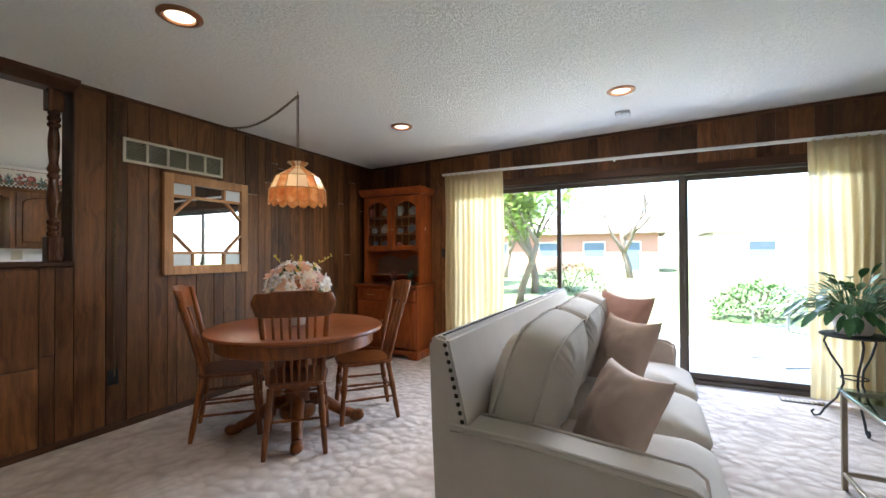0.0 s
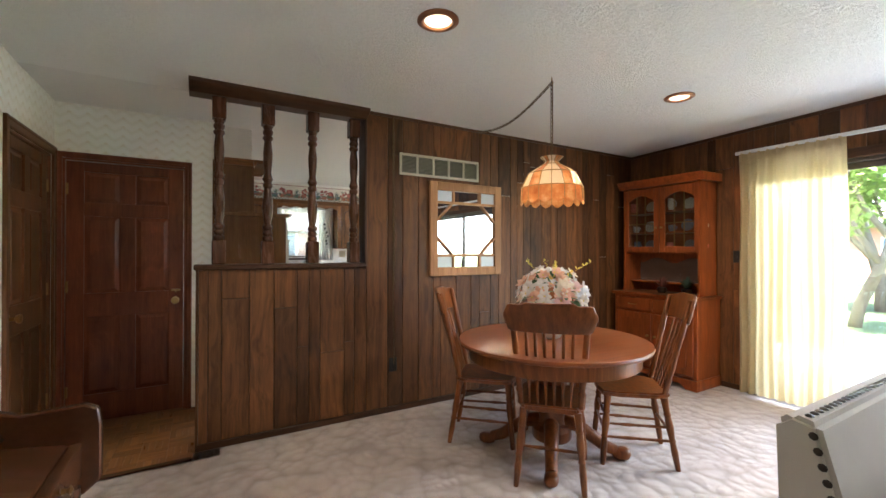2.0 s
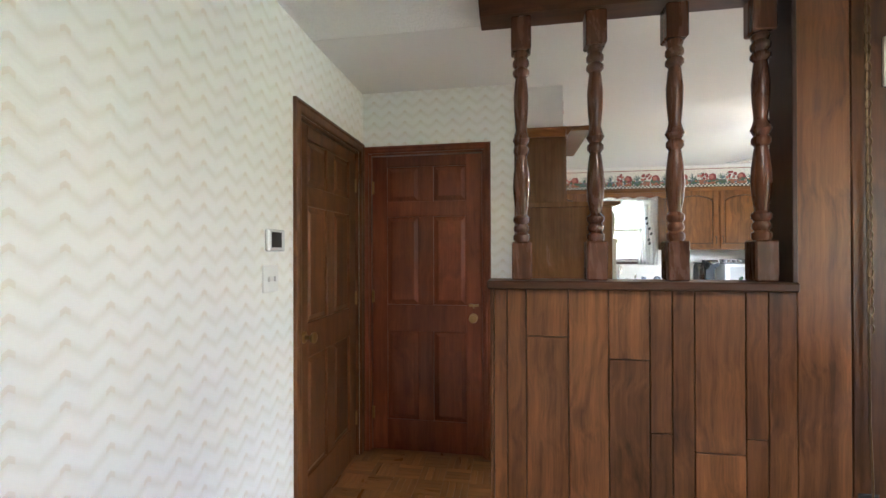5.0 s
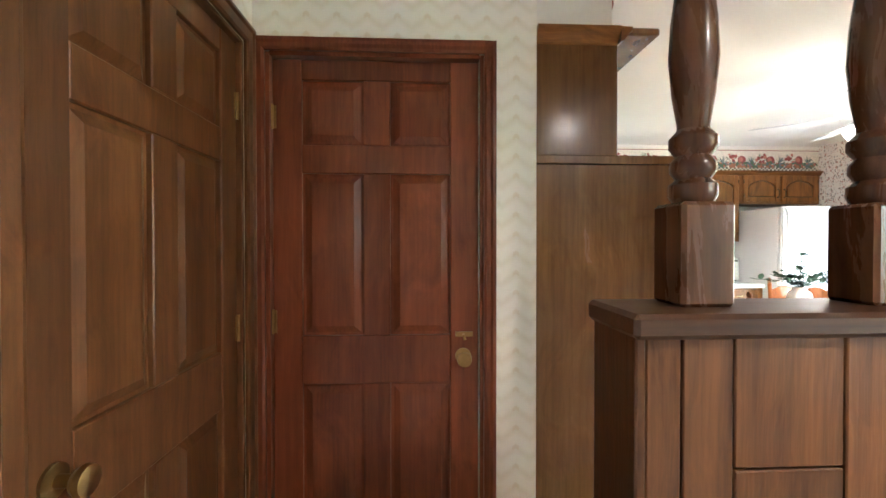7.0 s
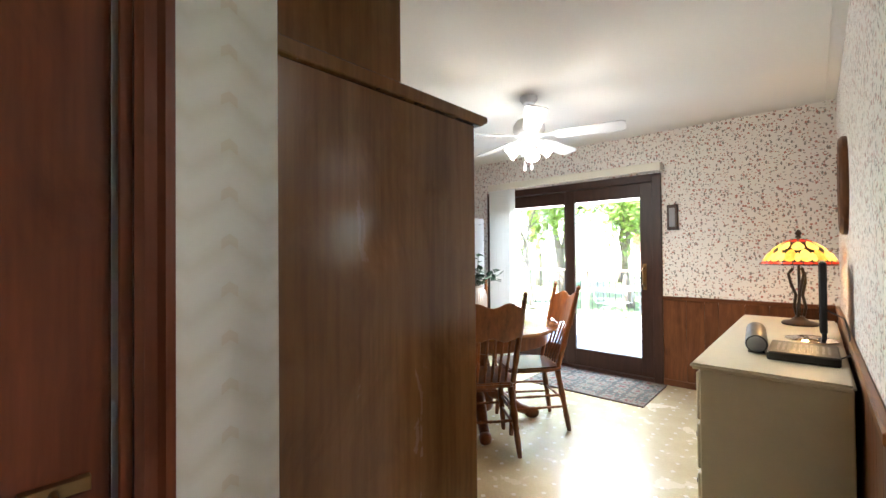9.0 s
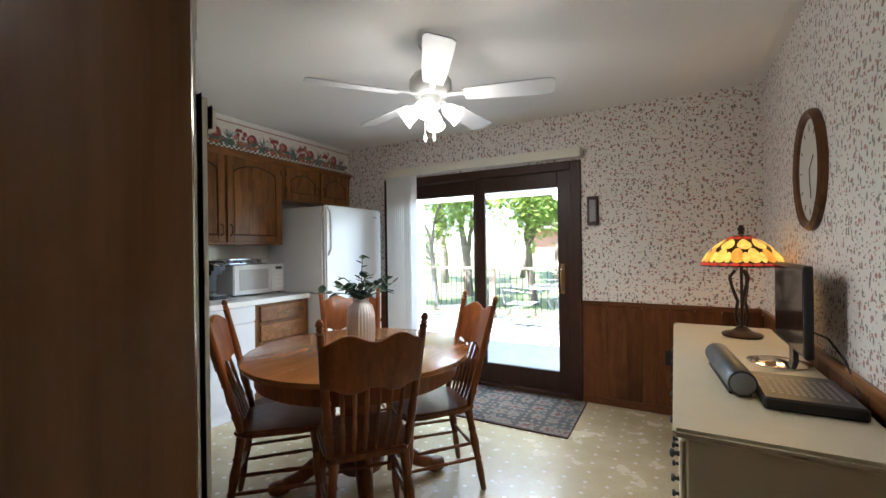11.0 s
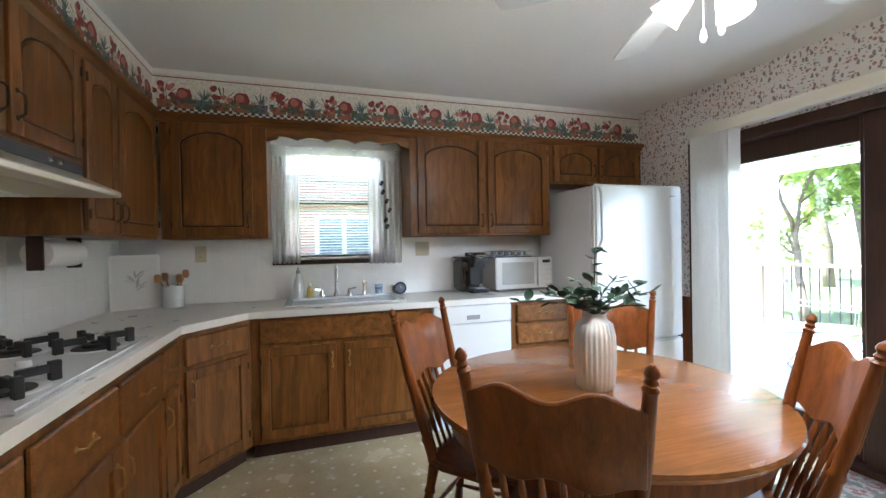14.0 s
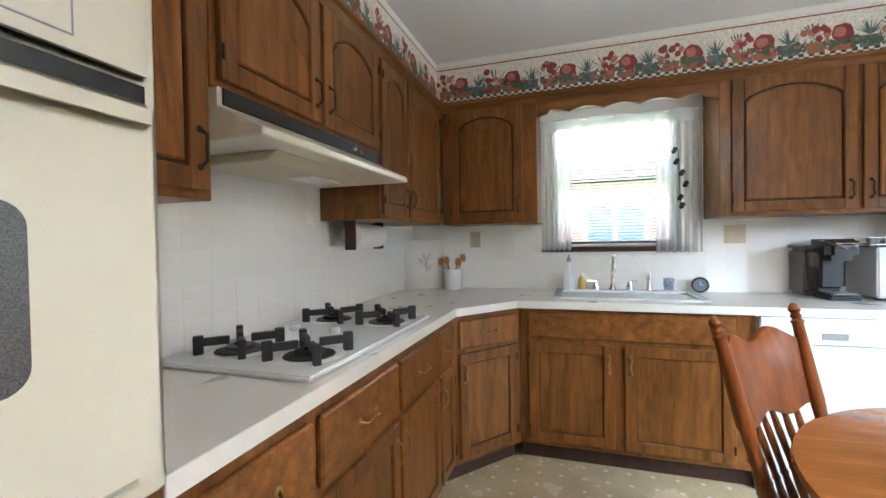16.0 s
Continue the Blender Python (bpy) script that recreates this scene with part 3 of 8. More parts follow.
for y in (1.274, 1.588, 1.907, 2.232):
    s = thing("spindle", "dark turned wooden spindle standing on the half wall", "spindle", "spindles of the pass-through", pose(-3.475, y, 1.236))
    part("base_block", bx(-0.043, 0.043, -0.043, 0.043, 0, 0.165), M_TURN, s, "", 0.006)
    part("turned_shaft", lathe(bmesh.new(), [(r, 0.165 + h * 0.990) for r, h in SPIN], None, 24), M_TURN, s, "", 0, True)
    part("top_block", bx(-0.043, 0.043, -0.043, 0.043, 1.004, 1.150), M_TURN, s, "", 0.006)


# ---- doors and glazing ----
def six_panel_door(name, label, mat, w, h, m, swing=0.0):
    """A six-panel door, hinged edge at x = 0, its face at y = 0 towards -y."""
    d = thing(name, label, "door", "", m)
    d["kind"] = "structure"
    st, t = 0.105, 0.038
    mid = w / 2
    rails = ((0.0, 0.21), (0.815, 0.995), (1.595, 1.70), (h - 0.075, h))
    for x0, x1 in ((0, st), (w - st, w)):
        part("stile", bx(x0, x1, 0, t, 0, h), mat, d, "", 0.003)
    for z0, z1 in rails:
        part("rail", bx(st, w - st, 0.001, t - 0.001, z0, z1), mat, d, "", 0.003)
    for (a, b), (c, e) in zip(rails, rails[1:]):
        part("mid_stile", bx(mid - 0.05, mid + 0.05, 0.001, t - 0.001, b, c), mat, d, "", 0.003)
    for (a, b), (c, e) in zip(rails, rails[1:]):
        for x0, x1 in ((st, mid - 0.05), (mid + 0.05, w - st)):
            bm = bmesh.new()
            box(bm, x0, x1, 0.016, 0.024, b, c)
            i, o = 0.035, 0.010
            lo = [bm.verts.new((x, 0.0158, z)) for x, z in ((x0 + o, b + o), (x1 - o, b + o), (x1 - o, c - o), (x0 + o, c - o))]
            hi = [bm.verts.new((x, 0.004, z)) for x, z in ((x0 + i, b + i), (x1 - i, b + i), (x1 - i, c - i), (x0 + i, c - i))]
            bm.faces.new(hi)
            for k in range(4):
                bm.faces.new((lo[k], lo[(k + 1) % 4], hi[(k + 1) % 4], hi[k]))
            part("panel", bm, mat, d)
    return d


def knob(parent, x, z, bolt=True):
    k = lathe(bmesh.new(), [(0.030, 0), (0.030, 0.006), (0.012, 0.010), (0.011, 0.035), (0.022, 0.042), (0.028, 0.052), (0.026, 0.062), (0.012, 0.066)], Matrix.Translation((x, 0, z)) @ pose(0, 0, 0, 90), 20)
    part("door_knob", k, M_BRASS, parent, "antique brass knob", 0, True)
    if bolt:
        bm = bx(x - 0.03, x + 0.035, -0.014, 0, z + 0.075, z + 0.092)
        tube(bm, [(x, -0.012, z + 0.083), (x, -0.03, z + 0.083), (x + 0.004, -0.034, z + 0.066)], 0.005)
        part("latch", bm, M_BRASS, parent, "small brass slide latch", 0.001)


def hinges(parent, x, zs):
    for z in zs:
        bm = tube(bmesh.new(), [(x, -0.004, z - 0.045), (x, -0.004, z + 0.045)], 0.006)
        box(bm, x - 0.014, x + 0.014, -0.002, 0.0, z - 0.042, z + 0.042)
        part("hinge", bm, M_BRASS, parent, "brass butt hinge")


def casing(name, label, mat, y0, y1, ztop, m, w=0.062):
    """A moulded frame round an opening between y0 and y1, proud of the wall towards +x."""
    c = thing(name, label, "door frame", "", m)
    c["kind"] = "structure"
    prof = [(0, 0), (0.010, 0), (0.014, 0.010), (0.014, w - 0.02), (0.020, w - 0.012), (0.018, w), (0, w)]
    for s, a in ((-1, y0), (1, y1)):
        bm = bmesh.new()
        lo = [bm.verts.new((x, a + s * d, 0)) for x, d in prof]
        hi = [bm.verts.new((x, a + s * d, ztop + d)) for x, d in prof]
        n = len(prof)
        for i in range(n):
            bm.faces.new((lo[i], lo[(i + 1) % n], hi[(i + 1) % n], hi[i]))
        bm.faces.new(lo)
        bm.faces.new(hi)
        part("side_casing", bm, mat, c)
    bm = bmesh.new()
    a = [bm.verts.new((x, y0 - d, ztop + d)) for x, d in prof]
    b = [bm.verts.new((x, y1 + d, ztop + d)) for x, d in prof]
    n = len(prof)
    for i in range(n):
        bm.faces.new((a[i], a[(i + 1) % n], b[(i + 1) % n], b[i]))
    bm.faces.new(a)
    bm.faces.new(b)
    part("head_casing", bm, mat, c)
    bm = bmesh.new()
    box(bm, -0.118, -0.002, y0 - 0.002, y0 + 0.014, 0, ztop)
    box(bm, -0.118, -0.002, y1 - 0.014, y1 + 0.002, 0, ztop)
    box(bm, -0.118, -0.002, y0 + 0.0145, y1 - 0.0145, ztop - 0.014, ztop + 0.002)
    part("jamb", bm, mat, c, "", 0.002)
    return c


# red door in the hall's end wall: local x runs along +y, the face looks to +x
red = six_panel_door("door_red", "closed red-brown stained six-panel wooden door", M_DOOR, 0.757, 2.012, pose(XR - 0.028, 0.2805, 0.001, 0, 0, 90))
knob(red, 0.70, 0.915)
hinges(red, 0.0, (0.25, 1.05, 1.80))
# unseen strip, added to block light that leaks in under the red door
structure("threshold_red_door", bx(XR - 0.112, XR - 0.070, 0.281, 1.038, -0.006, 0.03), M_PANELH, "unseen strip added behind the closed door to stop a light leak", "threshold")
casing("casing_red", "red-brown stained moulded door frame", M_DOOR, 0.265, 1.054, 2.03, pose(XR, 0, 0), 0.044)
closet = six_panel_door("door_closet", "closed oak-stained six-panel wooden closet door", M_DOOR2, 0.765, 2.012, pose(-3.485, 0.20, 0.001, 0, 0, 180))
knob(closet, 0.06, 0.93, False)
hinges(closet, 0.765, (0.25, 1.05, 1.80))
casing("casing_closet", "brown stained moulded door frame", M_DOOR2, 3.47, 4.265, 2.03, pose(0, 0.22, 0, 0, 0, 90))


def patio_slider():
    """Three bronze aluminium panels in the living room's north wall."""
    d = thing("patio_door", "wide three-panel sliding patio door with bronze frames", "sliding door")
    d["kind"] = "structure"
    y0, y1 = YN + 0.005, YN + 0.10
    part("head_frame", bx(DX0, DX1, y0, y1, DZ1 - 0.03, DZ1 - 0.002), M_ALU, d, "", 0.003)
    part("track", bx(DX0, DX1, y0, y1 + 0.05, 0.0, 0.035), M_ALU, d, "", 0.003)
    for x0, x1 in ((DX0 + 0.002, DX0 + 0.03), (DX1 - 0.03, DX1 - 0.002)):
        part("side_frame", bx(x0, x1, y0, y1, 0.036, DZ1 - 0.031), M_ALU, d, "", 0.003)
    zt, zb = DZ1 - 0.032, 0.036
    for x0, x1, yy in ((DX0 + 0.031, -0.80, YN + 0.065), (-0.845, 0.40, YN + 0.025), (0.385, DX1 - 0.031, YN + 0.065)):
        p = part("panel_frame", bx(x0, x0 + 0.045, yy - 0.015, yy + 0.015, zb, zt), M_ALU, d, "", 0.003)
        part("stile", bx(x1 - 0.055, x1, yy - 0.015, yy + 0.015, zb, zt), M_ALU, p, "", 0.003)
        part("top_rail", bx(x0 + 0.045, x1 - 0.055, yy - 0.013, yy + 0.013, zt - 0.05, zt), M_ALU, p, "", 0.003)
        part("bottom_rail", bx(x0 + 0.045, x1 - 0.055, yy - 0.013, yy + 0.013, zb, zb + 0.06), M_ALU, p, "", 0.003)
        g = part("pane", bx(x0 + 0.044, x1 - 0.054, yy - 0.003, yy + 0.003, zb + 0.058, zt - 0.048), M_GLASS, p)
        g.visible_shadow = False
    part("door_handle", bx(0.375, 0.395, YN - 0.018, YN + 0.008, 0.95, 1.15), M_ALU, d, "", 0.006)


patio_slider()
bm = bmesh.new()
box(bm, DX0 - 0.06, DX1 + 0.06, YN - 0.030, YN - 0.002, DZ1 - 0.004, DZ1 + 0.075)
for x0, x1 in ((DX0 - 0.06, DX0 + 0.002), (DX1 - 0.002, DX1 + 0.06)):
    box(bm, x0, x1, YN - 0.030, YN - 0.002, 0.0, DZ1 - 0.005)
structure("trim_patio_door", bm, M_TRIMX, "dark wood trim round the patio door", "trim", 0.004)

def kitchen_slider():
    d = thing("kitchen_patio_door", "dark brown wooden sliding patio door with brass handle", "sliding door")
    d["kind"] = "structure"
    bm = bmesh.new()
    f = 0.085
    box(bm, KX0, KX0 + f, YK - 0.02, YK + 0.14, 0, KZ1)
    part("side_frame", bm, M_DKFRAME, d, "", 0.004)
    part("side_frame", bx(KX1 - f, KX1, YK - 0.02, YK + 0.14, 0, KZ1), M_DKFRAME, d, "", 0.004)
    part("head_frame", bx(KX0 + f, KX1 - f, YK - 0.02, YK + 0.14, KZ1 - 0.075, KZ1), M_DKFRAME, d, "", 0.004)
    part("threshold", bx(KX0 + f, KX1 - f, YK - 0.02, YK + 0.16, 0, 0.035), M_DKFRAME, d, "", 0.004)
    zb, zt = 0.036, KZ1 - 0.076
    for x0, x1, yy, gl0, gl1 in ((KX0 + f, -5.735, YK + 0.09, -6.62, -5.82), (-5.775, KX1 - f, YK + 0.035, -5.675, -4.985)):
        p = part("panel_frame", bx(x0, gl0, yy - 0.02, yy + 0.02, zb, zt), M_DKFRAME, d, "", 0.004)
        part("stile", bx(gl1, x1, yy - 0.02, yy + 0.02, zb, zt), M_DKFRAME, p, "", 0.004)
        part("top_rail", bx(gl0, gl1, yy - 0.019, yy + 0.019, 1.832, zt), M_DKFRAME, p, "", 0.004)
        part("bottom_rail", bx(gl0, gl1, yy - 0.019, yy + 0.019, zb, 0.212), M_DKFRAME, p, "", 0.004)
        g = part("pane", bx(gl0 - 0.005, gl1 + 0.005, yy - 0.003, yy + 0.003, 0.207, 1.837), M_GLASS, p)
        g.visible_shadow = False
    bm = bx(-4.962, -4.928, YK + 0.005, YK + 0.016, 0.90, 1.16)
    tube(bm, [(-4.945, YK + 0.01, 1.12), (-4.945, YK - 0.04, 1.10), (-4.945, YK - 0.045, 1.03), (-4.945, YK - 0.04, 0.96), (-4.945, YK + 0.01, 0.94)], 0.010)
    part("door_handle", bm, M_BRASS, d, "brass pull handle", 0.003)


kitchen_slider()


def sink_window():
    w = thing("window_sink", "double-hung kitchen window with white blinds", "window")
    w["kind"] = "structure"
    x0, x1 = XW - 0.11, XW - 0.06
    bm = bmesh.new()
    box(bm, x0, x1, WY0, WY0 + 0.045, WZ0, WZ1)
    box(bm, x0, x1, WY1 - 0.045, WY1, WZ0, WZ1)
    box(bm, x0, x1, WY0 + 0.045, WY1 - 0.045, WZ1 - 0.045, WZ1)
    box(bm, x0, x1, WY0 + 0.045, WY1 - 0.045, WZ0, WZ0 + 0.045)
    part("window_frame", bm, M_DKFRAME, w, "", 0.003)
    part("meeting_rail", bx(x0 + 0.005, x1 - 0.005, WY0 + 0.045, WY1 - 0.045, 1.63, 1.665), M_DKFRAME, w, "", 0.003)
    for z0, z1 in ((WZ0 + 0.045, 1.63), (1.665, WZ1 - 0.045)):
        g = part("pane", bx(x0 + 0.022, x0 + 0.027, WY0 + 0.045, WY1 - 0.045, z0, z1), M_GLASS, w)
        g.visible_shadow = False
    part("window_sill", bx(XW - 0.06, XW + 0.035, WY0 - 0.06, WY1 + 0.06, WZ0 - 0.03, WZ0), M_DKFRAME, w, "dark wood sill", 0.004)
    bm = bmesh.new()
    box(bm, XW - 0.059, XW + 0.002, WY0, WY0 + 0.012, WZ0 + 0.001, WZ1)
    box(bm, XW - 0.059, XW + 0.002, WY1 - 0.012, WY1, WZ0 + 0.001, WZ1)
    part("jamb", bm, M_DKFRAME, w)


sink_window()


# ---- soft and turned shapes ----
def cushion(bm, w, d, h, m=None, e=0.55, n=20, crown=0.0):
    """A stuffed cushion: rounded box with soft corners, w x d x h about its middle."""
    m = m or Matrix()

    def sp(v, p):
        return math.copysign(abs(v) ** p, v)
    rings = []
    for i in range(1, n // 2):
        phi = -math.pi / 2 + math.pi * i / (n // 2)
        ring = []
        for k in range(n * 2):
            th = math.tau * k / (n * 2)
            c = sp(math.cos(phi), 0.8)
            x, y, z = w / 2 * c * sp(math.cos(th), e), d / 2 * c * sp(math.sin(th), e), h / 2 * sp(math.sin(phi), 0.8)
            z *= 1 + crown * (1 - (2 * x / w) ** 2) * (1 - (2 * y / d) ** 2)
            p = Vector((x, y, z))
            nz = noise.noise(p * 7 + Vector((w, d, h)) * 9) * 0.012
            ring.append(bm.verts.new(m @ (p + Vector((0, 0, nz)))))
        rings.append(ring)
    k = n * 2
    for a, b in zip(rings, rings[1:]):
        for i in range(k):
            bm.faces.new((a[i], a[(i + 1) % k], b[(i + 1) % k], b[i]))
    bm.faces.new(rings[0][::-1])
    bm.faces.new(rings[-1])
    return bm


def boxed_cushion(bm, w, d, h, m=None, e=0.30, crown=0.07, seed=0.0, k=96):
    """A boxed cushion with a side band and two bulging faces, puckered along the seams."""
    m = m or Matrix()

    def sp(v, p):
        return math.copysign(abs(v) ** p, v)
    levels = [(0.04, 1.0, 1), (0.25, 0.97, 1), (0.45, 0.88, 1), (0.62, 0.74, 1), (0.77, 0.54, 1), (0.88, 0.33, 1), (0.95, 0.15, 1), (0.99, 0.02, 1)]
    rows = [(c, h / 2 + crown * b, 1.0) for c, b, _ in levels]
    rows += [(1.012, h * 0.40, 0.6), (1.03, h * 0.15, 0.5), (1.03, -h * 0.15, 0.5), (1.012, -h * 0.40, 0.6)]
    rows += [(c, -h / 2 - crown * b, 1.0) for c, b, _ in reversed(levels)]
    rings = []
    for c, z, face in rows:
        ring = []
        for i in range(k):
            th = math.tau * i / k
            x, y = w / 2 * c * sp(math.cos(th), e), d / 2 * c * sp(math.sin(th), e)
            q = Vector((x, y, z)) + Vector((seed, seed * 3, 0))
            pucker = noise.noise(Vector((i * 0.42, seed, z * 3))) * 0.018 * max(0.0, c - 0.45) * 2
            fold = noise.noise(Vector((q.x * 5, q.y * 9, seed))) * 0.024 + noise.noise(q * 19) * 0.008
            ring.append(bm.verts.new(m @ Vector((x, y, z + math.copysign(1, z) * (fold + pucker) * face))))
        rings.append(ring)
    for a, b in zip(rings, rings[1:]):
        for i in range(k):
            bm.faces.new((a[i], b[i], b[(i + 1) % k], a[(i + 1) % k]))
    bm.faces.new(rings[0])
    bm.faces.new(rings[-1][::-1])
    bmesh.ops.recalc_face_normals(bm, faces=bm.faces)
    return bm


def cushion_piping(bm, w, d, z, m, e=0.30, k=96, r=0.0045):
    pts = []
    for i in range(k):
        th = math.tau * i / k
        pts.append(m @ Vector((w / 2 * 1.006 * math.copysign(abs(math.cos(th)) ** e, math.cos(th)), d / 2 * 1.006 * math.copysign(abs(math.sin(th)) ** e, math.sin(th)), z)))
    return tube(bm, pts, r, 6, None, True)


def turned(bm, p0, p1, prof, segs=10):
    """A turned bar from p0 to p1: prof of (share of the length, radius)."""
    p0, p1 = Vector(p0), Vector(p1)
    d = p1 - p0
    m = Matrix.Translation(p0) @ d.to_track_quat("Z", "Y").to_matrix().to_4x4()
    return lathe(bm, [(r, t * d.length) for t, r in prof], m, segs)


LEG = [(0, 0.014), (0.05, 0.016), (0.25, 0.020), (0.38, 0.017), (0.40, 0.022), (0.43, 0.017), (0.60, 0.024), (0.74, 0.018), (0.76, 0.023), (0.80, 0.018), (1.0, 0.023)]
SPINDLE = [(0, 0.007), (0.2, 0.008), (0.35, 0.012), (0.5, 0.008), (0.52, 0.011), (0.55, 0.008), (0.8, 0.010), (1.0, 0.007)]
POST = [(0, 0.016), (0.12, 0.018), (0.15, 0.022), (0.18, 0.016), (0.3, 0.021), (0.42, 0.016), (0.44, 0.021), (0.47, 0.016), (0.6, 0.019), (1.0, 0.015)]


def oak_chair(m, mat, seat_mat, label, group, finials=False):
    """A pressed-back chair: origin on the floor below the seat's middle, front towards +y."""
    c = thing("dining_chair", label, "chair", group, m)
    out = [(-0.19, 0.2), (-0.205, 0.1), (-0.19, -0.12), (-0.15, -0.2), (0.15, -0.2), (0.19, -0.12), (0.205, 0.1), (0.19, 0.2), (0.1, 0.222), (-0.1, 0.222)]
    bm = bmesh.new()
    prism(bm, out, 0.034, Matrix(((1, 0, 0, 0), (0, 0, 1, 0), (0, 1, 0, 0.425), (0, 0, 0, 1))))
    part("seat", bm, seat_mat, c, "", 0.010, False, 2)
    legs = []
    for sx in (-1, 1):
        f = ((sx * 0.20, 0.20, 0.0), (sx * 0.165, 0.165, 0.426))
        r = ((sx * 0.185, -0.235, 0.0), (sx * 0.15, -0.165, 0.426))
        legs.append((f, r))
        for a, b in (f, r):
            part("leg", turned(bmesh.new(), a, b, LEG), mat, c, "", 0, True)

    def at(leg, z):
        a, b = Vector(leg[0]), Vector(leg[1])
        return a + (b - a) * (z / 0.426)
    for z in (0.17, 0.25):
        for f, r in legs:
            part("stretcher", turned(bmesh.new(), at(f, z), at(r, z), SPINDLE, 8), mat, c, "", 0, True)
    for z in (0.20, 0.29):
        part("stretcher", turned(bmesh.new(), at(legs[0][0], z), at(legs[1][0], z), SPINDLE, 8), mat, c, "", 0, True)
    part("stretcher", turned(bmesh.new(), at(legs[0][1], 0.22), at(legs[1][1], 0.22), SPINDLE, 8), mat, c, "", 0, True)
    top = 1.0
    prof = POST + ([(1.015, 0.019), (1.03, 0.011), (1.045, 0.016), (1.06, 0.011), (1.08, 0.017), (1.10, 0.014), (1.12, 0.005)] if finials else [(1.01, 0.012)])
    lean = 0.13
    for sx in (-1, 1):
        part("back_post", turned(bmesh.new(), (sx * 0.165, -0.165, 0.455), (sx * 0.205, -0.165 - lean, 0.98 if finials else 1.03), prof), mat, c, "", 0, True)

    def crest(x, z):
        bow = 0.035 * (1 - (x / 0.2) ** 2)
        return Vector((x, -0.165 - lean * (z - 0.455) / 0.525 - bow, z))
    bm = bmesh.new()
    n = 20
    front, back = [], []
    for i in range(n + 1):
        x = -0.20 + 0.40 * i / n if finials else -0.25 + 0.50 * i / n
        u = abs(x) / 0.2
        zt = (0.965 - 0.018 * math.cos(u * 6.0) - 0.01 * u) if finials else 1.043 - 1.9 * max(0.0, u - 1.08) ** 2 + (0.014 if u < 0.62 else 0.014 * max(0.0, 1 - (u - 0.62) * 9))
        zb = 0.745 + 0.012 * math.cos(u * 7) if finials else 0.890 + 2.2 * max(0.0, u - 1.06) ** 2
        for lst, off in ((front, 0.0), (back, -0.022)):
            lst.append([bm.verts.new(crest(x, z) + Vector((0, off, 0))) for z in (zb, (zb + zt) / 2, zt)])
    for i in range(n):
        for k in range(2):
            bm.faces.new((front[i][k], front[i + 1][k], front[i + 1][k + 1], front[i][k + 1]))
            bm.faces.new((back[i][k], back[i][k + 1], back[i + 1][k + 1], back[i + 1][k]))
        bm.faces.new((front[i][2], front[i + 1][2], back[i + 1][2], back[i][2]))
        bm.faces.new((front[i][0], back[i][0], back[i + 1][0], front[i + 1][0]))
    for i in (0, n):
        bm.faces.new([front[i][0], front[i][1], front[i][2], back[i][2], back[i][1], back[i][0]])
    part("crest_rail", bm, mat, c, "pressed carved crest rail", 0.004, True)
    for i in range(6):
        x = -0.125 + 0.05 * i
        a = Vector((x * 0.9, -0.175, 0.455))
        part("back_spindle", turned(bmesh.new(), a, crest(x, 0.895 if not finials else 0.755) + Vector((0, -0.011, 0)), SPINDLE, 8), mat, c, "", 0, True)
    return c


def pedestal_table(m, r, top_mat, mat, label, rx=1.0):
    t = thing("round_table", label, "table", "", m)
    part("tabletop", lathe(bmesh.new(), [(r - 0.03, 0.715), (r - 0.006, 0.722), (r, 0.735), (r - 0.004, 0.747), (r - 0.014, 0.75), (0.01, 0.7502)], Matrix.Diagonal((1, rx, 1, 1)), 64), top_mat, t, "", 0, True)
    part("apron", lathe(bmesh.new(), [(r - 0.09, 0.625), (r - 0.085, 0.62), (r - 0.07, 0.625), (r - 0.07, 0.714), (r - 0.09, 0.714)], Matrix.Diagonal((1, rx, 1, 1)), 64), mat, t, "", 0, True)
    part("pedestal", lathe(bmesh.new(), [(0.12, 0.09), (0.13, 0.11), (0.13, 0.16), (0.10, 0.19), (0.085, 0.24), (0.105, 0.34), (0.11, 0.42), (0.09, 0.50), (0.10, 0.53), (0.12, 0.56), (0.16, 0.62), (0.16, 0.714)], None, 28), mat, t, "", 0, True)
    for k in range(4):
        bm = bmesh.new()
        a = math.pi / 4 + k * math.pi / 2
        ux, uy = math.cos(a), math.sin(a)
        pts = [(ux * d, uy * d, z) for d, z in ((0.07, 0.20), (0.16, 0.19), (0.25, 0.13), (0.33, 0.075), (0.40, 0.05))]
        tube(bm, pts, 0.050, 10, 0.034)
        f = part("foot", bm, mat, t, "curved claw foot", 0, True)
        bm = bmesh.new()
        cushion(bm, 0.12, 0.085, 0.075, Matrix.Translation((ux * 0.43, uy * 0.43, 0.038)) @ pose(0, 0, 0, 0, 0, math.degrees(a)), 0.8, 12)
        part("claw", bm, mat, f, "", 0, "all")
    return t


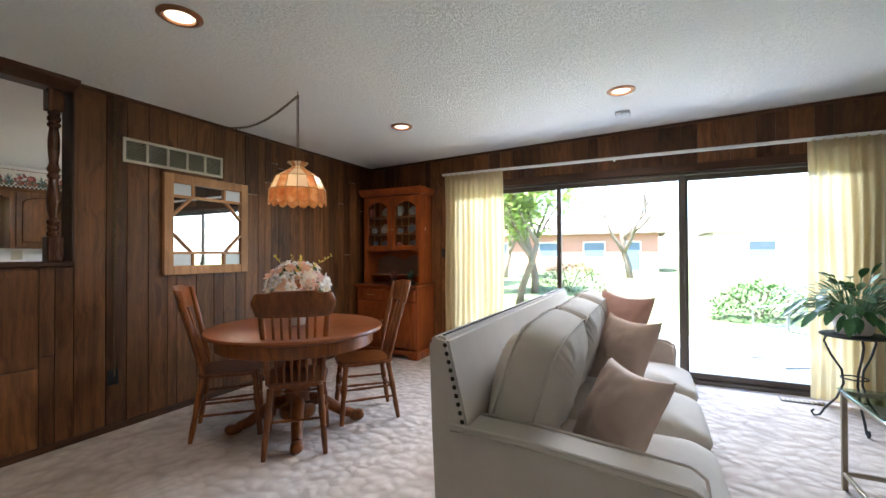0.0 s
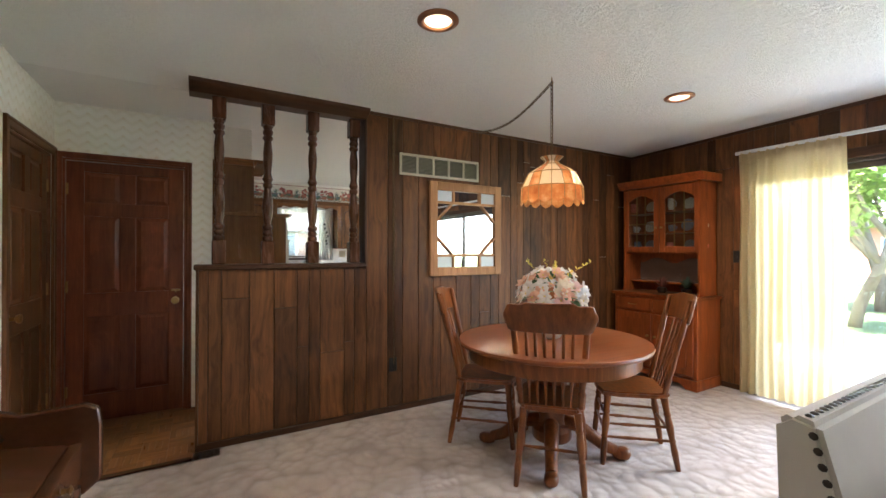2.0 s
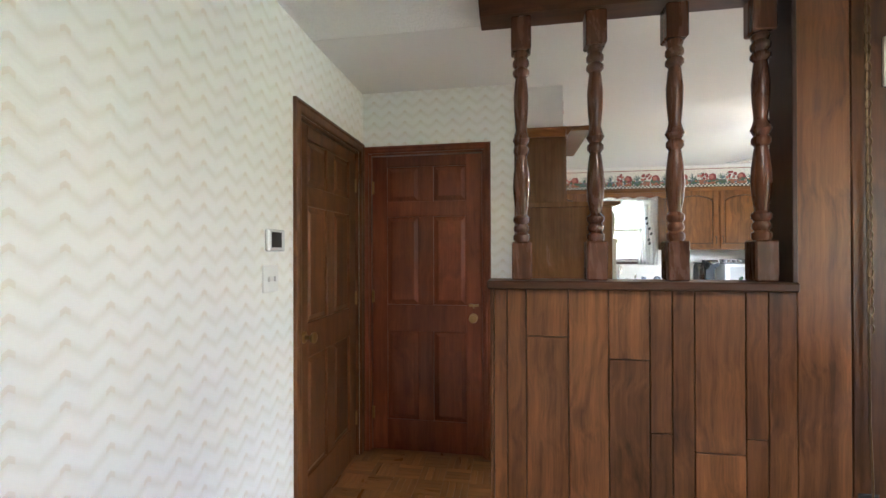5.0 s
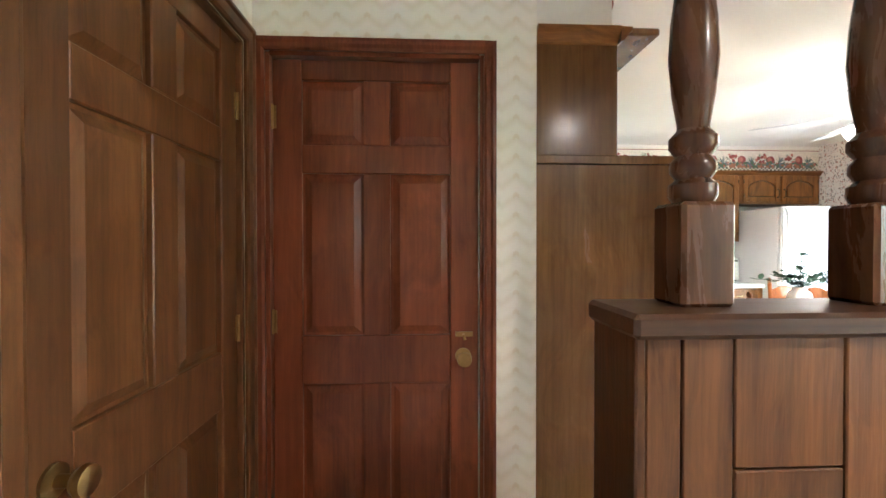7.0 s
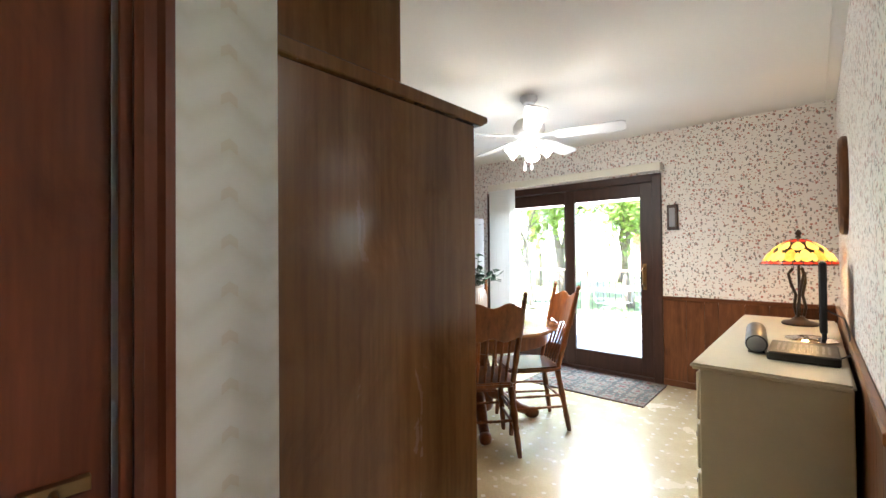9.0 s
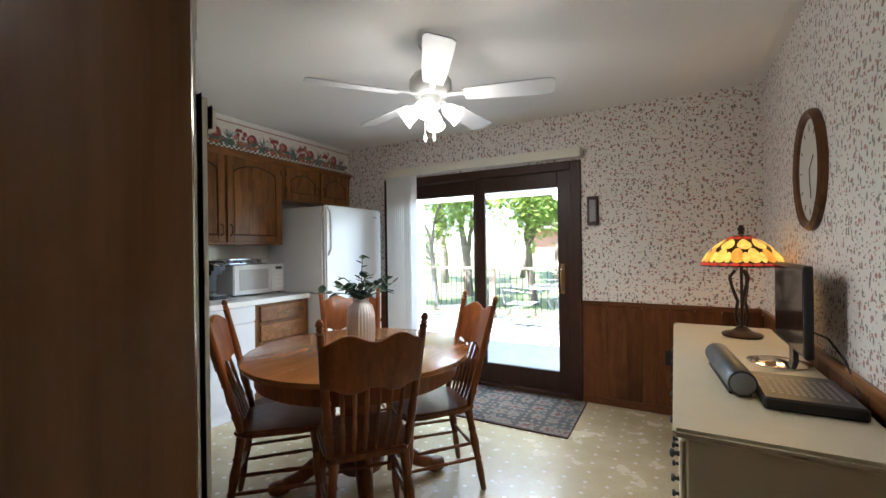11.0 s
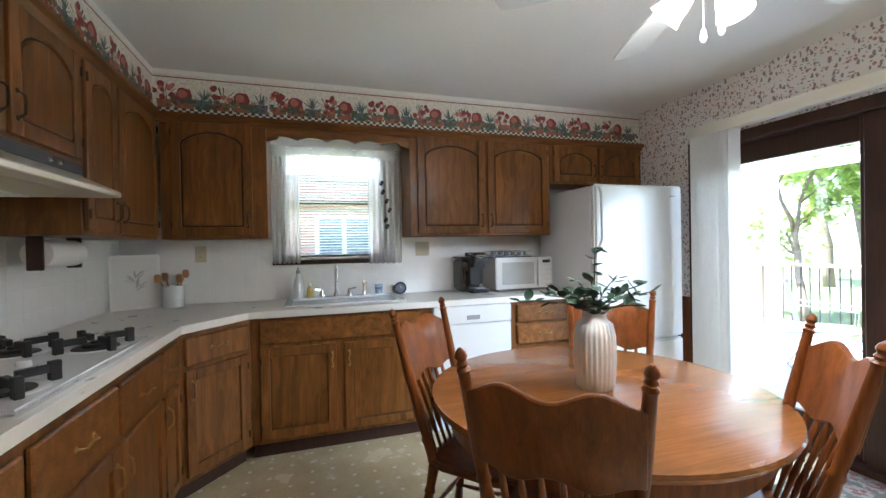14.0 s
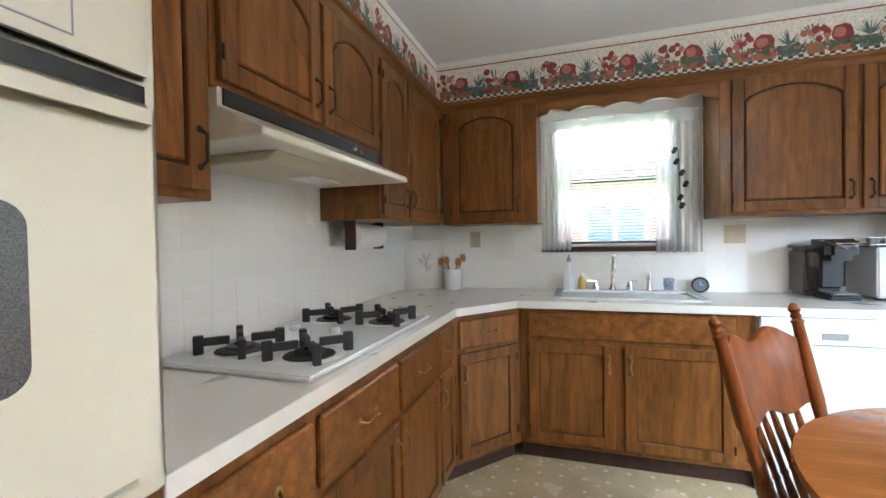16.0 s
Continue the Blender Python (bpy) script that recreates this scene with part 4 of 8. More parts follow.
def throw_cushion(bm, w, t, seed=0):
    """A knife-edge pillow with pointed corners, flat in x and y."""
    n = 30
    sides = []
    for s in (1, -1):
        grid = []
        for i in range(n + 1):
            row = []
            for j in range(n + 1):
                u, v = 2 * i / n - 1, 2 * j / n - 1
                x = u * w / 2 * (1 - 0.15 * (1 - v * v))
                y = v * w / 2 * (1 - 0.15 * (1 - u * u))
                z = s * t / 2 * max(0.0, (1 - u ** 2) * (1 - v ** 2)) ** 0.42
                z += (0.034 * noise.noise(Vector((x * 5 + seed, y * 11, s))) + 0.012 * noise.noise(Vector((x * 17, y * 23 + seed, s)))) * (1 - max(abs(u), abs(v)) ** 3)
                row.append(bm.verts.new((x, y, z)))
            grid.append(row)
        for i in range(n):
            for j in range(n):
                bm.faces.new((grid[i][j], grid[i + 1][j], grid[i + 1][j + 1], grid[i][j + 1]))
    bmesh.ops.remove_doubles(bm, verts=bm.verts, dist=0.0004)
    return bm


# ---- dining corner ----
TX, TY = -2.25, 3.20
pedestal_table(pose(TX, TY, 0), 0.62, M_MAHTOP, M_OAK, "round red-oak pedestal dining table with claw feet")
for x, y, rz in ((-2.065, 3.015, 43), (-2.668, 2.965, -42), (-1.97, 3.63, 137), (-2.58, 3.55, -135)):
    oak_chair(pose(x, y, 0, 0, 0, rz), M_OAK, M_OAK, "oak pressed-back dining chair with turned spindles", "chairs round the dining table")

M_PETAL = [sheer("petal_" + n, c, 0.0) for n, c in (("peach", (0.82, 0.52, 0.38)), ("white", (0.84, 0.81, 0.78)), ("pink", (0.80, 0.56, 0.52)), ("yellow", (0.78, 0.60, 0.14)), ("cream", (0.84, 0.74, 0.60)))]


def leaf(bm, base, tip, width, sag=0.0, side=None, n=4):
    """A pointed leaf blade, folded along its midrib."""
    base, tip = Vector(base), Vector(tip)
    d = tip - base
    s = (side or d.cross(Vector((0, 0, 1)))).normalized() if d.length > 1e-6 else Vector((1, 0, 0))
    up = s.cross(d).normalized()
    rows = []
    for i in range(n + 1):
        t = i / n
        w = width * math.sin(math.pi * min(1, t * 0.94 + 0.03)) ** 0.8 / 2
        p = base + d * t + Vector((0, 0, -sag * t * t))
        rows.append([bm.verts.new(p - s * w), bm.verts.new(p - up * w * 0.25), bm.verts.new(p + s * w)])
    for a, b in zip(rows, rows[1:]):
        for k in range(2):
            bm.faces.new((a[k], a[k + 1], b[k + 1], b[k]))


def bouquet(m):
    v = thing("flower_vase", "white vase of silk peach and white flowers on the table", "flowers", "", m)
    part("vase", lathe(bmesh.new(), [(0.045, 0), (0.06, 0.01), (0.075, 0.06), (0.07, 0.12), (0.05, 0.16), (0.06, 0.18), (0.055, 0.18), (0.045, 0.16)], None, 24), M_WHITE, v, "", 0, True)
    r = random.Random(3)
    leaves = bmesh.new()
    for i in range(74):
        th, ph = i * 2.39996 + r.uniform(-0.2, 0.2), math.acos(1 - 1.15 * (i + 0.5) / 74)
        n = Vector((math.sin(ph) * math.cos(th), math.sin(ph) * math.sin(th), math.cos(ph) * 0.9)).normalized()
        c = Vector((0, 0, 0.265)) + Vector((n.x * 0.205, n.y * 0.205, n.z * 0.185)) * r.uniform(0.82, 1.1)
        k = r.choice((0, 0, 1, 1, 1, 1, 2, 4, 4))
        size = r.uniform(0.038, 0.060)
        face = (n + Vector((r.uniform(-0.5, 0.5), r.uniform(-0.5, 0.5), r.uniform(-0.2, 0.5)))).normalized()
        q = Matrix.Translation(c) @ face.to_track_quat("Z", "Y").to_matrix().to_4x4()
        bm = bmesh.new()
        for ring, m, up in ((1.0, 6, r.uniform(0.15, 0.5)), (0.6, 5, 0.8)):
            for j in range(m):
                a = math.tau * (j + ring) / m + r.uniform(-0.15, 0.15)
                e = size * ring
                side = q.to_3x3() @ Vector((-math.sin(a), math.cos(a), 0))
                leaf(bm, c, q @ Vector((math.cos(a) * e, math.sin(a) * e, e * up)), e * 0.72, 0, side, 4)
        b = part("bloom", bm, M_PETAL[k], v, "", 0, "all")
        part("bloom_eye", lathe(bmesh.new(), [(0.006, 0), (0.007, 0.006), (0.002, 0.010)], q, 7), M_PETAL[3], b)
        if i % 2:
            b0 = c - n * 0.05
            leaf(leaves, b0, b0 + (n + Vector((r.uniform(-1, 1), r.uniform(-1, 1), -0.2))).normalized() * 0.11, 0.04, 0.02)
    for th, lean in ((2.6, 0.16), (3.6, 0.14), (0.2, 0.24), (5.6, 0.22)):
        bm = bmesh.new()
        for j in range(22):
            u = j / 21
            c = Vector((math.cos(th) * (0.04 + lean * u), math.sin(th) * (0.04 + lean * u), 0.38 + 0.13 * u))
            leaf(bm, c, c + Vector((r.uniform(-0.02, 0.02), r.uniform(-0.02, 0.02), r.uniform(0.0, 0.03))), 0.016, 0, None, 2)
        part("flower_spike", bm, M_PETAL[3], v, "yellow flower spike")
    part("foliage", leaves, M_LEAF, v)


bouquet(pose(TX, TY, 0.751))


M_SHELL = sheer("cream_shell", (0.74, 0.60, 0.42), 0.0)


def pendant():
    top = living_ceiling(-2.235)
    p = thing("pendant_lamp", "swag pendant lamp with amber capiz panel shade on a chain", "pendant lamp", "", pose(-2.235, 3.185, 0))
    shade_mat, nt, b = node_mat("amber_shell")
    f = noise_tex(nt, coords(nt), 14.0, 3.0)
    col = ramp(nt, f, ((0.3, (0.42, 0.12, 0.03)), (0.55, (0.60, 0.25, 0.08)), (0.75, (0.74, 0.46, 0.24))))
    nt.links.new(col, b.inputs["Base Color"])
    b.inputs["Roughness"].default_value = 0.3
    tl = nt.nodes.new("ShaderNodeBsdfTranslucent")
    nt.links.new(col, tl.inputs[0])
    mx = nt.nodes.new("ShaderNodeMixShader")
    mx.inputs[0].default_value = 0.6
    nt.links.new(b.outputs[0], mx.inputs[1])
    nt.links.new(tl.outputs[0], mx.inputs[2])
    nt.links.new(mx.outputs[0], nt.nodes["Material Output"].inputs["Surface"])
    n = 16
    rings = ((0.205, 1.665), (0.20, 1.75), (0.155, 1.845), (0.06, 1.905), (0.04, 1.925), (0.075, 1.955))
    for i in range(n):
        a0, a1 = math.tau * i / n, math.tau * (i + 1) / n
        bm = bmesh.new()
        pts = []
        for r, z in rings:
            pts.append([bm.verts.new((r * math.cos(a), r * math.sin(a), z)) for a in (a0, a1)])
        low = [bm.verts.new((0.207 * math.cos(a0 + (a1 - a0) * t), 0.207 * math.sin(a0 + (a1 - a0) * t), 1.665 - 0.028 * math.sin(math.pi * t))) for t in (0.25, 0.5, 0.75)]
        bm.faces.new([pts[0][0], *low, pts[0][1]])
        bm.faces.new((pts[0][0], pts[0][1], pts[1][1], pts[1][0]))
        part("shade_panel", bm, shade_mat, p)
        bm = bmesh.new()
        up = [[bm.verts.new((r * math.cos(a), r * math.sin(a), z)) for a in (a0, a1)] for r, z in rings[1:]]
        for a, b2 in zip(up, up[1:]):
            bm.faces.new((a[0], a[1], b2[1], b2[0]))
        part("shade_panel", bm, shade_mat if i % 3 == 0 else M_SHELL, p, "cream shell panel")
    bm = bmesh.new()
    for i in range(n):
        a = math.tau * i / n
        tube(bm, [(r * math.cos(a) * 1.004, r * math.sin(a) * 1.004, z) for r, z in rings], 0.0028, 5)
    for r, z in rings[1:4]:
        tube(bm, [(r * 1.004 * math.cos(math.tau * k / 32), r * 1.004 * math.sin(math.tau * k / 32), z) for k in range(32)], 0.0028, 5, None, True)
    part("came", bm, M_BRASS, p, "brass strips between the panels")
    part("bulb", lathe(bmesh.new(), [(0.012, 1.85), (0.016, 1.82), (0.03, 1.78), (0.03, 1.76), (0.012, 1.735), (0.003, 1.73)], None, 14), glow("warm_bulb", (1.0, 0.72, 0.4), 0.8), p, "", 0, True)
    bm = bmesh.new()

    def chain(bm, pts, link=0.034, r=0.0028):
        acc = [Vector(q) for q in pts]
        flip = 0
        for a, b2 in zip(acc, acc[1:]):
            d = b2 - a
            k = max(1, round(d.length / (link * 0.78)))
            for i in range(k):
                c = a + d * ((i + 0.5) / k)
                q = d.to_track_quat("Z", "Y").to_matrix().to_4x4() @ pose(0, 0, 0, 0, 0, 90 * flip)
                flip ^= 1
                lk = new("chain_link", link_mesh)
                lk.parent = p
                lk.matrix_basis = Matrix.Translation(c) @ q
    link_mesh = mesh_of("chain_link", tube(bmesh.new(), [(0.010 * math.cos(t), 0, 0.0185 * math.sin(t)) for t in (math.tau * j / 10 for j in range(10))], 0.0026, 5, None, True), M_CHAIN, 0, True)
    chain(bm, [(0, 0, 1.955), (0, 0, top - 0.03)])
    dx, dy = XP + 0.03 + 2.235, 0.205
    swag = [(dx * t, dy * t, top - 0.035 - 0.02 * t - 0.09 * math.sin(math.pi * t) ** 1.0) for t in (i / 8 for i in range(9))]
    chain(bm, swag)
    tube(bm, [(0, 0, 1.95), (0.003, 0, 2.2), (0, 0, top - 0.035)] + swag[1:], 0.0022, 5)
    part("lamp_cord", bm, M_CHAIN, p, "thin cord threaded through the chain")
    part("ceiling_hook", tube(bmesh.new(), [(0, 0, top), (0, 0, top - 0.02), (0.012, 0, top - 0.035), (0, 0, top - 0.045)], 0.004), M_BRASS, p)
    bm = bmesh.new()
    chain(bm, [(XP + 2.235 + 0.02, 2.54 - 3.185, top - 0.04), (XP + 2.235 + 0.02, 2.545 - 3.185, 1.05)], 0.045)
    tube(bm, [(XP + 2.235 + 0.014, 2.54 - 3.185, top - 0.05), (XP + 2.235 + 0.014, 2.545 - 3.185, 0.70), (XP + 2.235 + 0.018, 2.55 - 3.185, 0.5), (XP + 2.235 + 0.03, 2.54 - 3.185, 0.40)], 0.004, 5)
    part("cord", bm, M_CHAIN, p, "thin cord hanging down the panelled wall")
    point_lamp("pendant_light", (-2.235, 3.185, 1.75), 0.3, (1.0, 0.66, 0.34), 0.03)


pendant()


def wall_mirror():
    y0, y1, z0, z1 = 2.88, 3.65, 1.11, 1.94
    w = thing("wall_mirror", "pine-framed wall mirror with octagonal centre and corner panes", "mirror", "", pose(XP, 0, 0))
    part("mirror_glass", bx(0.004, 0.010, y0 + 0.04, y1 - 0.04, z0 + 0.04, z1 - 0.04), M_MIRROR, w)
    for nm, b in (("frame_side", (y0, y0 + 0.075, z0, z1)), ("frame_side", (y1 - 0.075, y1, z0, z1)), ("frame_rail", (y0 + 0.075, y1 - 0.075, z0, z0 + 0.075)), ("frame_rail", (y0 + 0.075, y1 - 0.075, z1 - 0.075, z1))):
        part(nm, bx(0.003, 0.034, *b), M_PINE, w, "", 0.004)
    a, c, e, f = y0 + 0.075, y1 - 0.075, z0 + 0.075, z1 - 0.075
    for s in (0.095,):
        part("muntin", bx(0.011, 0.028, a, c, e + s, e + s + 0.022), M_PINE, w, "", 0.002)
        part("muntin", bx(0.011, 0.028, a, c, f - s - 0.022, f - s), M_PINE, w, "", 0.002)
        for y in (a + 0.155, c - 0.177):
            part("muntin", bx(0.0112, 0.0275, y, y + 0.022, f - s, f), M_PINE, w, "", 0.002)
            part("muntin", bx(0.0112, 0.0275, y, y + 0.022, e, e + s), M_PINE, w, "", 0.002)
    pale = plain("pale_pane", (0.62, 0.66, 0.72), 0.15, vary=0.03, relief=0.0)
    for ya, yb2 in ((a, a + 0.155), (c - 0.155, c)):
        for za, zb in ((e, e + 0.095), (f - 0.095, f)):
            part("corner_pane", bx(0.0105, 0.013, ya + 0.001, yb2 - 0.001, za + 0.001, zb - 0.001), pale, w, "pale frosted corner pane")
    g0, g1 = e + 0.117, f - 0.117
    for sy, yy in ((1, a), (-1, c)):
        for sz, zz in ((1, g0), (-1, g1)):
            d = 0.15
            p0, p1 = Vector((0.02, yy, zz + sz * d)), Vector((0.02, yy + sy * d, zz))
            q = (p1 - p0).to_track_quat("Z", "X").to_matrix().to_4x4()
            part("corner_bar", box(bmesh.new(), -0.0085, 0.0085, -0.011, 0.011, 0, (p1 - p0).length, Matrix.Translation(p0) @ q), M_PINE, w, "", 0.002)


wall_mirror()


def wall_grille():
    g = thing("wall_grille", "long beige metal return-air grille", "air vent", "", pose(XP, 0, 0))
    y0, y1, z0, z1 = 2.60, 3.40, 1.97, 2.155
    mt = plain("beige_grille", (0.52, 0.47, 0.37), 0.5)
    slat_mt = plain("olive_grille_slat", (0.27, 0.25, 0.18), 0.5)
    bm = bmesh.new()
    box(bm, 0.002, 0.014, y0, y1, z0, z0 + 0.022)
    box(bm, 0.002, 0.014, y0, y1, z1 - 0.022, z1)
    for k in range(6):
        y = y0 + (y1 - y0 - 0.02) * k / 5
        box(bm, 0.002, 0.0135, y, y + 0.02, z0 + 0.022, z1 - 0.022)
    part("frame", bm, mt, g, "", 0.002)
    part("backing", bx(0.0, 0.002, y0, y1, z0, z1), M_BLACK, g)
    for k in range(12):
        z = z0 + 0.03 + k * 0.0112
        part("slat", box(bmesh.new(), -0.005, 0.005, y0 + 0.02, y1 - 0.02, -0.0012, 0.0012, pose(0.008, 0, z, 0, 35, 0)), slat_mt, g)


wall_grille()


def outlet(name, label, mat, m, holes=2, switch=0):
    o = thing(name, label, "outlet" if not switch else "switch", "", m)
    w = 0.035 if switch < 2 else 0.058
    part("plate", bx(-w, w, -0.006, 0, -0.057, 0.057), mat, o, "", 0.003)
    if switch:
        for k in range(switch):
            x = (k - (switch - 1) / 2) * 0.046
            part("toggle", bx(x - 0.005, x + 0.005, -0.018, -0.006, -0.012, 0.010), mat, o, "", 0.002)
    else:
        for z in (-0.022, 0.022):
            s = part("socket", lathe(bmesh.new(), [(0.016, 0), (0.016, 0.002)], Matrix.Translation((0, -0.006, z)) @ pose(0, 0, 0, 90), 16), mat, o)
            part("slot", bx(-0.007, -0.005, -0.0086, -0.0081, z - 0.004, z + 0.005), M_BLACK, s)
            part("slot", bx(0.005, 0.007, -0.0086, -0.0081, z - 0.004, z + 0.005), M_BLACK, s)
    return o


outlet("wall_outlet", "black outlet with a plugged-in lamp cord", M_BLACK, pose(XP, 2.545, 0.39, 0, 0, 90))
o = outlet("light_switch", "dark brown switch on the panelled wall", M_BLACK, pose(-2.25, YN - 0.013, 1.28, 0, 0, 0), 2, 1)
outlet("light_switch", "white double toggle light switch", M_WPAINT, pose(-3.217, 0.22, 1.248, 0, 0, 180), 2, 2)


def hutch():
    x0, x1, yf, yb = -3.30, -2.40, 5.20, YN - 0.016
    h = thing("china_hutch", "reddish cherry wood china hutch with glass doors", "hutch")
    part("base_cabinet", bx(x0, x1, yf + 0.02, yb, 0.10, 0.86), M_HUTCH, h, "", 0.004)
    bm = bmesh.new()
    prism(bm, [(x0 - 0.01, 0.0), (x0 - 0.01, 0.10), (x1 + 0.01, 0.10), (x1 + 0.01, 0.0), (x1 - 0.10, 0.0), (x1 - 0.16, 0.045), (x0 + 0.16, 0.045), (x0 + 0.10, 0.0)], 0.03, Matrix.Translation((0, yf + 0.0, 0)))
    box(bm, x1 - 0.02, x1 + 0.01, yf + 0.031, yb, 0, 0.099)
    part("plinth", bm, M_HUTCH, h, "scalloped plinth", 0.004)
    part("worktop", bx(x0 - 0.025, x1 + 0.025, yf - 0.015, yb, 0.86, 0.89), M_HUTCH, h, "", 0.008, False, 2)
    w = (x1 - x0 - 0.08) / 2
    for k in range(2):
        a = x0 + 0.03 + k * (w + 0.02)
        d = part("drawer", bx(a, a + w, yf, yf + 0.02, 0.70, 0.835), M_HUTCH, h, "", 0.005)
        part("handle", tube(bmesh.new(), [(a + w / 2 - 0.045, yf, 0.77), (a + w / 2 - 0.04, yf - 0.025, 0.765), (a + w / 2 + 0.04, yf - 0.025, 0.765), (a + w / 2 + 0.045, yf, 0.77)], 0.005), M_BRASS, d, "brass pull")
        d = part("door", bx(a, a + w, yf + 0.001, yf + 0.02, 0.135, 0.68), M_HUTCH, h, "", 0.005)
        part("door_panel", bx(a + 0.06, a + w - 0.06, yf - 0.006, yf + 0.0005, 0.20, 0.615), M_HUTCH, d, "raised panel", 0.008)
        part("handle", lathe(bmesh.new(), [(0.012, 0), (0.006, 0.012), (0.013, 0.022), (0.004, 0.027)], Matrix.Translation((a + (w - 0.03 if k == 0 else 0.03), yf + 0.001, 0.45)) @ pose(0, 0, 0, 90), 12), M_BRASS, d)
    # upper part: scooped sides, back, open niche, two arched glass doors
    u0, u1, uf = x0 + 0.03, x1 - 0.03, yf + 0.13
    part("back_panel", bx(u0, u1, yb - 0.015, yb, 0.892, 2.02), M_HUTCH, h)
    side = [(yb, 0.891), (uf - 0.02, 0.891), (uf, 0.93), (uf, 2.02), (yb, 2.02)]
    for x in (u0, u1 - 0.022):
        bm = bmesh.new()
        a = [bm.verts.new((x, y, z)) for y, z in side]
        b = [bm.verts.new((x + 0.022, y, z)) for y, z in side]
        bm.faces.new(a)
        bm.faces.new(b[::-1])
        for i in range(len(side)):
            bm.faces.new((a[i], b[i], b[(i + 1) % len(side)], a[(i + 1) % len(side)]))
        part("upper_side", bm, M_HUTCH, h)
    part("niche_board", bx(u0 + 0.023, u1 - 0.023, uf + 0.10, yb - 0.016, 0.99, 1.005), M_HUTCH, h)
    n = 24
    top = [(u0 + 0.023 + (u1 - u0 - 0.046) * i / n, 1.20 + 0.06 * (0.5 - 0.5 * math.cos(i / n * math.tau * 2))) for i in range(n + 1)]
    # added board: the panel back as lit inside the niche, held in its colour
    part("niche_arch", prism(bmesh.new(), [(u0 + 0.023, 0.99 + 0.016)] + top + [(u1 - 0.023, 0.99 + 0.016)], 0.012, Matrix.Translation((0, yb - 0.030, 0))), plain("lit_niche_back", (0.16, 0.105, 0.08), 0.25, vary=0.1), h, "scalloped board added in the colour of the panel back as lit")
    for z in (1.305, 1.52, 1.74, 2.0):
        part("shelf", bx(u0 + 0.023, u1 - 0.023, uf + 0.028, yb - 0.016, z, z + 0.018), M_HUTCH, h)
    bm = bmesh.new()
    prism(bm, [(yf + 0.06, 2.10), (yf + 0.08, 2.075), (uf - 0.03, 2.05), (uf - 0.01, 2.02), (yb, 2.02), (yb, 2.10)], u1 - u0 + 0.10, Matrix(((0, 1, 0, u0 - 0.05), (1, 0, 0, 0), (0, 0, 1, 0), (0, 0, 0, 1))))
    part("cornice", bm, M_HUTCH, h, "stepped cornice", 0.004)
    w = (u1 - u0 - 0.02) / 2
    for k in range(2):
        a = u0 + 0.005 + k * (w + 0.01)
        b = a + w
        z0, z1 = 1.32, 2.0
        bm = bmesh.new()
        box(bm, a, a + 0.055, uf + 0.002, uf + 0.024, z0, z1)
        box(bm, b - 0.055, b, uf + 0.002, uf + 0.024, z0, z1)
        box(bm, a + 0.055, b - 0.055, uf + 0.003, uf + 0.023, z0, z0 + 0.06)
        arch = [(a + 0.055, z1)] + [(a + 0.055 + (w - 0.11) * i / 14, 1.87 + 0.065 * math.sin(math.pi * i / 14)) for i in range(15)] + [(b - 0.055, z1)]
        prism(bm, arch, 0.02, Matrix.Translation((0, uf + 0.003, 0)))
        d = part("glass_door", bm, M_HUTCH, h, "arched glass door", 0.002)
        part("pane", bx(a + 0.05, b - 0.05, uf + 0.012, uf + 0.015, z0 + 0.055, 1.94), M_CGLASS, d)
        for x in (a + 0.055 + (w - 0.11) / 3, a + 0.055 + 2 * (w - 0.11) / 3):
            part("muntin", bx(x - 0.004, x + 0.004, uf + 0.006, uf + 0.011, z0 + 0.06, 1.92), M_BRASS, d)
        part("muntin", bx(a + 0.055, b - 0.055, uf + 0.0062, uf + 0.0108, 1.62, 1.628), M_BRASS, d)
        part("handle", lathe(bmesh.new(), [(0.010, 0), (0.005, 0.012), (0.011, 0.02), (0.003, 0.025)], Matrix.Translation((b - 0.025 if k == 0 else a + 0.025, uf + 0.002, 1.58)) @ pose(0, 0, 0, 90), 12), M_BRASS, d)


hutch()
r = random.Random(11)
M_CHINA = [plain("china_" + n, c, 0.2, vary=0.05, coat=0.4) for n, c in (("white", (0.75, 0.73, 0.70)), ("rose", (0.55, 0.16, 0.14)), ("blue", (0.25, 0.30, 0.42)))]
for z in (1.323, 1.538, 1.758):
    for i in range(6):
        x = -3.20 + 0.14 * i + r.uniform(-0.02, 0.02)
        k = r.randrange(3)
        y = 5.46 + r.uniform(-0.03, 0.03)
        if i % 3 == 1:
            d = thing("plate", "decorated china plate standing on a hutch shelf", "plate", "china in the hutch", pose(x, y + 0.07, z, 80))
            part("dish", lathe(bmesh.new(), [(0.03, 0.0), (0.04, 0.004), (0.062, 0.012), (0.064, 0.014), (0.04, 0.008), (0.01, 0.006)], Matrix.Translation((0, 0.066, 0)), 20), M_CHINA[k], d, "", 0, True)
        else:
            d = thing("cup", "small china cup on a hutch shelf", "cup", "china in the hutch", pose(x, y, z))
            hh = r.uniform(0.07, 0.13)
            part("bowl", lathe(bmesh.new(), [(0.022, 0), (0.028, 0.006), (0.036, hh * 0.5), (0.034, hh), (0.030, hh), (0.028, hh * 0.3)], None, 16), M_CHINA[k], d, "", 0, True)
            part("handle", tube(bmesh.new(), [(0.034, 0, hh * 0.8), (0.052, 0, hh * 0.7), (0.05, 0, hh * 0.35), (0.033, 0, hh * 0.3)], 0.004, 6), M_CHINA[k], d)
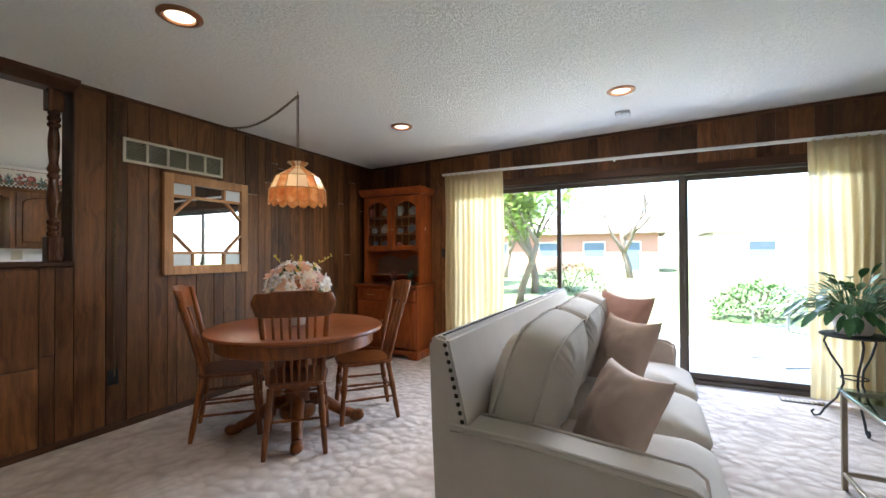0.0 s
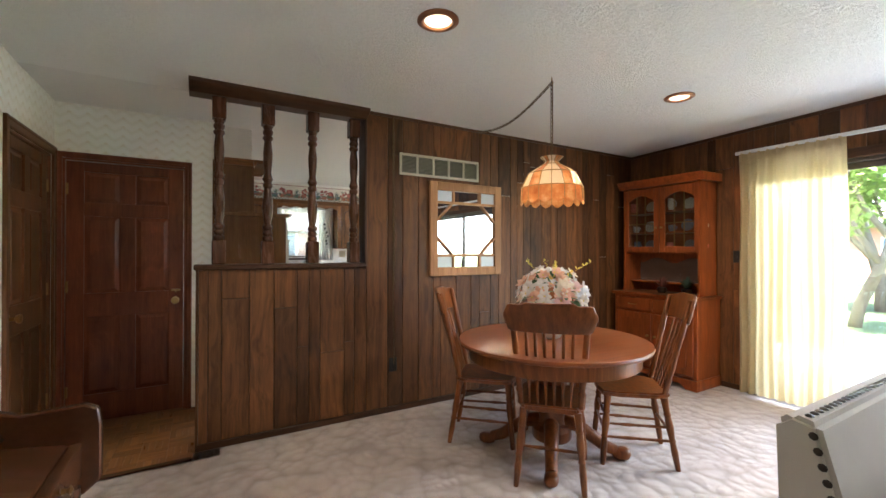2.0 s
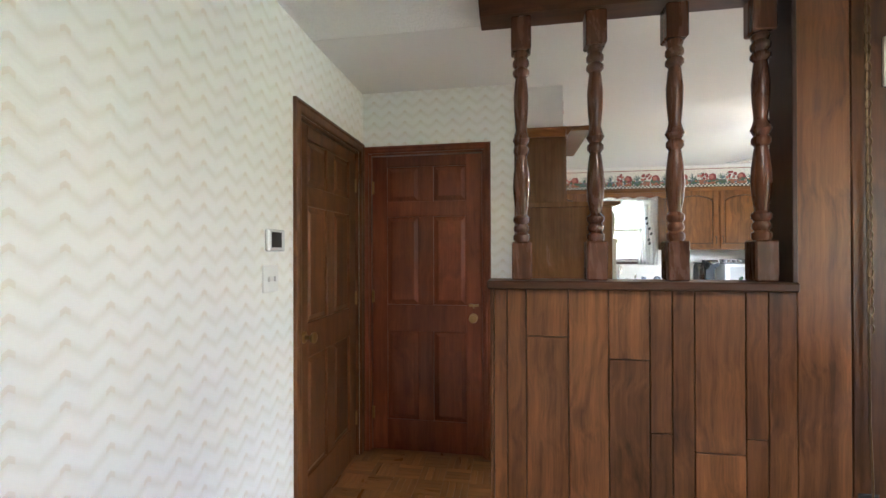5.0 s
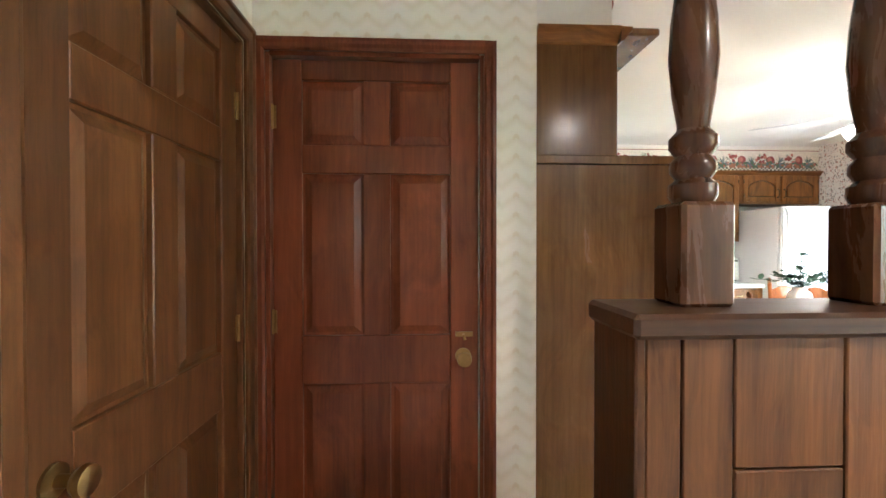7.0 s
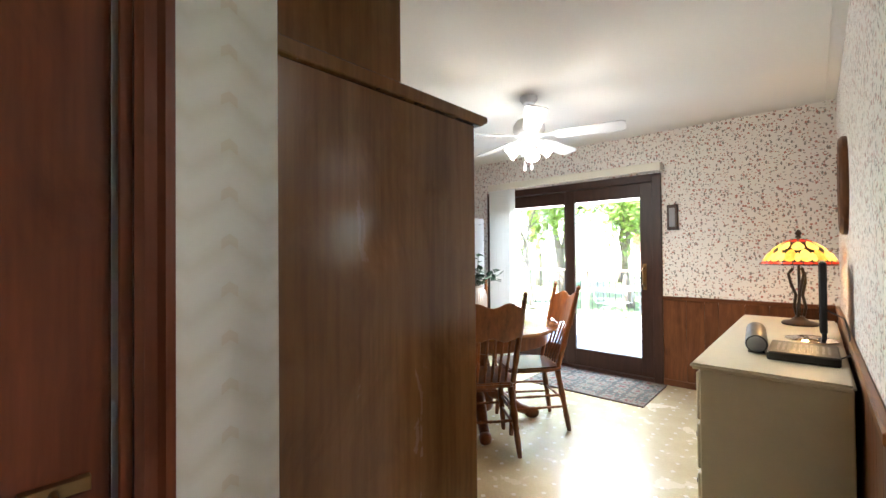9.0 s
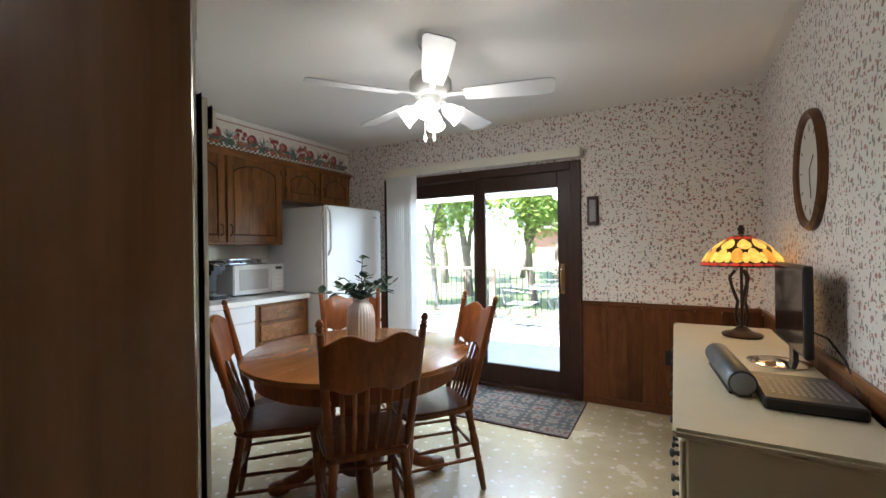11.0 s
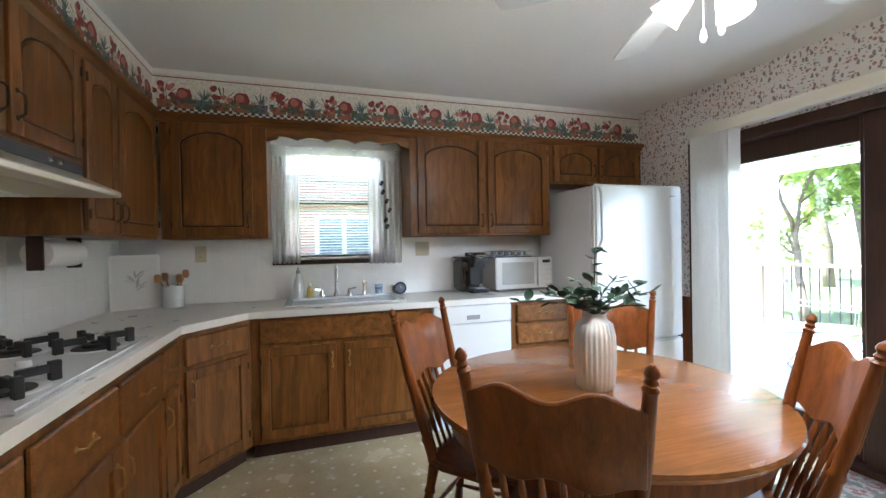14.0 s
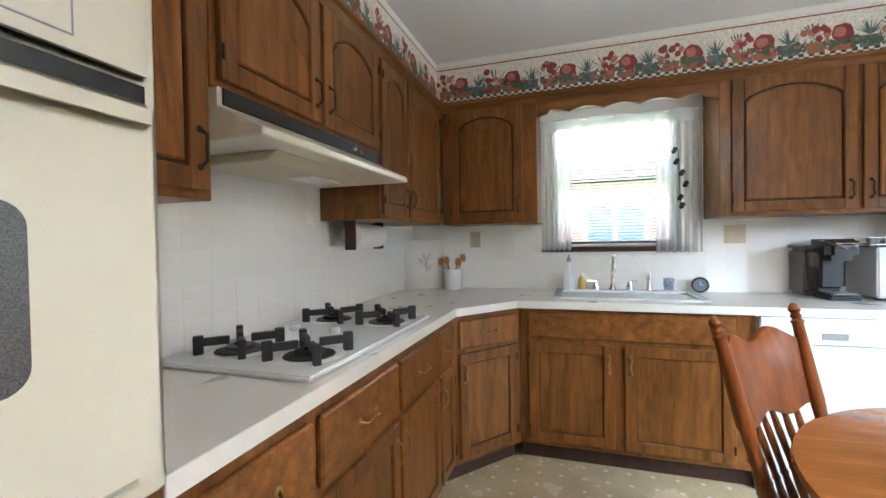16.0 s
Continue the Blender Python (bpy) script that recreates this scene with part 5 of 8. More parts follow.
for x, dk in ((-2.86, 0), (-2.60, 1)):
    d = thing("dried_arrangement", "small dark dried flower arrangement on the hutch", "ornament", "", pose(x, 5.40, 0.89))
    part("pot", lathe(bmesh.new(), [(0.035, 0), (0.05, 0.03), (0.045, 0.06), (0.03, 0.062)], None, 16), M_BRONZE, d, "", 0, True)
    bm = bmesh.new()
    for i in range(40):
        a, e = r.uniform(0, math.tau), r.uniform(0.1, 1.4)
        t = Vector((math.cos(a) * math.sin(e), math.sin(a) * math.sin(e), math.cos(e))) * r.uniform(0.07, 0.13)
        leaf(bm, (0, 0, 0.055), Vector((0, 0, 0.07)) + t, 0.022, 0, None, 3)
    part("sprigs", bm, M_EUCA if dk else plain("dried_rose", (0.20, 0.07, 0.05), 0.8, vary=0.3), d)


# ---- curtains and rod ----
def curtain(name, label, x0, x1, y, z0, z1, mat, folds, amp, cat="curtain"):
    c = thing(name, label, cat)
    bm = bmesh.new()
    n, k = folds * 8, 10
    rr = random.Random(int(x0 * 100))
    ph = [rr.uniform(-0.5, 0.5) for _ in range(folds + 2)]
    rows = []
    for j in range(k + 1):
        z = z1 + (z0 - z1) * j / k
        row = []
        for i in range(n + 1):
            u = i / 8
            a = amp * (0.45 + 0.55 * min(1, j / 3)) * (0.8 + 0.4 * math.sin(u * 1.7 + ph[int(u)]))
            row.append(bm.verts.new((x0 + (x1 - x0) * i / n + 0.006 * math.sin(j * 0.9 + u), y + a * math.cos(u * math.tau) + 0.01 * math.sin(j * 0.5 + u * 0.6), z)))
        rows.append(row)
    for a, b in zip(rows, rows[1:]):
        for i in range(n):
            bm.faces.new((a[i], a[i + 1], b[i + 1], b[i]))
    part("drape", bm, mat, c, "", 0, "all")
    for f in range(folds):
        x = x0 + (x1 - x0) * (f + 0.5) / folds
        part("pleat", bx(x - 0.010, x + 0.010, y - amp * 0.5 - 0.012, y - amp * 0.5 + 0.004, z1 - 0.075, z1 + 0.004), mat, c, "", 0.004)
    return c


curtain("curtain", "cream pinch-pleated curtain drawn aside by the patio door", -2.19, -1.43, YN - 0.125, 0.03, 2.235, M_CURT, 11, 0.028)
curtain("curtain", "cream pinch-pleated curtain drawn aside by the plant", 1.31, 2.08, YN - 0.125, 0.03, 2.235, M_CURT, 11, 0.028)
rod = thing("curtain_rod", "long white metal curtain traverse rod", "curtain rod")
part("rail", bx(-2.21, 2.10, YN - 0.145, YN - 0.12, 2.232, 2.262), M_WPAINT, rod, "", 0.004)
for x in (-2.20, -0.25, 2.08):
    part("bracket", bx(x, x + 0.02, YN - 0.12, YN - 0.012, 2.24, 2.255), M_WPAINT, rod)


# ---- sofa ----
def sofa():
    x0, x1, y0, y1 = -0.64, 0.35, 2.30, 4.66
    s = thing("sofa", "light grey linen three-seat sofa with nailhead trim", "sofa")
    part("base", bx(x0 + 0.02, x1 - 0.02, y0 + 0.02, y1 - 0.02, 0.07, 0.30), M_SOFA, s, "", 0.015, False, 2)
    for x in (x0 + 0.06, x1 - 0.08):
        for y in (y0 + 0.06, y1 - 0.06):
            part("leg", bx(x - 0.025, x + 0.025, y - 0.025, y + 0.025, 0, 0.07), M_DKFRAME, s)
    prof = [(x0 + 0.02, 0.20), (x0, 0.62), (x0 - 0.01, 0.95), (x0 + 0.02, 0.975), (x0 + 0.07, 0.965), (x0 + 0.20, 0.45), (x0 + 0.20, 0.20)]
    bm = prism(bmesh.new(), prof, y1 - y0, Matrix.Translation((0, y0, 0)))
    part("backrest", bm, M_SOFA, s, "", 0.012, False, 2)
    arm = [(x0 + 0.06, 0.10), (x0 + 0.06, 0.655), (x0 + 0.35, 0.65), (x1 - 0.30, 0.62), (x1 - 0.14, 0.605), (x1 - 0.095, 0.575), (x1 - 0.085, 0.50), (x1 - 0.09, 0.10)]
    for a in (y0 - 0.012, y1 - 0.148):
        p = part("arm", prism(bmesh.new(), arm, 0.16, Matrix.Translation((0, a, 0))), M_SOFA, s, "", 0.022, False, 3)
        bm = bmesh.new()
        for yy in (a + 0.004, a + 0.156):
            tube(bm, [(x, yy, z + 0.001) for x, z in arm[1:7]], 0.006, 6)
        part("piping", bm, M_SOFA, p, "", 0, True)
    ins0, ins1 = y0 + 0.15, y1 - 0.15
    w = (ins1 - ins0) / 3
    for k in range(3):
        y = ins0 + w * (k + 0.5)
        part("seat_cushion", cushion(bmesh.new(), 0.80, w - 0.006, 0.20, pose(x0 + 0.60, y, 0.375), 0.25, 24, 0.12), M_SOFA, s, "", 0, "all")
        bmx = pose(x0 + 0.29, y, 0.715, 0, -72, 0) @ pose(0, 0, 0, 0, 0, 2 * k - 2)
        bc = part("back_cushion", boxed_cushion(bmesh.new(), 0.55, w + 0.01, 0.15, bmx, 0.36, 0.085, k * 2.7 + 1), M_SOFA, s, "", 0, "all")
        for z in (0.077, -0.077):
            part("piping", cushion_piping(bmesh.new(), 0.55, w + 0.01, z, bmx, 0.36), M_SOFA, bc, "", 0, True)
    nail = mesh_of("nail", lathe(bmesh.new(), [(0.009, 0), (0.0075, 0.003), (0.004, 0.005), (0.0005, 0.0055)], None, 8), M_BRONZE, 0, True)

    def stud(m):
        o = new("nail", nail)
        o.parent, o.matrix_basis = s, m
    y = y0 + 0.03
    while y < y1 - 0.02:
        stud(Matrix.Translation((x0 + 0.045, y, 0.971)))
        y += 0.026
    z = 0.94
    while z > 0.66:
        t = (0.965 - z) / (0.965 - 0.45)
        stud(Matrix.Translation((x0 + 0.055 + 0.13 * t, y0, z)) @ pose(0, 0, 0, 90))
        z -= 0.030


sofa()
for x, y, z, rx, ry, rz, w in ((-0.02, 2.78, 0.62, 0, -60, 38, 0.38), (-0.06, 3.66, 0.68, 0, -66, 42, 0.42), (-0.10, 4.00, 0.78, 8, -72, 38, 0.44)):
    rose = y > 3.9
    p = thing("throw_pillow", "dusty rose linen throw pillow on the sofa" if rose else "warm beige linen throw pillow on the sofa", "pillow", "throw pillows", pose(x, y, z, rx, ry, rz))
    part("cover", throw_cushion(bmesh.new(), w * 1.08, 0.19, x * 7), M_PILLOW if rose else M_PILLOW2, p, "", 0, "all")


# ---- plant on its stand, glass table ----
def plant_stand():
    s = thing("plant_stand", "black wrought-iron plant stand with round top", "plant stand", "", pose(1.43, 5.02, 0))
    part("top", lathe(bmesh.new(), [(0.185, 0.655), (0.195, 0.66), (0.195, 0.672), (0.18, 0.675), (0.01, 0.676)], None, 32), M_IRON, s, "", 0, True)
    for k in range(3):
        a = math.tau * k / 3 + 0.5
        pts = [(0.15, 0.655), (0.17, 0.60), (0.13, 0.50), (0.07, 0.40), (0.06, 0.30), (0.10, 0.18), (0.17, 0.08), (0.20, 0.02), (0.235, 0.006), (0.25, 0.03), (0.235, 0.05)]
        part("leg", tube(bmesh.new(), [(r * math.cos(a), r * math.sin(a), z) for r, z in pts], 0.008, 8), M_IRON, s, "", 0, True)
    part("ring", tube(bmesh.new(), [(0.075 * math.cos(math.tau * i / 20), 0.075 * math.sin(math.tau * i / 20), 0.35) for i in range(20)], 0.006, 6, None, True), M_IRON, s)


plant_stand()
pl = thing("potted_plant", "leafy green peace lily in a ribbed pink-white pot", "plant", "", pose(1.43, 5.02, 0.676))
n = 28
part("pot", lathe(bmesh.new(), [(0.09, 0), (0.10, 0.01), (0.125, 0.09), (0.13, 0.14), (0.137, 0.145), (0.137, 0.16), (0.12, 0.16), (0.115, 0.13)], None, n), plain("pink_ceramic", (0.60, 0.50, 0.47), 0.4), pl, "", 0, True)
part("soil", lathe(bmesh.new(), [(0.117, 0.135), (0.001, 0.14)], None, 20, False), plain("soil", (0.04, 0.028, 0.02), 1.0), pl)
r = random.Random(8)
bm, bs = bmesh.new(), bmesh.new()
for i in range(150):
    a = r.uniform(0, math.tau)
    e = r.uniform(0.1, 1.55)
    ln = r.uniform(0.14, 0.36)
    d = Vector((math.cos(a) * math.sin(e), math.sin(a) * math.sin(e), math.cos(e) * 0.85))
    p0 = Vector((math.cos(a) * 0.05, math.sin(a) * 0.05, 0.14))
    p1 = p0 + d * ln
    tube(bs, [p0, p0 + d * ln * 0.5 + Vector((0, 0, 0.02)), p1], 0.003, 4)
    out = (d + Vector((0, 0, -0.5))).normalized()
    leaf(bm, p1, p1 + out * r.uniform(0.10, 0.17), r.uniform(0.045, 0.07), 0.05)
part("leaves", bm, M_LEAF, pl, "", 0, "all")
part("stems", bs, M_LEAF, pl)
gt = thing("glass_table", "glass-topped coffee table with slim bronze metal legs", "coffee table")
M_TGLASS = glass("table_glass", (0.82, 0.9, 0.88), 0.02, 0.8)
part("glass_top", bx(1.0, 1.65, 2.75, 3.92, 0.533, 0.543), M_TGLASS, gt, "", 0.003)
gm = plain("brushed_bronze", (0.30, 0.24, 0.17), 0.35, 0.9)
for x in (1.012, 1.615):
    for y in (2.762, 3.885):
        part("leg", bx(x, x + 0.024, y, y + 0.024, 0, 0.532), gm, gt, "", 0.003)
for z in (0.509, 0.08):
    for a in ((1.037, 1.614, 2.765, 2.783), (1.037, 1.614, 3.888, 3.906), (1.014, 1.032, 2.787, 3.884), (1.618, 1.636, 2.787, 3.884)):
        part("rail", bx(*a, z, z + 0.022), gm, gt, "", 0.002)
fv = thing("floor_register", "brown metal floor register by the patio door", "air vent")
part("grate", bx(1.09, 1.40, 5.43, 5.52, 0.0, 0.008), M_BRONZE, fv, "", 0.002)
for i in range(9):
    part("slat", bx(1.105 + i * 0.032, 1.117 + i * 0.032, 5.442, 5.508, 0.0082, 0.011), M_BRASS, fv)
fv = thing("floor_register", "brown metal floor register under the curtain", "air vent")
part("grate", bx(-1.62, -1.32, 5.36, 5.45, 0.0, 0.008), M_BRONZE, fv, "", 0.002)


# ---- ceiling lights ----
for x, y in ((-2.03, 2.20), (-2.02, 4.28), (-0.10, 4.44)):
    c = thing("ceiling_downlight", "recessed downlight with dark bronze trim ring", "ceiling light", "downlights")
    c.location = (x, y, living_ceiling(x) + 0.001)
    part("trim_ring", lathe(bmesh.new(), [(0.105, 0), (0.105, -0.006), (0.085, -0.016), (0.072, -0.012), (0.070, 0)], None, 32, False), M_RINGGLOW, c, "", 0, True)
    part("bulb", lathe(bmesh.new(), [(0.069, -0.001), (0.06, -0.006), (0.03, -0.012), (0.001, -0.013)], None, 24, False), glow("downlight_bulb", (1.0, 0.76, 0.45), 0.35), c, "", 0, True)
    spot_lamp("downlight", (x, y, living_ceiling(x) - 0.03), 4.5, (1.0, 0.88, 0.72), 0.06, 165)
d = thing("smoke_detector", "small white ceiling detector box", "detector")
part("case", bx(-0.18, -0.06, 4.95, 5.05, living_ceiling(-0.12) - 0.035, living_ceiling(-0.12) + 0.004), M_WHITE, d, "", 0.008)
part("indicator", bx(-0.13, -0.115, 4.948, 4.9499, living_ceiling(-0.12) - 0.025, living_ceiling(-0.12) - 0.018), M_GREY, d)


# ---- piano by the wallpapered wall ----
def piano():
    x0, x1, yb = -1.90, -0.46, 0.235
    p = thing("piano", "walnut spinet piano against the wallpapered wall", "piano")
    end = [(yb, 0.0), (yb, 1.02), (0.54, 1.02), (0.555, 0.97), (0.59, 0.925), (0.645, 0.875), (0.72, 0.85), (0.79, 0.853), (0.865, 0.858), (0.898, 0.84), (0.905, 0.79), (0.905, 0.62), (0.86, 0.58), (0.56, 0.56), (0.54, 0.0)]
    for x in (x0, x1 - 0.035):
        bm = prism(bmesh.new(), end, 0.035, Matrix(((0, 1, 0, x), (1, 0, 0, 0), (0, 0, 1, 0), (0, 0, 0, 1))))
        part("end_panel", bm, M_PIANO, p, "scrolled end panel", 0.005)
    part("lid", bx(x0 - 0.02, x1 + 0.02, yb - 0.005, 0.575, 1.021, 1.045), M_PIANO, p, "", 0.008, False, 2)
    i0, i1 = x0 + 0.036, x1 - 0.036
    part("music_desk", box(bmesh.new(), i0, i1, -0.008, 0.008, -0.115, 0.115, pose(0, 0.535, 0.90, 12)), M_PIANO, p)
    part("fallboard", box(bmesh.new(), i0, i1, -0.13, 0.13, -0.010, 0.010, pose(0, 0.70, 0.755, -8)), M_PIANO, p, "closed key lid", 0.006)
    part("fallboard_roll", box(bmesh.new(), i0, i1, -0.060, 0.060, -0.014, 0.014, pose(0, 0.635, 0.815, -24)), M_PIANO, p, "rounded upper leaf of the key lid", 0.008, True, 2)
    part("desk_rest", bx(i0, i1, 0.555, 0.600, 0.785, 0.800), M_PIANO, p, "narrow ledge below the music desk", 0.004)
    part("lid_moulding", bx(x0 - 0.012, x1 + 0.012, 0.545, 0.585, 1.000, 1.020), M_PIANO, p, "moulded lid edge", 0.007, True, 2)
    part("key_slip", bx(i0, i1, 0.83, 0.86, 0.64, 0.745), M_PIANO, p, "", 0.004)
    part("key_bed", bx(i0, i1, 0.45, 0.85, 0.60, 0.639), M_PIANO, p)
    part("bottom_board", bx(i0, i1, 0.50, 0.52, 0.08, 0.599), M_PIANO, p)
    part("knob", lathe(bmesh.new(), [(0.008, 0), (0.006, 0.01), (0.013, 0.018), (0.003, 0.024)], Matrix.Translation((x0 + 0.25, 0.86, 0.70)) @ pose(0, 0, 0, -90), 12), M_BRASS, p)
    for x in (x0 + 0.04, x1 - 0.08):
        part("leg", turned(bmesh.new(), (x + 0.02, 0.84, 0.0), (x + 0.02, 0.84, 0.62), LEG, 14), M_PIANO, p, "", 0, True)


piano()
gl = thing("glass_lamp", "frosted glass lamp with petal shade on the piano", "table lamp", "", pose(-1.70, 0.38, 1.045))
M_FROST = plain("frosted_glass", (0.62, 0.64, 0.60), 0.3, vary=0.05)
part("base", lathe(bmesh.new(), [(0.085, 0), (0.09, 0.02), (0.06, 0.05), (0.03, 0.08), (0.025, 0.14), (0.045, 0.20), (0.05, 0.25), (0.025, 0.31), (0.02, 0.36)], None, 24), M_FROST, gl, "", 0, True)
bm = bmesh.new()
for k in range(6):
    a = math.tau * k / 6
    leaf(bm, (0.02 * math.cos(a), 0.02 * math.sin(a), 0.50), (0.17 * math.cos(a), 0.17 * math.sin(a), 0.34), 0.19, 0.05, None, 6)
part("shade", bm, M_FROST, gl, "", 0, "all")
part("finial", lathe(bmesh.new(), [(0.02, 0.49), (0.03, 0.51), (0.02, 0.535), (0.028, 0.55), (0.003, 0.575)], None, 16), M_FROST, gl, "", 0, True)
th = thing("thermostat", "white digital thermostat with dark display", "thermostat", "", pose(-3.24, 0.22, 1.41, 0, 0, 180))
part("case", bx(-0.062, 0.062, -0.022, 0, -0.047, 0.047), M_WHITE, th, "", 0.006)
part("display", bx(-0.045, 0.03, -0.0235, -0.0222, -0.030, 0.035), M_BLACK, th)


# ---- kitchen cabinets ----
def cab_door(parent, w, h, m, arched=True, handle="r", mat=None, low=True, brass=True):
    """A framed oak door: origin lower left of the face, x to the right, face towards -y."""
    mat = mat or M_CAB
    st = min(0.055, w * 0.2)
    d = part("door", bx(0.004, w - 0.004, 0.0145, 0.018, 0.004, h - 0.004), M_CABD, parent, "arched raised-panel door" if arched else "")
    d.matrix_basis = m
    for x in (0, w - st):
        part("stile", bx(x, x + st, 0, 0.0178, 0, h), mat, d, "", 0.003)
    part("rail", bx(st, w - st, 0.0006, 0.0176, 0, st), mat, d, "", 0.003)
    part("rail", top_rail(w, h, st, arched), mat, d, "", 0.003)
    bm = bmesh.new()
    n = 12
    gap = 0.009 if arched else 0.004
    i0, i1, z0 = st + gap, w - st - gap, st + gap
    rise = min(0.07, (w - 2 * st) * 0.25) if arched else 0.0
    zt = h - st - rise - gap
    top = [(i0 + (i1 - i0) * k / n, zt + rise * math.sin(math.pi * k / n) ** 0.7) for k in range(n + 1)]
    out = [(i0, z0), *top, (i1, z0)][::-1]
    prism(bm, out, 0.011 if arched else 0.004, Matrix.Translation((0, 0.003 if arched else 0.010, 0)))
    p = part("door_panel", bm, mat, d, "", 0.009 if arched else 0.001)
    if handle:
        x = w - 0.028 if handle == "r" else 0.028
        z = 0.10 if low else h - 0.10
        bm = bmesh.new()
        s = 1 if low else -1
        tube(bm, [(x, -0.002, z - 0.045), (x + 0.004, -0.018, z - 0.03), (x - 0.004, -0.024, z), (x + 0.004, -0.018, z + 0.03), (x, -0.002, z + 0.045)], 0.0042, 7)
        lathe(bm, [(0.009, 0), (0.007, 0.004), (0.002, 0.005)], Matrix.Translation((x, 0, z - 0.045)) @ pose(0, 0, 0, 90), 10)
        lathe(bm, [(0.009, 0), (0.007, 0.004), (0.002, 0.005)], Matrix.Translation((x, 0, z + 0.045)) @ pose(0, 0, 0, 90), 10)
        part("handle", bm, M_BRONZE if arched else M_BRASS, d, "curved antique handle", 0, True)
        hx = 0.004 if handle == "r" else w - 0.004
        for z in (0.07, h - 0.07):
            part("hinge", tube(bmesh.new(), [(hx, -0.003, z - 0.02), (hx, -0.003, z + 0.02)], 0.005, 6), M_BRONZE, d)
    return d


def top_rail(w, h, st, arched):
    n = 12
    rise = min(0.07, (w - 2 * st) * 0.25) if arched else 0.0
    zt = h - st - rise
    low = [(st + (w - 2 * st) * k / n, zt + rise * math.sin(math.pi * k / n) ** 0.7) for k in range(n + 1)]
    return prism(bmesh.new(), [(st, h)] + low + [(w - st, h)], 0.017, Matrix.Translation((0, 0.0006, 0)))


def drawer_front(parent, w, h, m, mat, pull=True):
    d = part("drawer", bx(0, w, 0, 0.02, 0, h), mat, parent, "", 0.006)
    d.matrix_basis = m
    if pull:
        x, z = w / 2, h / 2
        bm = tube(bmesh.new(), [(x - 0.05, -0.001, z), (x - 0.035, -0.02, z - 0.006), (x, -0.024, z + 0.004), (x + 0.035, -0.02, z - 0.006), (x + 0.05, -0.001, z)], 0.004, 7)
        for s in (-0.05, 0.05):
            lathe(bm, [(0.011, 0), (0.008, 0.004), (0.002, 0.005)], Matrix.Translation((x + s, 0, z)) @ pose(0, 0, 0, 90), 10)
        part("handle", bm, M_BRASS, d, "antique brass drawer pull", 0, True)
    return d


WEST, SOUTH = 90, 180          # turn that makes a unit's face look to +x, to +y


def upper(name_label, m, w, depth, z0, z1, doors, arched=True, frame_mat=None):
    """A wall cabinet: origin at the lower left of its face line on the floor plan."""
    c = thing("wall_cabinet", name_label, "cabinet", "kitchen wall cabinets", m)
    part("body", bx(0, w, 0.0, depth, z0, z1), M_CAB, c, "", 0.003)
    for x0, x1, hd in doors:
        cab_door(c, x1 - x0, z1 - z0 - 0.05, pose(x0, -0.0195, z0 + 0.02), arched, hd)
    return c


# west run: local x grows towards +y, face at x = -7.345
FX, FYS = -7.345, 1.58
lab = "dark-stained oak wall cabinet with arched panel doors"
upper(lab, pose(FX, 1.60, 0, 0, 0, WEST), 0.62, 0.31, 1.365, 2.139, [(0.06, 0.53, "r")])
upper(lab, pose(FX, 3.205, 0, 0, 0, WEST), 1.19, 0.31, 1.365, 2.139, [(0.055, 0.60, "r"), (0.625, 1.165, "l")])
upper("dark-stained oak cabinet over the refrigerator", pose(FX, 4.397, 0, 0, 0, WEST), 0.94, 0.31, 1.79, 2.139, [(0.03, 0.46, "r"), (0.48, 0.91, "l")])
# south run: local x grows towards -x, face at y = 1.58
upper("narrow dark oak wall cabinet beside the oven", pose(-5.140, FYS, 0, 0, 0, SOUTH), 0.365, 0.325, 1.365, 2.139, [(0.02, 0.345, "r")])
upper("dark oak cabinet above the range hood", pose(-5.507, FYS, 0, 0, 0, SOUTH), 0.93, 0.325, 1.655, 2.139, [(0.02, 0.455, "r"), (0.48, 0.91, "l")])
upper(lab, pose(-6.439, FYS, 0, 0, 0, SOUTH), 0.90, 0.325, 1.365, 2.139, [(0.015, 0.315, "r"), (0.335, 0.865, "l")])

# crown strip along the top of the cabinets
def crown_strip(name, pts, mat):
    """Pairs of plan points along the cabinet fronts, with the way out."""
    (xa, ya), (xb, yb), (ox, oy) = pts
    prof = ((0.0, 2.105), (0.012, 2.108), (0.030, 2.135), (0.045, 2.145), (0.045, 2.160), (0.0, 2.160))
    bm = bmesh.new()
    a = [bm.verts.new((xa + ox * d, ya + oy * d, z)) for d, z in prof]
    b = [bm.verts.new((xb + ox * d, yb + oy * d, z)) for d, z in prof]
    n = len(prof)
    bm.faces.new(a)
    bm.faces.new(b)
    for i in range(n):
        bm.faces.new((a[i], a[(i + 1) % n], b[(i + 1) % n], b[i]))
    structure(name, bm, mat, "oak crown strip on the cabinets", "moulding")


crown_strip("trim_crown_west", ((FX + 0.001, 1.58), (FX + 0.001, YK - 0.002), (1, 0)), M_CABY)
crown_strip("trim_crown_south", ((-7.30, FYS + 0.001), (-4.36, FYS + 0.001), (0, 1)), M_CABH)
crown_strip("trim_crown_oven", ((-4.399, FYS), (-4.399, 1.262), (1, 0)), M_CABY)
# scalloped valance over the window
n = 60
edge = [(i / n * 0.98, 2.035 + 0.022 * abs(math.sin(i / n * math.pi * 5)) - (0.0 if 4 < i < n - 4 else 0.02)) for i in range(n + 1)]
bm = prism(bmesh.new(), [(0, 2.139)] + edge + [(0.98, 2.139)], 0.018, pose(FX, 2.222, 0, 0, 0, WEST))
v = tagged(part("window_valance", bm, M_CABY), "scalloped oak valance board over the sink window", "valance")


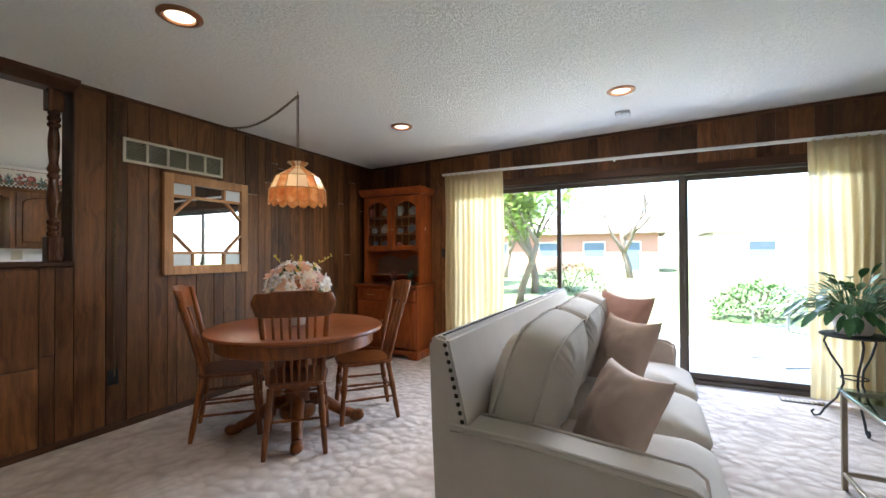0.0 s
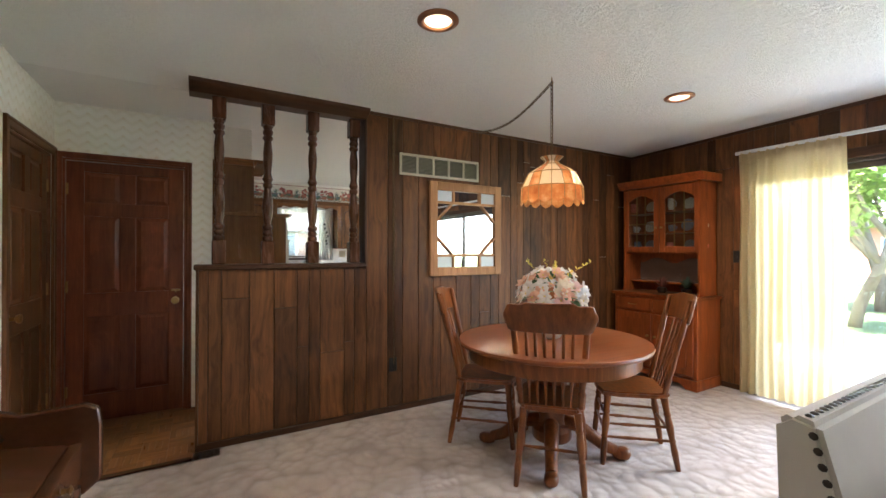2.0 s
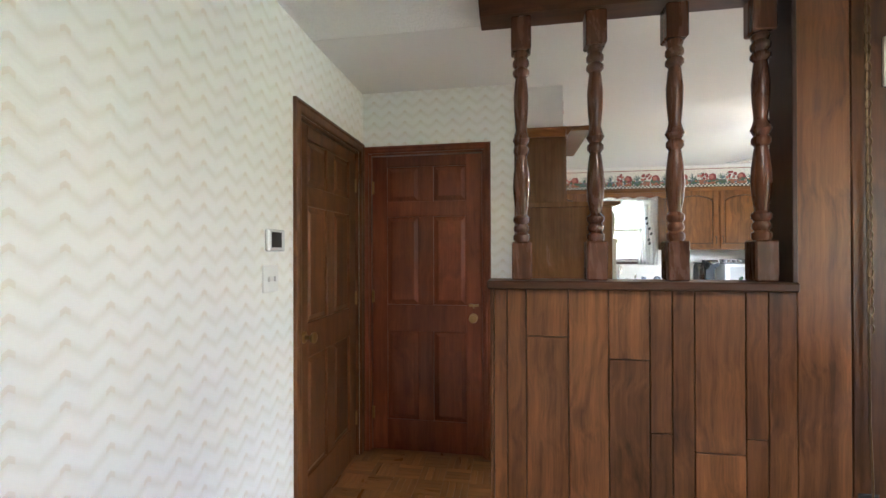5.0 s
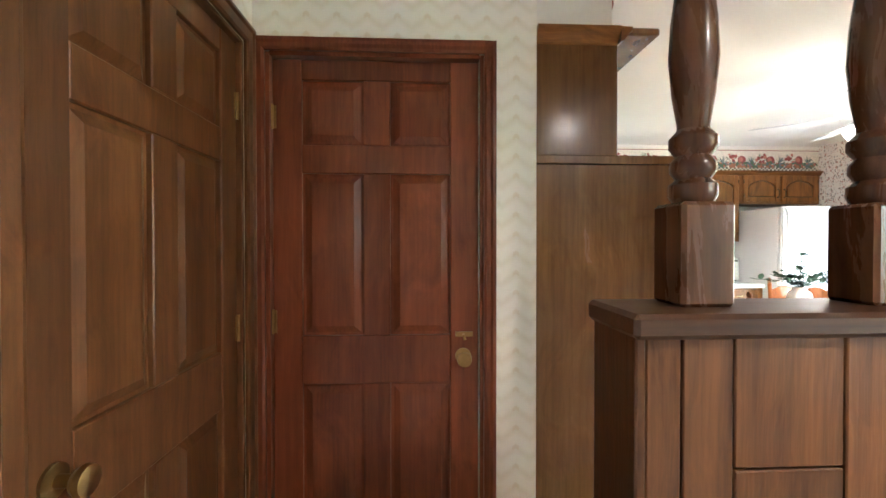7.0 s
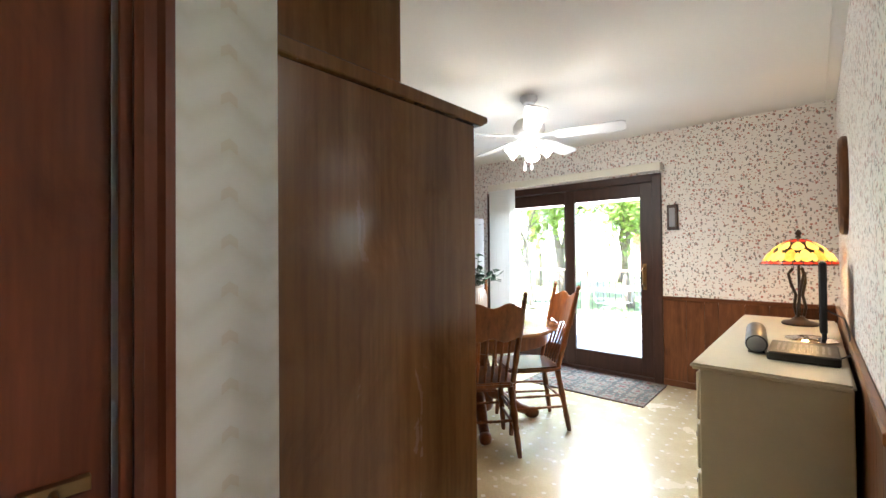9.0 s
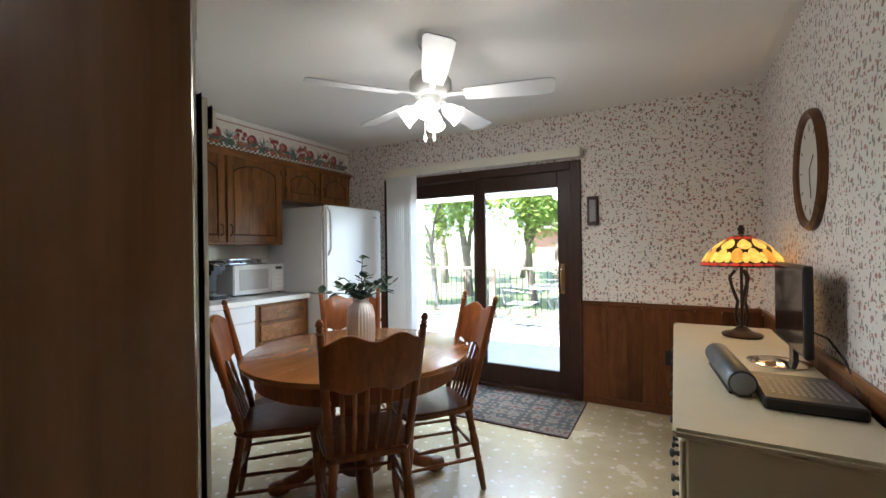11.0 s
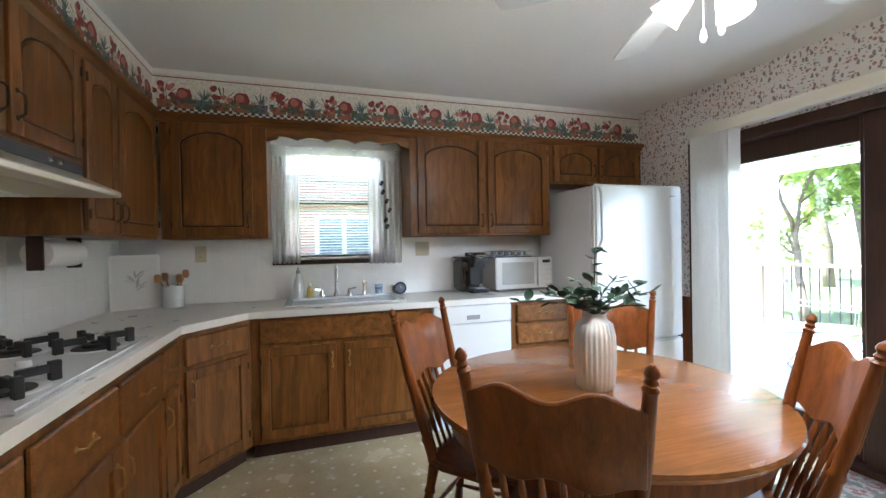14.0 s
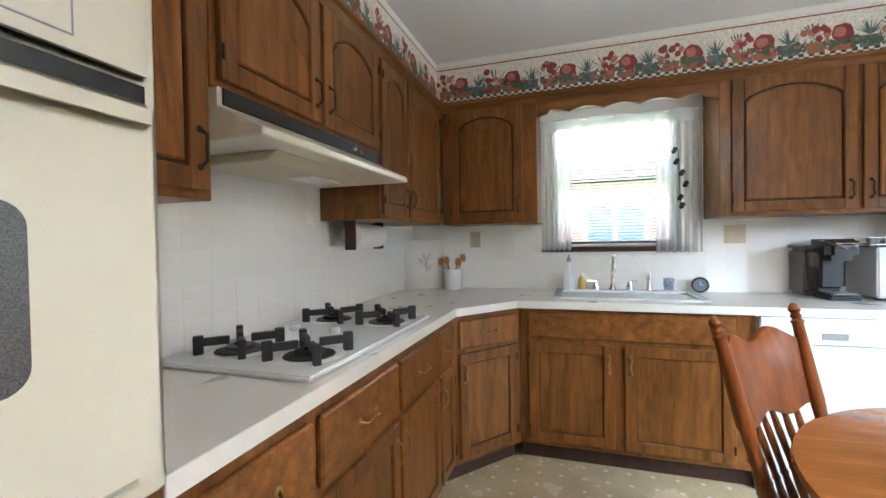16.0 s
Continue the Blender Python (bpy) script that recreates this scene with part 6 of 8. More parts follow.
# ---- base units ----
def base_unit(label, m, w, depth, fronts, kick=True):
    c = thing("base_cabinet", label, "cabinet", "kitchen base cabinets", m)
    part("body", bx(0, w, 0.0, depth, 0.10, 0.874), M_CAB, c, "", 0.003)
    if kick:
        part("toe_kick", bx(0, w, 0.06, 0.075, 0.0, 0.10), M_DKFRAME, c)
    for f in fronts:
        if f[0] == "d":
            cab_door(c, f[2] - f[1], f[4] - f[3], pose(f[1], -0.0195, f[3]), False, f[5], None, False)
        else:
            drawer_front(c, f[2] - f[1], f[4] - f[3], pose(f[1], -0.0205, f[3]), M_CABY, f[5])
    return c


BX, BY = -7.065, 1.838
base_unit("dark oak sink base cabinet with two panel doors", pose(BX, 2.135, 0, 0, 0, WEST), 1.135, 0.585, [("w", 0.05, 1.05, 0.71, 0.855, False), ("d", 0.05, 0.50, 0.13, 0.685, "r"), ("d", 0.55, 1.05, 0.13, 0.685, "l")])
base_unit("dark oak drawer unit beside the dishwasher", pose(BX, 3.875, 0, 0, 0, WEST), 0.565, 0.585, [("w", 0.045, 0.50, 0.72, 0.85, True), ("w", 0.045, 0.50, 0.56, 0.70, True), ("w", 0.045, 0.50, 0.36, 0.54, True), ("w", 0.045, 0.50, 0.13, 0.34, True)])
base_unit("dark oak base unit under the cooktop", pose(-5.140, BY, 0, 0, 0, SOUTH), 1.560, 0.58,
          [("w", 0.02, 0.375, 0.655, 0.835, True), ("w", 0.405, 0.865, 0.655, 0.835, True), ("w", 0.885, 1.315, 0.655, 0.835, True), ("w", 1.335, 1.545, 0.655, 0.835, True),
           ("d", 0.02, 0.375, 0.13, 0.63, "r"), ("d", 0.405, 0.865, 0.13, 0.63, "r"), ("d", 0.885, 1.315, 0.13, 0.63, "l"), ("d", 1.335, 1.545, 0.13, 0.63, "l")])
c0, c1 = Vector((-6.70, BY, 0)), Vector((BX, 2.135, 0))
dg = c1 - c0
ang = math.degrees(math.atan2(dg.y, dg.x))
cn = thing("base_cabinet", "dark oak angled corner cabinet with drawer and door", "cabinet", "kitchen base cabinets")
bm = bmesh.new()
out = [(-6.702, BY - 0.001), (BX + 0.001, 2.133), (XW + 0.003, 2.133), (XW + 0.003, YS + 0.003), (-6.702, YS + 0.003)]
a = [bm.verts.new((x, y, 0.10)) for x, y in out]
b = [bm.verts.new((x, y, 0.874)) for x, y in out]
bm.faces.new(a)
bm.faces.new(b)
for i in range(5):
    bm.faces.new((a[i], a[(i + 1) % 5], b[(i + 1) % 5], b[i]))
part("body", bm, M_CAB, cn)
cm = Matrix.Translation(c0) @ pose(0, 0, 0, 0, 0, ang)
L = dg.length
drawer_front(cn, L - 0.08, 0.145, cm @ pose(0.04, -0.0205, 0.70), M_CAB)
cab_door(cn, L - 0.08, 0.545, cm @ pose(0.04, -0.0195, 0.13), False, "l", None, False)
part("toe_kick", box(bmesh.new(), 0.0, L, 0.06, 0.075, 0, 0.099, cm), M_DKFRAME, cn)

# worktop in one sheet round the corner
ct = thing("worktop", "pale laminate kitchen worktop with white front edge", "worktop")
out = [(-5.140, 1.862), (-6.695, 1.862), (-7.042, 2.125), (-7.042, 4.440), (XW + 0.004, 4.440), (XW + 0.004, YS + 0.004), (-5.140, YS + 0.004)]
bm = bmesh.new()
a = [bm.verts.new((x, y, 0.875)) for x, y in out]
b = [bm.verts.new((x, y, 0.912)) for x, y in out]
bm.faces.new(a)
bm.faces.new(b)
for i in range(len(out)):
    bm.faces.new((a[i], a[(i + 1) % len(out)], b[(i + 1) % len(out)], b[i]))
part("top", bm, M_LAM, ct)
bm = bmesh.new()
for (xa, ya), (xb, yb) in zip(out[:3], out[1:4]):
    d = Vector((xb - xa, yb - ya, 0))
    box(bm, 0, d.length, -0.004, 0.0, 0.872, 0.9135, Matrix.Translation((xa, ya, 0)) @ pose(0, 0, 0, 0, 0, math.degrees(math.atan2(d.y, d.x))))
part("front_edge", bm, M_LAMEDGE, ct, "white front edge band", 0.0015)

# oven tower
ot = thing("oven_cabinet", "tall dark oak oven cabinet with a moulded ledge", "cabinet")
part("lower_body", bx(-5.135, -4.40, YS + 0.002, 1.868, 0.0, 1.645), M_OVENP, ot, "", 0.003)
bm = bmesh.new()
prism(bm, [(YS + 0.002, 1.646), (1.893, 1.646), (1.905, 1.655), (1.918, 1.660), (1.918, 1.678), (YS + 0.002, 1.678)], 0.751, Matrix(((0, 1, 0, -5.139), (1, 0, 0, 0), (0, 0, 1, 0), (0, 0, 0, 1))))
part("ledge", bm, M_OVENP, ot, "", 0.003)
part("upper_body", bx(-5.135, -4.40, YS + 0.002, 1.587, 1.679, 2.139), M_OVENP, ot, "", 0.003)
part("crown", bx(-5.135, -4.372, 1.5865, 1.74, 2.135, 2.165), M_OVENP, ot, "", 0.006)
cab_door(ot, 0.62, 0.60, pose(-4.44, 1.888, 0.15, 0, 0, SOUTH), False, "r", None, False)
ov = thing("wall_oven", "almond enamel built-in wall oven with dark window", "oven", "", pose(-4.415, 1.8685, 0, 0, 0, 180))
part("frame", bx(0, 0.718, -0.012, 0, 0.905, 1.62), M_ALMOND, ov, "", 0.010, False, 2)
part("control_panel", bx(0.02, 0.698, -0.026, -0.0122, 1.475, 1.605), M_ALMOND, ov, "", 0.008, False, 2)
od = part("oven_door", bx(0.015, 0.703, -0.032, -0.0123, 0.935, 1.445), M_ALMOND, ov, "", 0.012, False, 2)
M_MESH = plain("oven_window_screen", (0.10, 0.10, 0.105), 0.18, vary=0.6, scale=500.0, grain=700.0)
wo = []
for cx, cz, a0 in ((0.525, 1.275, 0), (0.165, 1.275, 90), (0.165, 1.13, 180), (0.525, 1.13, 270)):
    wo += [(cx + 0.028 * math.cos(radians(a0 + 15 * k)), cz + 0.028 * math.sin(radians(a0 + 15 * k))) for k in range(7)]
ow = part("oven_window", prism(bmesh.new(), wo, 0.0025, Matrix.Translation((0, -0.0345, 0))), M_MESH, od, "dark dotted oven window")
part("handle", bx(0.03, 0.688, -0.048, -0.033, 1.405, 1.44), M_ALMOND, od, "", 0.010, False, 2)
part("vent_gap", bx(0.02, 0.698, -0.0135, -0.0121, 1.448, 1.473), M_BLACK, ov)
tp = part("touch_panel", bx(0.10, 0.604, -0.0275, -0.0258, 1.500, 1.585), M_ALMOND, ov, "glossy inset panel with a thin dark outline", 0.001)
for a in ((0.100, 0.604, 1.498, 1.500), (0.604, 0.606, 1.498, 1.587), (0.100, 0.604, 1.585, 1.587)):
    part("outline", bx(a[0], a[1], -0.0272, -0.0258, a[2], a[3]), M_GREY, tp)
part("clock_display", bx(0.13, 0.24, -0.0285, -0.0274, 1.525, 1.565), M_BLACK, tp)
for k in range(6):
    for j in range(2 if k > 2 else 1):
        part("button", bx(0.28 + 0.045 * k, 0.304 + 0.045 * k, -0.0287, -0.0274, 1.528 + 0.028 * j, 1.542 + 0.028 * j), M_PRINT, tp, "", 0.001)
part("door_vent", bx(0.595, 0.66, -0.0335, -0.0318, 0.945, 0.951), M_PRINT, od)


# ---- hood, cooktop ----
def hood():
    x0, x1 = -6.405, -5.510
    h = thing("range_hood", "almond range hood with black control strip", "range hood")
    prof = [(YS + 0.004, 1.518), (YS + 0.004, 1.652), (1.602, 1.652), (1.602, 1.604), (1.735, 1.540), (1.735, 1.518)]
    part("canopy", prism(bmesh.new(), prof, x1 - x0, Matrix(((0, 1, 0, x0), (1, 0, 0, 0), (0, 0, 1, 0), (0, 0, 0, 1)))), M_ALMOND, h, "", 0.004)
    part("control_strip", bx(x0 + 0.01, x1 - 0.01, 1.6025, 1.609, 1.606, 1.650), M_BLACK, h, "black strip with knobs", 0.002)
    for x in (-6.22, -6.16):
        part("knob", lathe(bmesh.new(), [(0.010, 0), (0.008, 0.012), (0.003, 0.013)], Matrix.Translation((x, 1.609, 1.628)) @ pose(0, 0, 0, -90), 12), M_CHROME, h)
    bm = bmesh.new()
    prism(bm, [(1.30, 1.518), (1.66, 1.518), (1.62, 1.490), (1.34, 1.490)], 0.50, Matrix(((0, 1, 0, -6.15), (1, 0, 0, 0), (0, 0, 1, 0), (0, 0, 0, 1))))
    part("filter_box", bm, M_CREAMP, h, "grease filter housing", 0.004)
    part("underside_light", bx(-6.10, -5.92, 1.48, 1.58, 1.484, 1.4895), M_WPAINT, h)


hood()


def cooktop():
    c = thing("cooktop", "white four-burner gas cooktop with black grates", "cooktop")
    x0, x1, y0, y1 = -6.42, -5.545, 1.31, 1.828
    part("plate", bx(x0, x1, y0, y1, 0.9125, 0.928), M_WHITE, c, "", 0.006, False, 2)
    part("steel_edge", bx(x0 - 0.005, x1 + 0.005, y1 + 0.0002, y1 + 0.006, 0.9125, 0.922), M_CHROME, c)
    for bx_, by_ in ((-5.72, 1.45), (-5.72, 1.70), (-6.24, 1.45), (-6.24, 1.70)):
        b = part("burner", lathe(bmesh.new(), [(0.075, 0.9285), (0.073, 0.932), (0.05, 0.934), (0.045, 0.934), (0.042, 0.945), (0.018, 0.947), (0.016, 0.955), (0.002, 0.956)], Matrix.Translation((bx_, by_, 0)), 24), M_IRON, c, "", 0, True)
        part("drip_ring", lathe(bmesh.new(), [(0.105, 0.9283), (0.10, 0.931), (0.078, 0.930)], Matrix.Translation((bx_, by_, 0)), 28, False), M_WHITE, b, "", 0, True)
        for k in range(4):
            a = math.pi / 4 + k * math.pi / 2
            u = Vector((math.cos(a), math.sin(a), 0))
            o = Vector((bx_, by_, 0))
            bm = bmesh.new()
            q = Matrix.Translation(o) @ pose(0, 0, 0, 0, 0, math.degrees(a))
            box(bm, 0.03, 0.125, -0.009, 0.009, 0.952, 0.976, q)
            box(bm, 0.100, 0.128, -0.0105, 0.0105, 0.928, 0.984, q)
            part("grate", bm, M_IRON, b, "cast-iron grate arm", 0.002)
    for i in range(4):
        k = part("knob", lathe(bmesh.new(), [(0.021, 0.9285), (0.02, 0.944), (0.016, 0.948), (0.002, 0.949)], Matrix.Translation((-5.98 + (i % 2) * 0.06 - 0.03, 1.45 + 0.085 * i - 0.02, 0)), 16), M_WHITE, c, "", 0, True)


cooktop()

# ---- appliances ----
def fridge():
    x0, x1, y0, y1 = -7.63, -6.89, 4.455, 5.258
    f = thing("refrigerator", "white top-mount refrigerator with curved door handles", "refrigerator")
    part("body", bx(x0, x1, y0, y1, 0.03, 1.712), M_WHITE, f, "", 0.012, False, 2)
    for z0, z1 in ((0.08, 0.545), (0.557, 1.720)):
        d = part("door", bx(x1 + 0.003, x1 + 0.045, y0 - 0.004, y1 + 0.004, z0, z1), M_WHITE, f, "", 0.014, False, 3)
        hz = (z1 - 0.02, z1 - 0.46) if z0 > 0.5 else (z1 - 0.02, z1 - 0.35)
        part("handle", tube(bmesh.new(), [(x1 + 0.045, y0 + 0.03, hz[0]), (x1 + 0.075, y0 + 0.03, hz[0] - 0.05), (x1 + 0.075, y0 + 0.035, hz[1] + 0.06), (x1 + 0.045, y0 + 0.03, hz[1])], 0.012, 8), M_WHITE, d, "", 0, True)
    part("foot_grille", bx(x1 - 0.02, x1 + 0.02, y0 + 0.02, y1 - 0.02, 0.005, 0.075), M_GREY, f)
    part("emblem", bx(x1 + 0.0452, x1 + 0.0465, y1 - 0.12, y1 - 0.07, 1.635, 1.645), M_GREY, f)


fridge()
dw = thing("dishwasher", "white built-in dishwasher with recessed latch", "dishwasher")
part("body", bx(XW + 0.05, BX - 0.001, 3.275, 3.868, 0.10, 0.872), M_WHITE, dw)
part("control_panel", bx(BX, BX + 0.030, 3.278, 3.865, 0.745, 0.868), M_WHITE, dw, "", 0.006, False, 2)
part("door_panel", bx(BX, BX + 0.024, 3.278, 3.865, 0.16, 0.740), M_WHITE, dw, "", 0.006, False, 2)
part("latch", bx(BX + 0.030, BX + 0.034, 3.52, 3.62, 0.77, 0.80), M_GREY, dw, "", 0.002)
part("kick_plate", bx(BX - 0.04, BX - 0.03, 3.278, 3.865, 0.0, 0.155), M_WHITE, dw)

mw = thing("microwave", "white countertop microwave oven", "microwave")
part("case", bx(-7.63, -7.37, 3.905, 4.425, 0.925, 1.185), M_WHITE, mw, "", 0.008, False, 2)
part("door_window", bx(-7.3695, -7.366, 3.96, 4.25, 0.965, 1.145), plain("microwave_screen", (0.42, 0.42, 0.42), 0.3), mw)
part("handle", bx(-7.37, -7.345, 4.275, 4.292, 0.945, 1.165), M_WHITE, mw, "", 0.005)
part("display", bx(-7.3695, -7.3665, 4.33, 4.40, 1.135, 1.160), M_BLACK, mw)
for i in range(3):
    for j in range(4):
        part("button", bx(-7.3695, -7.367, 4.33 + 0.025 * i, 4.35 + 0.025 * i, 0.965 + 0.04 * j, 0.99 + 0.04 * j), M_WPAINT, mw)
for y in (3.93, 4.40):
    part("foot", bx(-7.42, -7.40, y - 0.01, y + 0.01, 0.9125, 0.925), M_BLACK, mw)
tr = thing("pod_rack", "low silver wire drawer of coffee pods on the microwave", "rack")
part("tray", bx(-7.60, -7.40, 3.89, 4.25, 1.186, 1.193), M_BLACK, tr, "", 0.002)
bm = bmesh.new()
for z in (1.20, 1.235):
    tube(bm, [(-7.40, 3.89, z), (-7.40, 4.25, z), (-7.60, 4.25, z), (-7.60, 3.89, z)], 0.003, 5, None, True)
part("wire_frame", bm, M_CHROME, tr)
for i in range(6):
    part("pod", lathe(bmesh.new(), [(0.018, 1.1935), (0.025, 1.232), (0.026, 1.236), (0.001, 1.237)], Matrix.Translation((-7.44, 3.92 + i * 0.058, 0)), 12), M_CHROME if i % 2 else M_GREY, tr, "", 0, True)


def coffee_maker():
    c = thing("coffee_maker", "black pod coffee maker with silver lid and water tank", "coffee maker", "", pose(-7.47, 3.755, 0.9125, 0, 0, 90) @ Matrix.Diagonal((0.84, 0.95, 0.95, 1)))
    part("base", bx(-0.075, 0.10, -0.14, 0.15, 0, 0.032), M_BLACK, c, "", 0.012, True, 3)
    part("column", bx(-0.07, 0.095, -0.005, 0.148, 0.033, 0.262), M_BLACK, c, "", 0.03, True, 3)
    part("brew_head", bx(-0.075, 0.10, -0.125, 0.15, 0.215, 0.335), M_BLACK, c, "", 0.034, True, 4)
    part("lid_handle", tube(bmesh.new(), [(-0.062, -0.03, 0.326), (-0.058, -0.105, 0.318), (-0.035, -0.134, 0.300), (0.012, -0.140, 0.292), (0.060, -0.134, 0.300), (0.083, -0.105, 0.318), (0.087, -0.03, 0.326)], 0.009, 8), M_CHROME, c, "silver lid handle", 0, True)
    f = part("face_plate", box(bmesh.new(), -0.042, 0.068, -0.004, 0.004, -0.026, 0.026, pose(0, -0.119, 0.322, -62)), M_CHROME, c, "", 0.003)
    part("display", box(bmesh.new(), -0.020, 0.046, -0.0055, -0.0042, -0.016, 0.016, pose(0, -0.119, 0.322, -62)), M_BLACK, f)
    t = part("water_tank", bx(-0.162, -0.077, -0.06, 0.145, 0.012, 0.285), glass("smoky_plastic", (0.50, 0.52, 0.53), 0.05, 0.85), c, "clear smoky water tank", 0.02, True, 3)
    part("tank_lid", bx(-0.163, -0.076, -0.062, 0.147, 0.286, 0.302), M_BLACK, t, "", 0.006)
    part("drip_tray", bx(-0.05, 0.075, -0.135, -0.01, 0.0325, 0.040), M_GREY, c, "", 0.003)


coffee_maker()

# ---- sink and what stands by it ----
def sink():
    s = thing("kitchen_sink", "white drop-in kitchen sink with raised rim", "sink")
    x0, x1, y0, y1 = -7.58, -7.13, 2.32, 3.11
    bm = bmesh.new()
    for a in ((x0, x1, y0, y0 + 0.04), (x0, x1, y1 - 0.04, y1), (x0, x0 + 0.09, y0 + 0.04, y1 - 0.04), (x1 - 0.035, x1, y0 + 0.04, y1 - 0.04)):
        box(bm, *a, 0.9125, 0.928)
    part("rim", bm, M_WHITE, s, "", 0.005)
    part("basin", bx(x0 + 0.085, x1 - 0.03, y0 + 0.035, y1 - 0.035, 0.9122, 0.9135), M_WHITE, s)
    f = thing("faucet", "chrome gooseneck kitchen faucet with lever handles", "faucet", "", pose(-7.535, 2.665, 0.928))
    part("spout", tube(bmesh.new(), [(0, 0, 0), (0, 0, 0.16)] + [(0.065 - 0.065 * math.cos(t), 0, 0.16 + 0.065 * math.sin(t)) for t in (math.pi * i / 10 for i in range(1, 11))] + [(0.13, 0, 0.12)], 0.011, 10), M_CHROME, f, "", 0, True)
    part("base", lathe(bmesh.new(), [(0.026, 0), (0.024, 0.012), (0.014, 0.03), (0.013, 0.05)], None, 18), M_CHROME, f, "", 0, True)
    for y, nm in ((-0.10, "handle"), (0.10, "handle")):
        bm = lathe(bmesh.new(), [(0.024, 0), (0.022, 0.02), (0.014, 0.045), (0.012, 0.055), (0.003, 0.06)], Matrix.Translation((0, y, 0)), 16)
        tube(bm, [(0, y, 0.05), (0.01, y + math.copysign(0.05, y), 0.06)], 0.006, 6)
        part(nm, bm, M_CHROME, f, "lever handle", 0, True)
    part("side_spray", lathe(bmesh.new(), [(0.018, 0), (0.014, 0.02), (0.012, 0.05), (0.017, 0.09), (0.015, 0.11), (0.003, 0.112)], Matrix.Translation((0, 0.21, 0)), 14), M_CHROME, f, "", 0, True)


sink()
b = thing("soap_bottle", "white soap bottle with a dark pump", "bottle", "", pose(-7.53, 2.40, 0.9282))
part("bottle", lathe(bmesh.new(), [(0.036, 0), (0.038, 0.01), (0.034, 0.10), (0.016, 0.16), (0.014, 0.18), (0.002, 0.181)], None, 18), M_WHITE, b, "", 0, True)
part("pump", lathe(bmesh.new(), [(0.015, 0.1812), (0.013, 0.205), (0.006, 0.21), (0.006, 0.225), (0.001, 0.226)], None, 12), M_GREY, b, "", 0, True)
b = thing("soap_bottle", "small yellow dish soap bottle", "bottle", "", pose(-7.545, 2.48, 0.9282))
part("bottle", lathe(bmesh.new(), [(0.026, 0), (0.027, 0.01), (0.022, 0.06), (0.010, 0.085), (0.002, 0.086)], None, 16), plain("yellow_soap", (0.55, 0.40, 0.12), 0.25), b, "", 0, True)
part("cap", lathe(bmesh.new(), [(0.010, 0.0862), (0.008, 0.105), (0.001, 0.106)], None, 12), M_WHITE, b, "", 0, True)
b = thing("glass_tumbler", "small patterned drinking glass by the sink", "glass", "", pose(-7.56, 2.99, 0.9282))
part("bowl", lathe(bmesh.new(), [(0.026, 0), (0.032, 0.075), (0.030, 0.075), (0.024, 0.006)], None, 18), glass("tumbler", (0.8, 0.85, 0.9), 0.05, 0.75), b, "", 0, True)
part("stripe", lathe(bmesh.new(), [(0.0295, 0.035), (0.0315, 0.055)], None, 18, False), plain("blue_stripe", (0.2, 0.25, 0.4), 0.4), b)
b = thing("desk_clock", "small round black clock on the counter", "clock", "", pose(-7.60, 3.17, 0.9125, 0, 0, 80))
part("case", lathe(bmesh.new(), [(0.046, 0), (0.048, 0.006), (0.048, 0.022), (0.042, 0.026), (0.038, 0.024)], Matrix.Translation((0, 0, 0.049)) @ pose(0, 0, 0, 90), 28), M_BLACK, b, "", 0, True)
part("dial", lathe(bmesh.new(), [(0.037, 0.0242), (0.001, 0.0243)], Matrix.Translation((0, 0, 0.049)) @ pose(0, 0, 0, 90), 24, False), plain("grey_dial", (0.15, 0.18, 0.22), 0.3), b)
bm = bx(-0.0015, 0.0015, -0.0262, -0.0255, 0.049, 0.075)
box(bm, 0, 0.018, -0.0262, -0.0255, 0.0475, 0.0505)
part("clock_hand", bm, M_WHITE, b)
b = thing("utensil_crock", "white crock with wooden spoons", "crock", "", pose(-7.55, 1.60, 0.9125))
part("crock", lathe(bmesh.new(), [(0.062, 0), (0.066, 0.008), (0.066, 0.145), (0.060, 0.145), (0.058, 0.02)], None, 28), M_WHITE, b, "", 0, True)
for dx, dy, ln in ((0.02, -0.10, 0.22), (0.0, 0.09, 0.25), (0.05, 0.06, 0.22), (-0.02, -0.06, 0.23)):
    bm = tube(bmesh.new(), [(0, 0, 0.03), (dx * 0.7, dy * 0.7, ln * 0.78)], 0.006, 6)
    cushion(bm, 0.045, 0.014, 0.07, Matrix.Translation((dx * 0.85, dy * 0.85, ln * 0.9)) @ pose(0, 0, 0, 0, 0, 80), 0.9, 10)
    part("wooden_spoon", bm, M_PINE, b, "", 0, "all")
b = thing("framed_print", "white framed botanical print leaning on the tiles", "picture", "", pose(-7.52, 1.40, 0.9125, -9, 0, 119))
part("frame", bx(-0.14, 0.14, -0.008, 0.008, 0, 0.36), M_WPAINT, b, "", 0.003)
part("print", bx(-0.12, 0.12, -0.0095, -0.0082, 0.02, 0.34), plain("print_paper", (0.72, 0.70, 0.67), 0.6, vary=0.03), b)
bm = bmesh.new()
rr = random.Random(4)
for i in range(14):
    a = rr.uniform(0.2, 2.9)
    leaf(bm, (0.0, -0.0102, 0.12 + 0.008 * i), (0.07 * math.cos(a), -0.0102, 0.12 + 0.008 * i + 0.06 * math.sin(a)), 0.012, 0, Vector((0, 0, 1)).cross(Vector((0, 1, 0))), 3)
part("printed_sprig", bm, plain("sprig_grey", (0.42, 0.42, 0.40), 0.7), b)
b = thing("paper_towel", "paper towel roll on a dark under-cabinet holder", "paper towel", "", pose(-6.63, 1.40, 1.29))
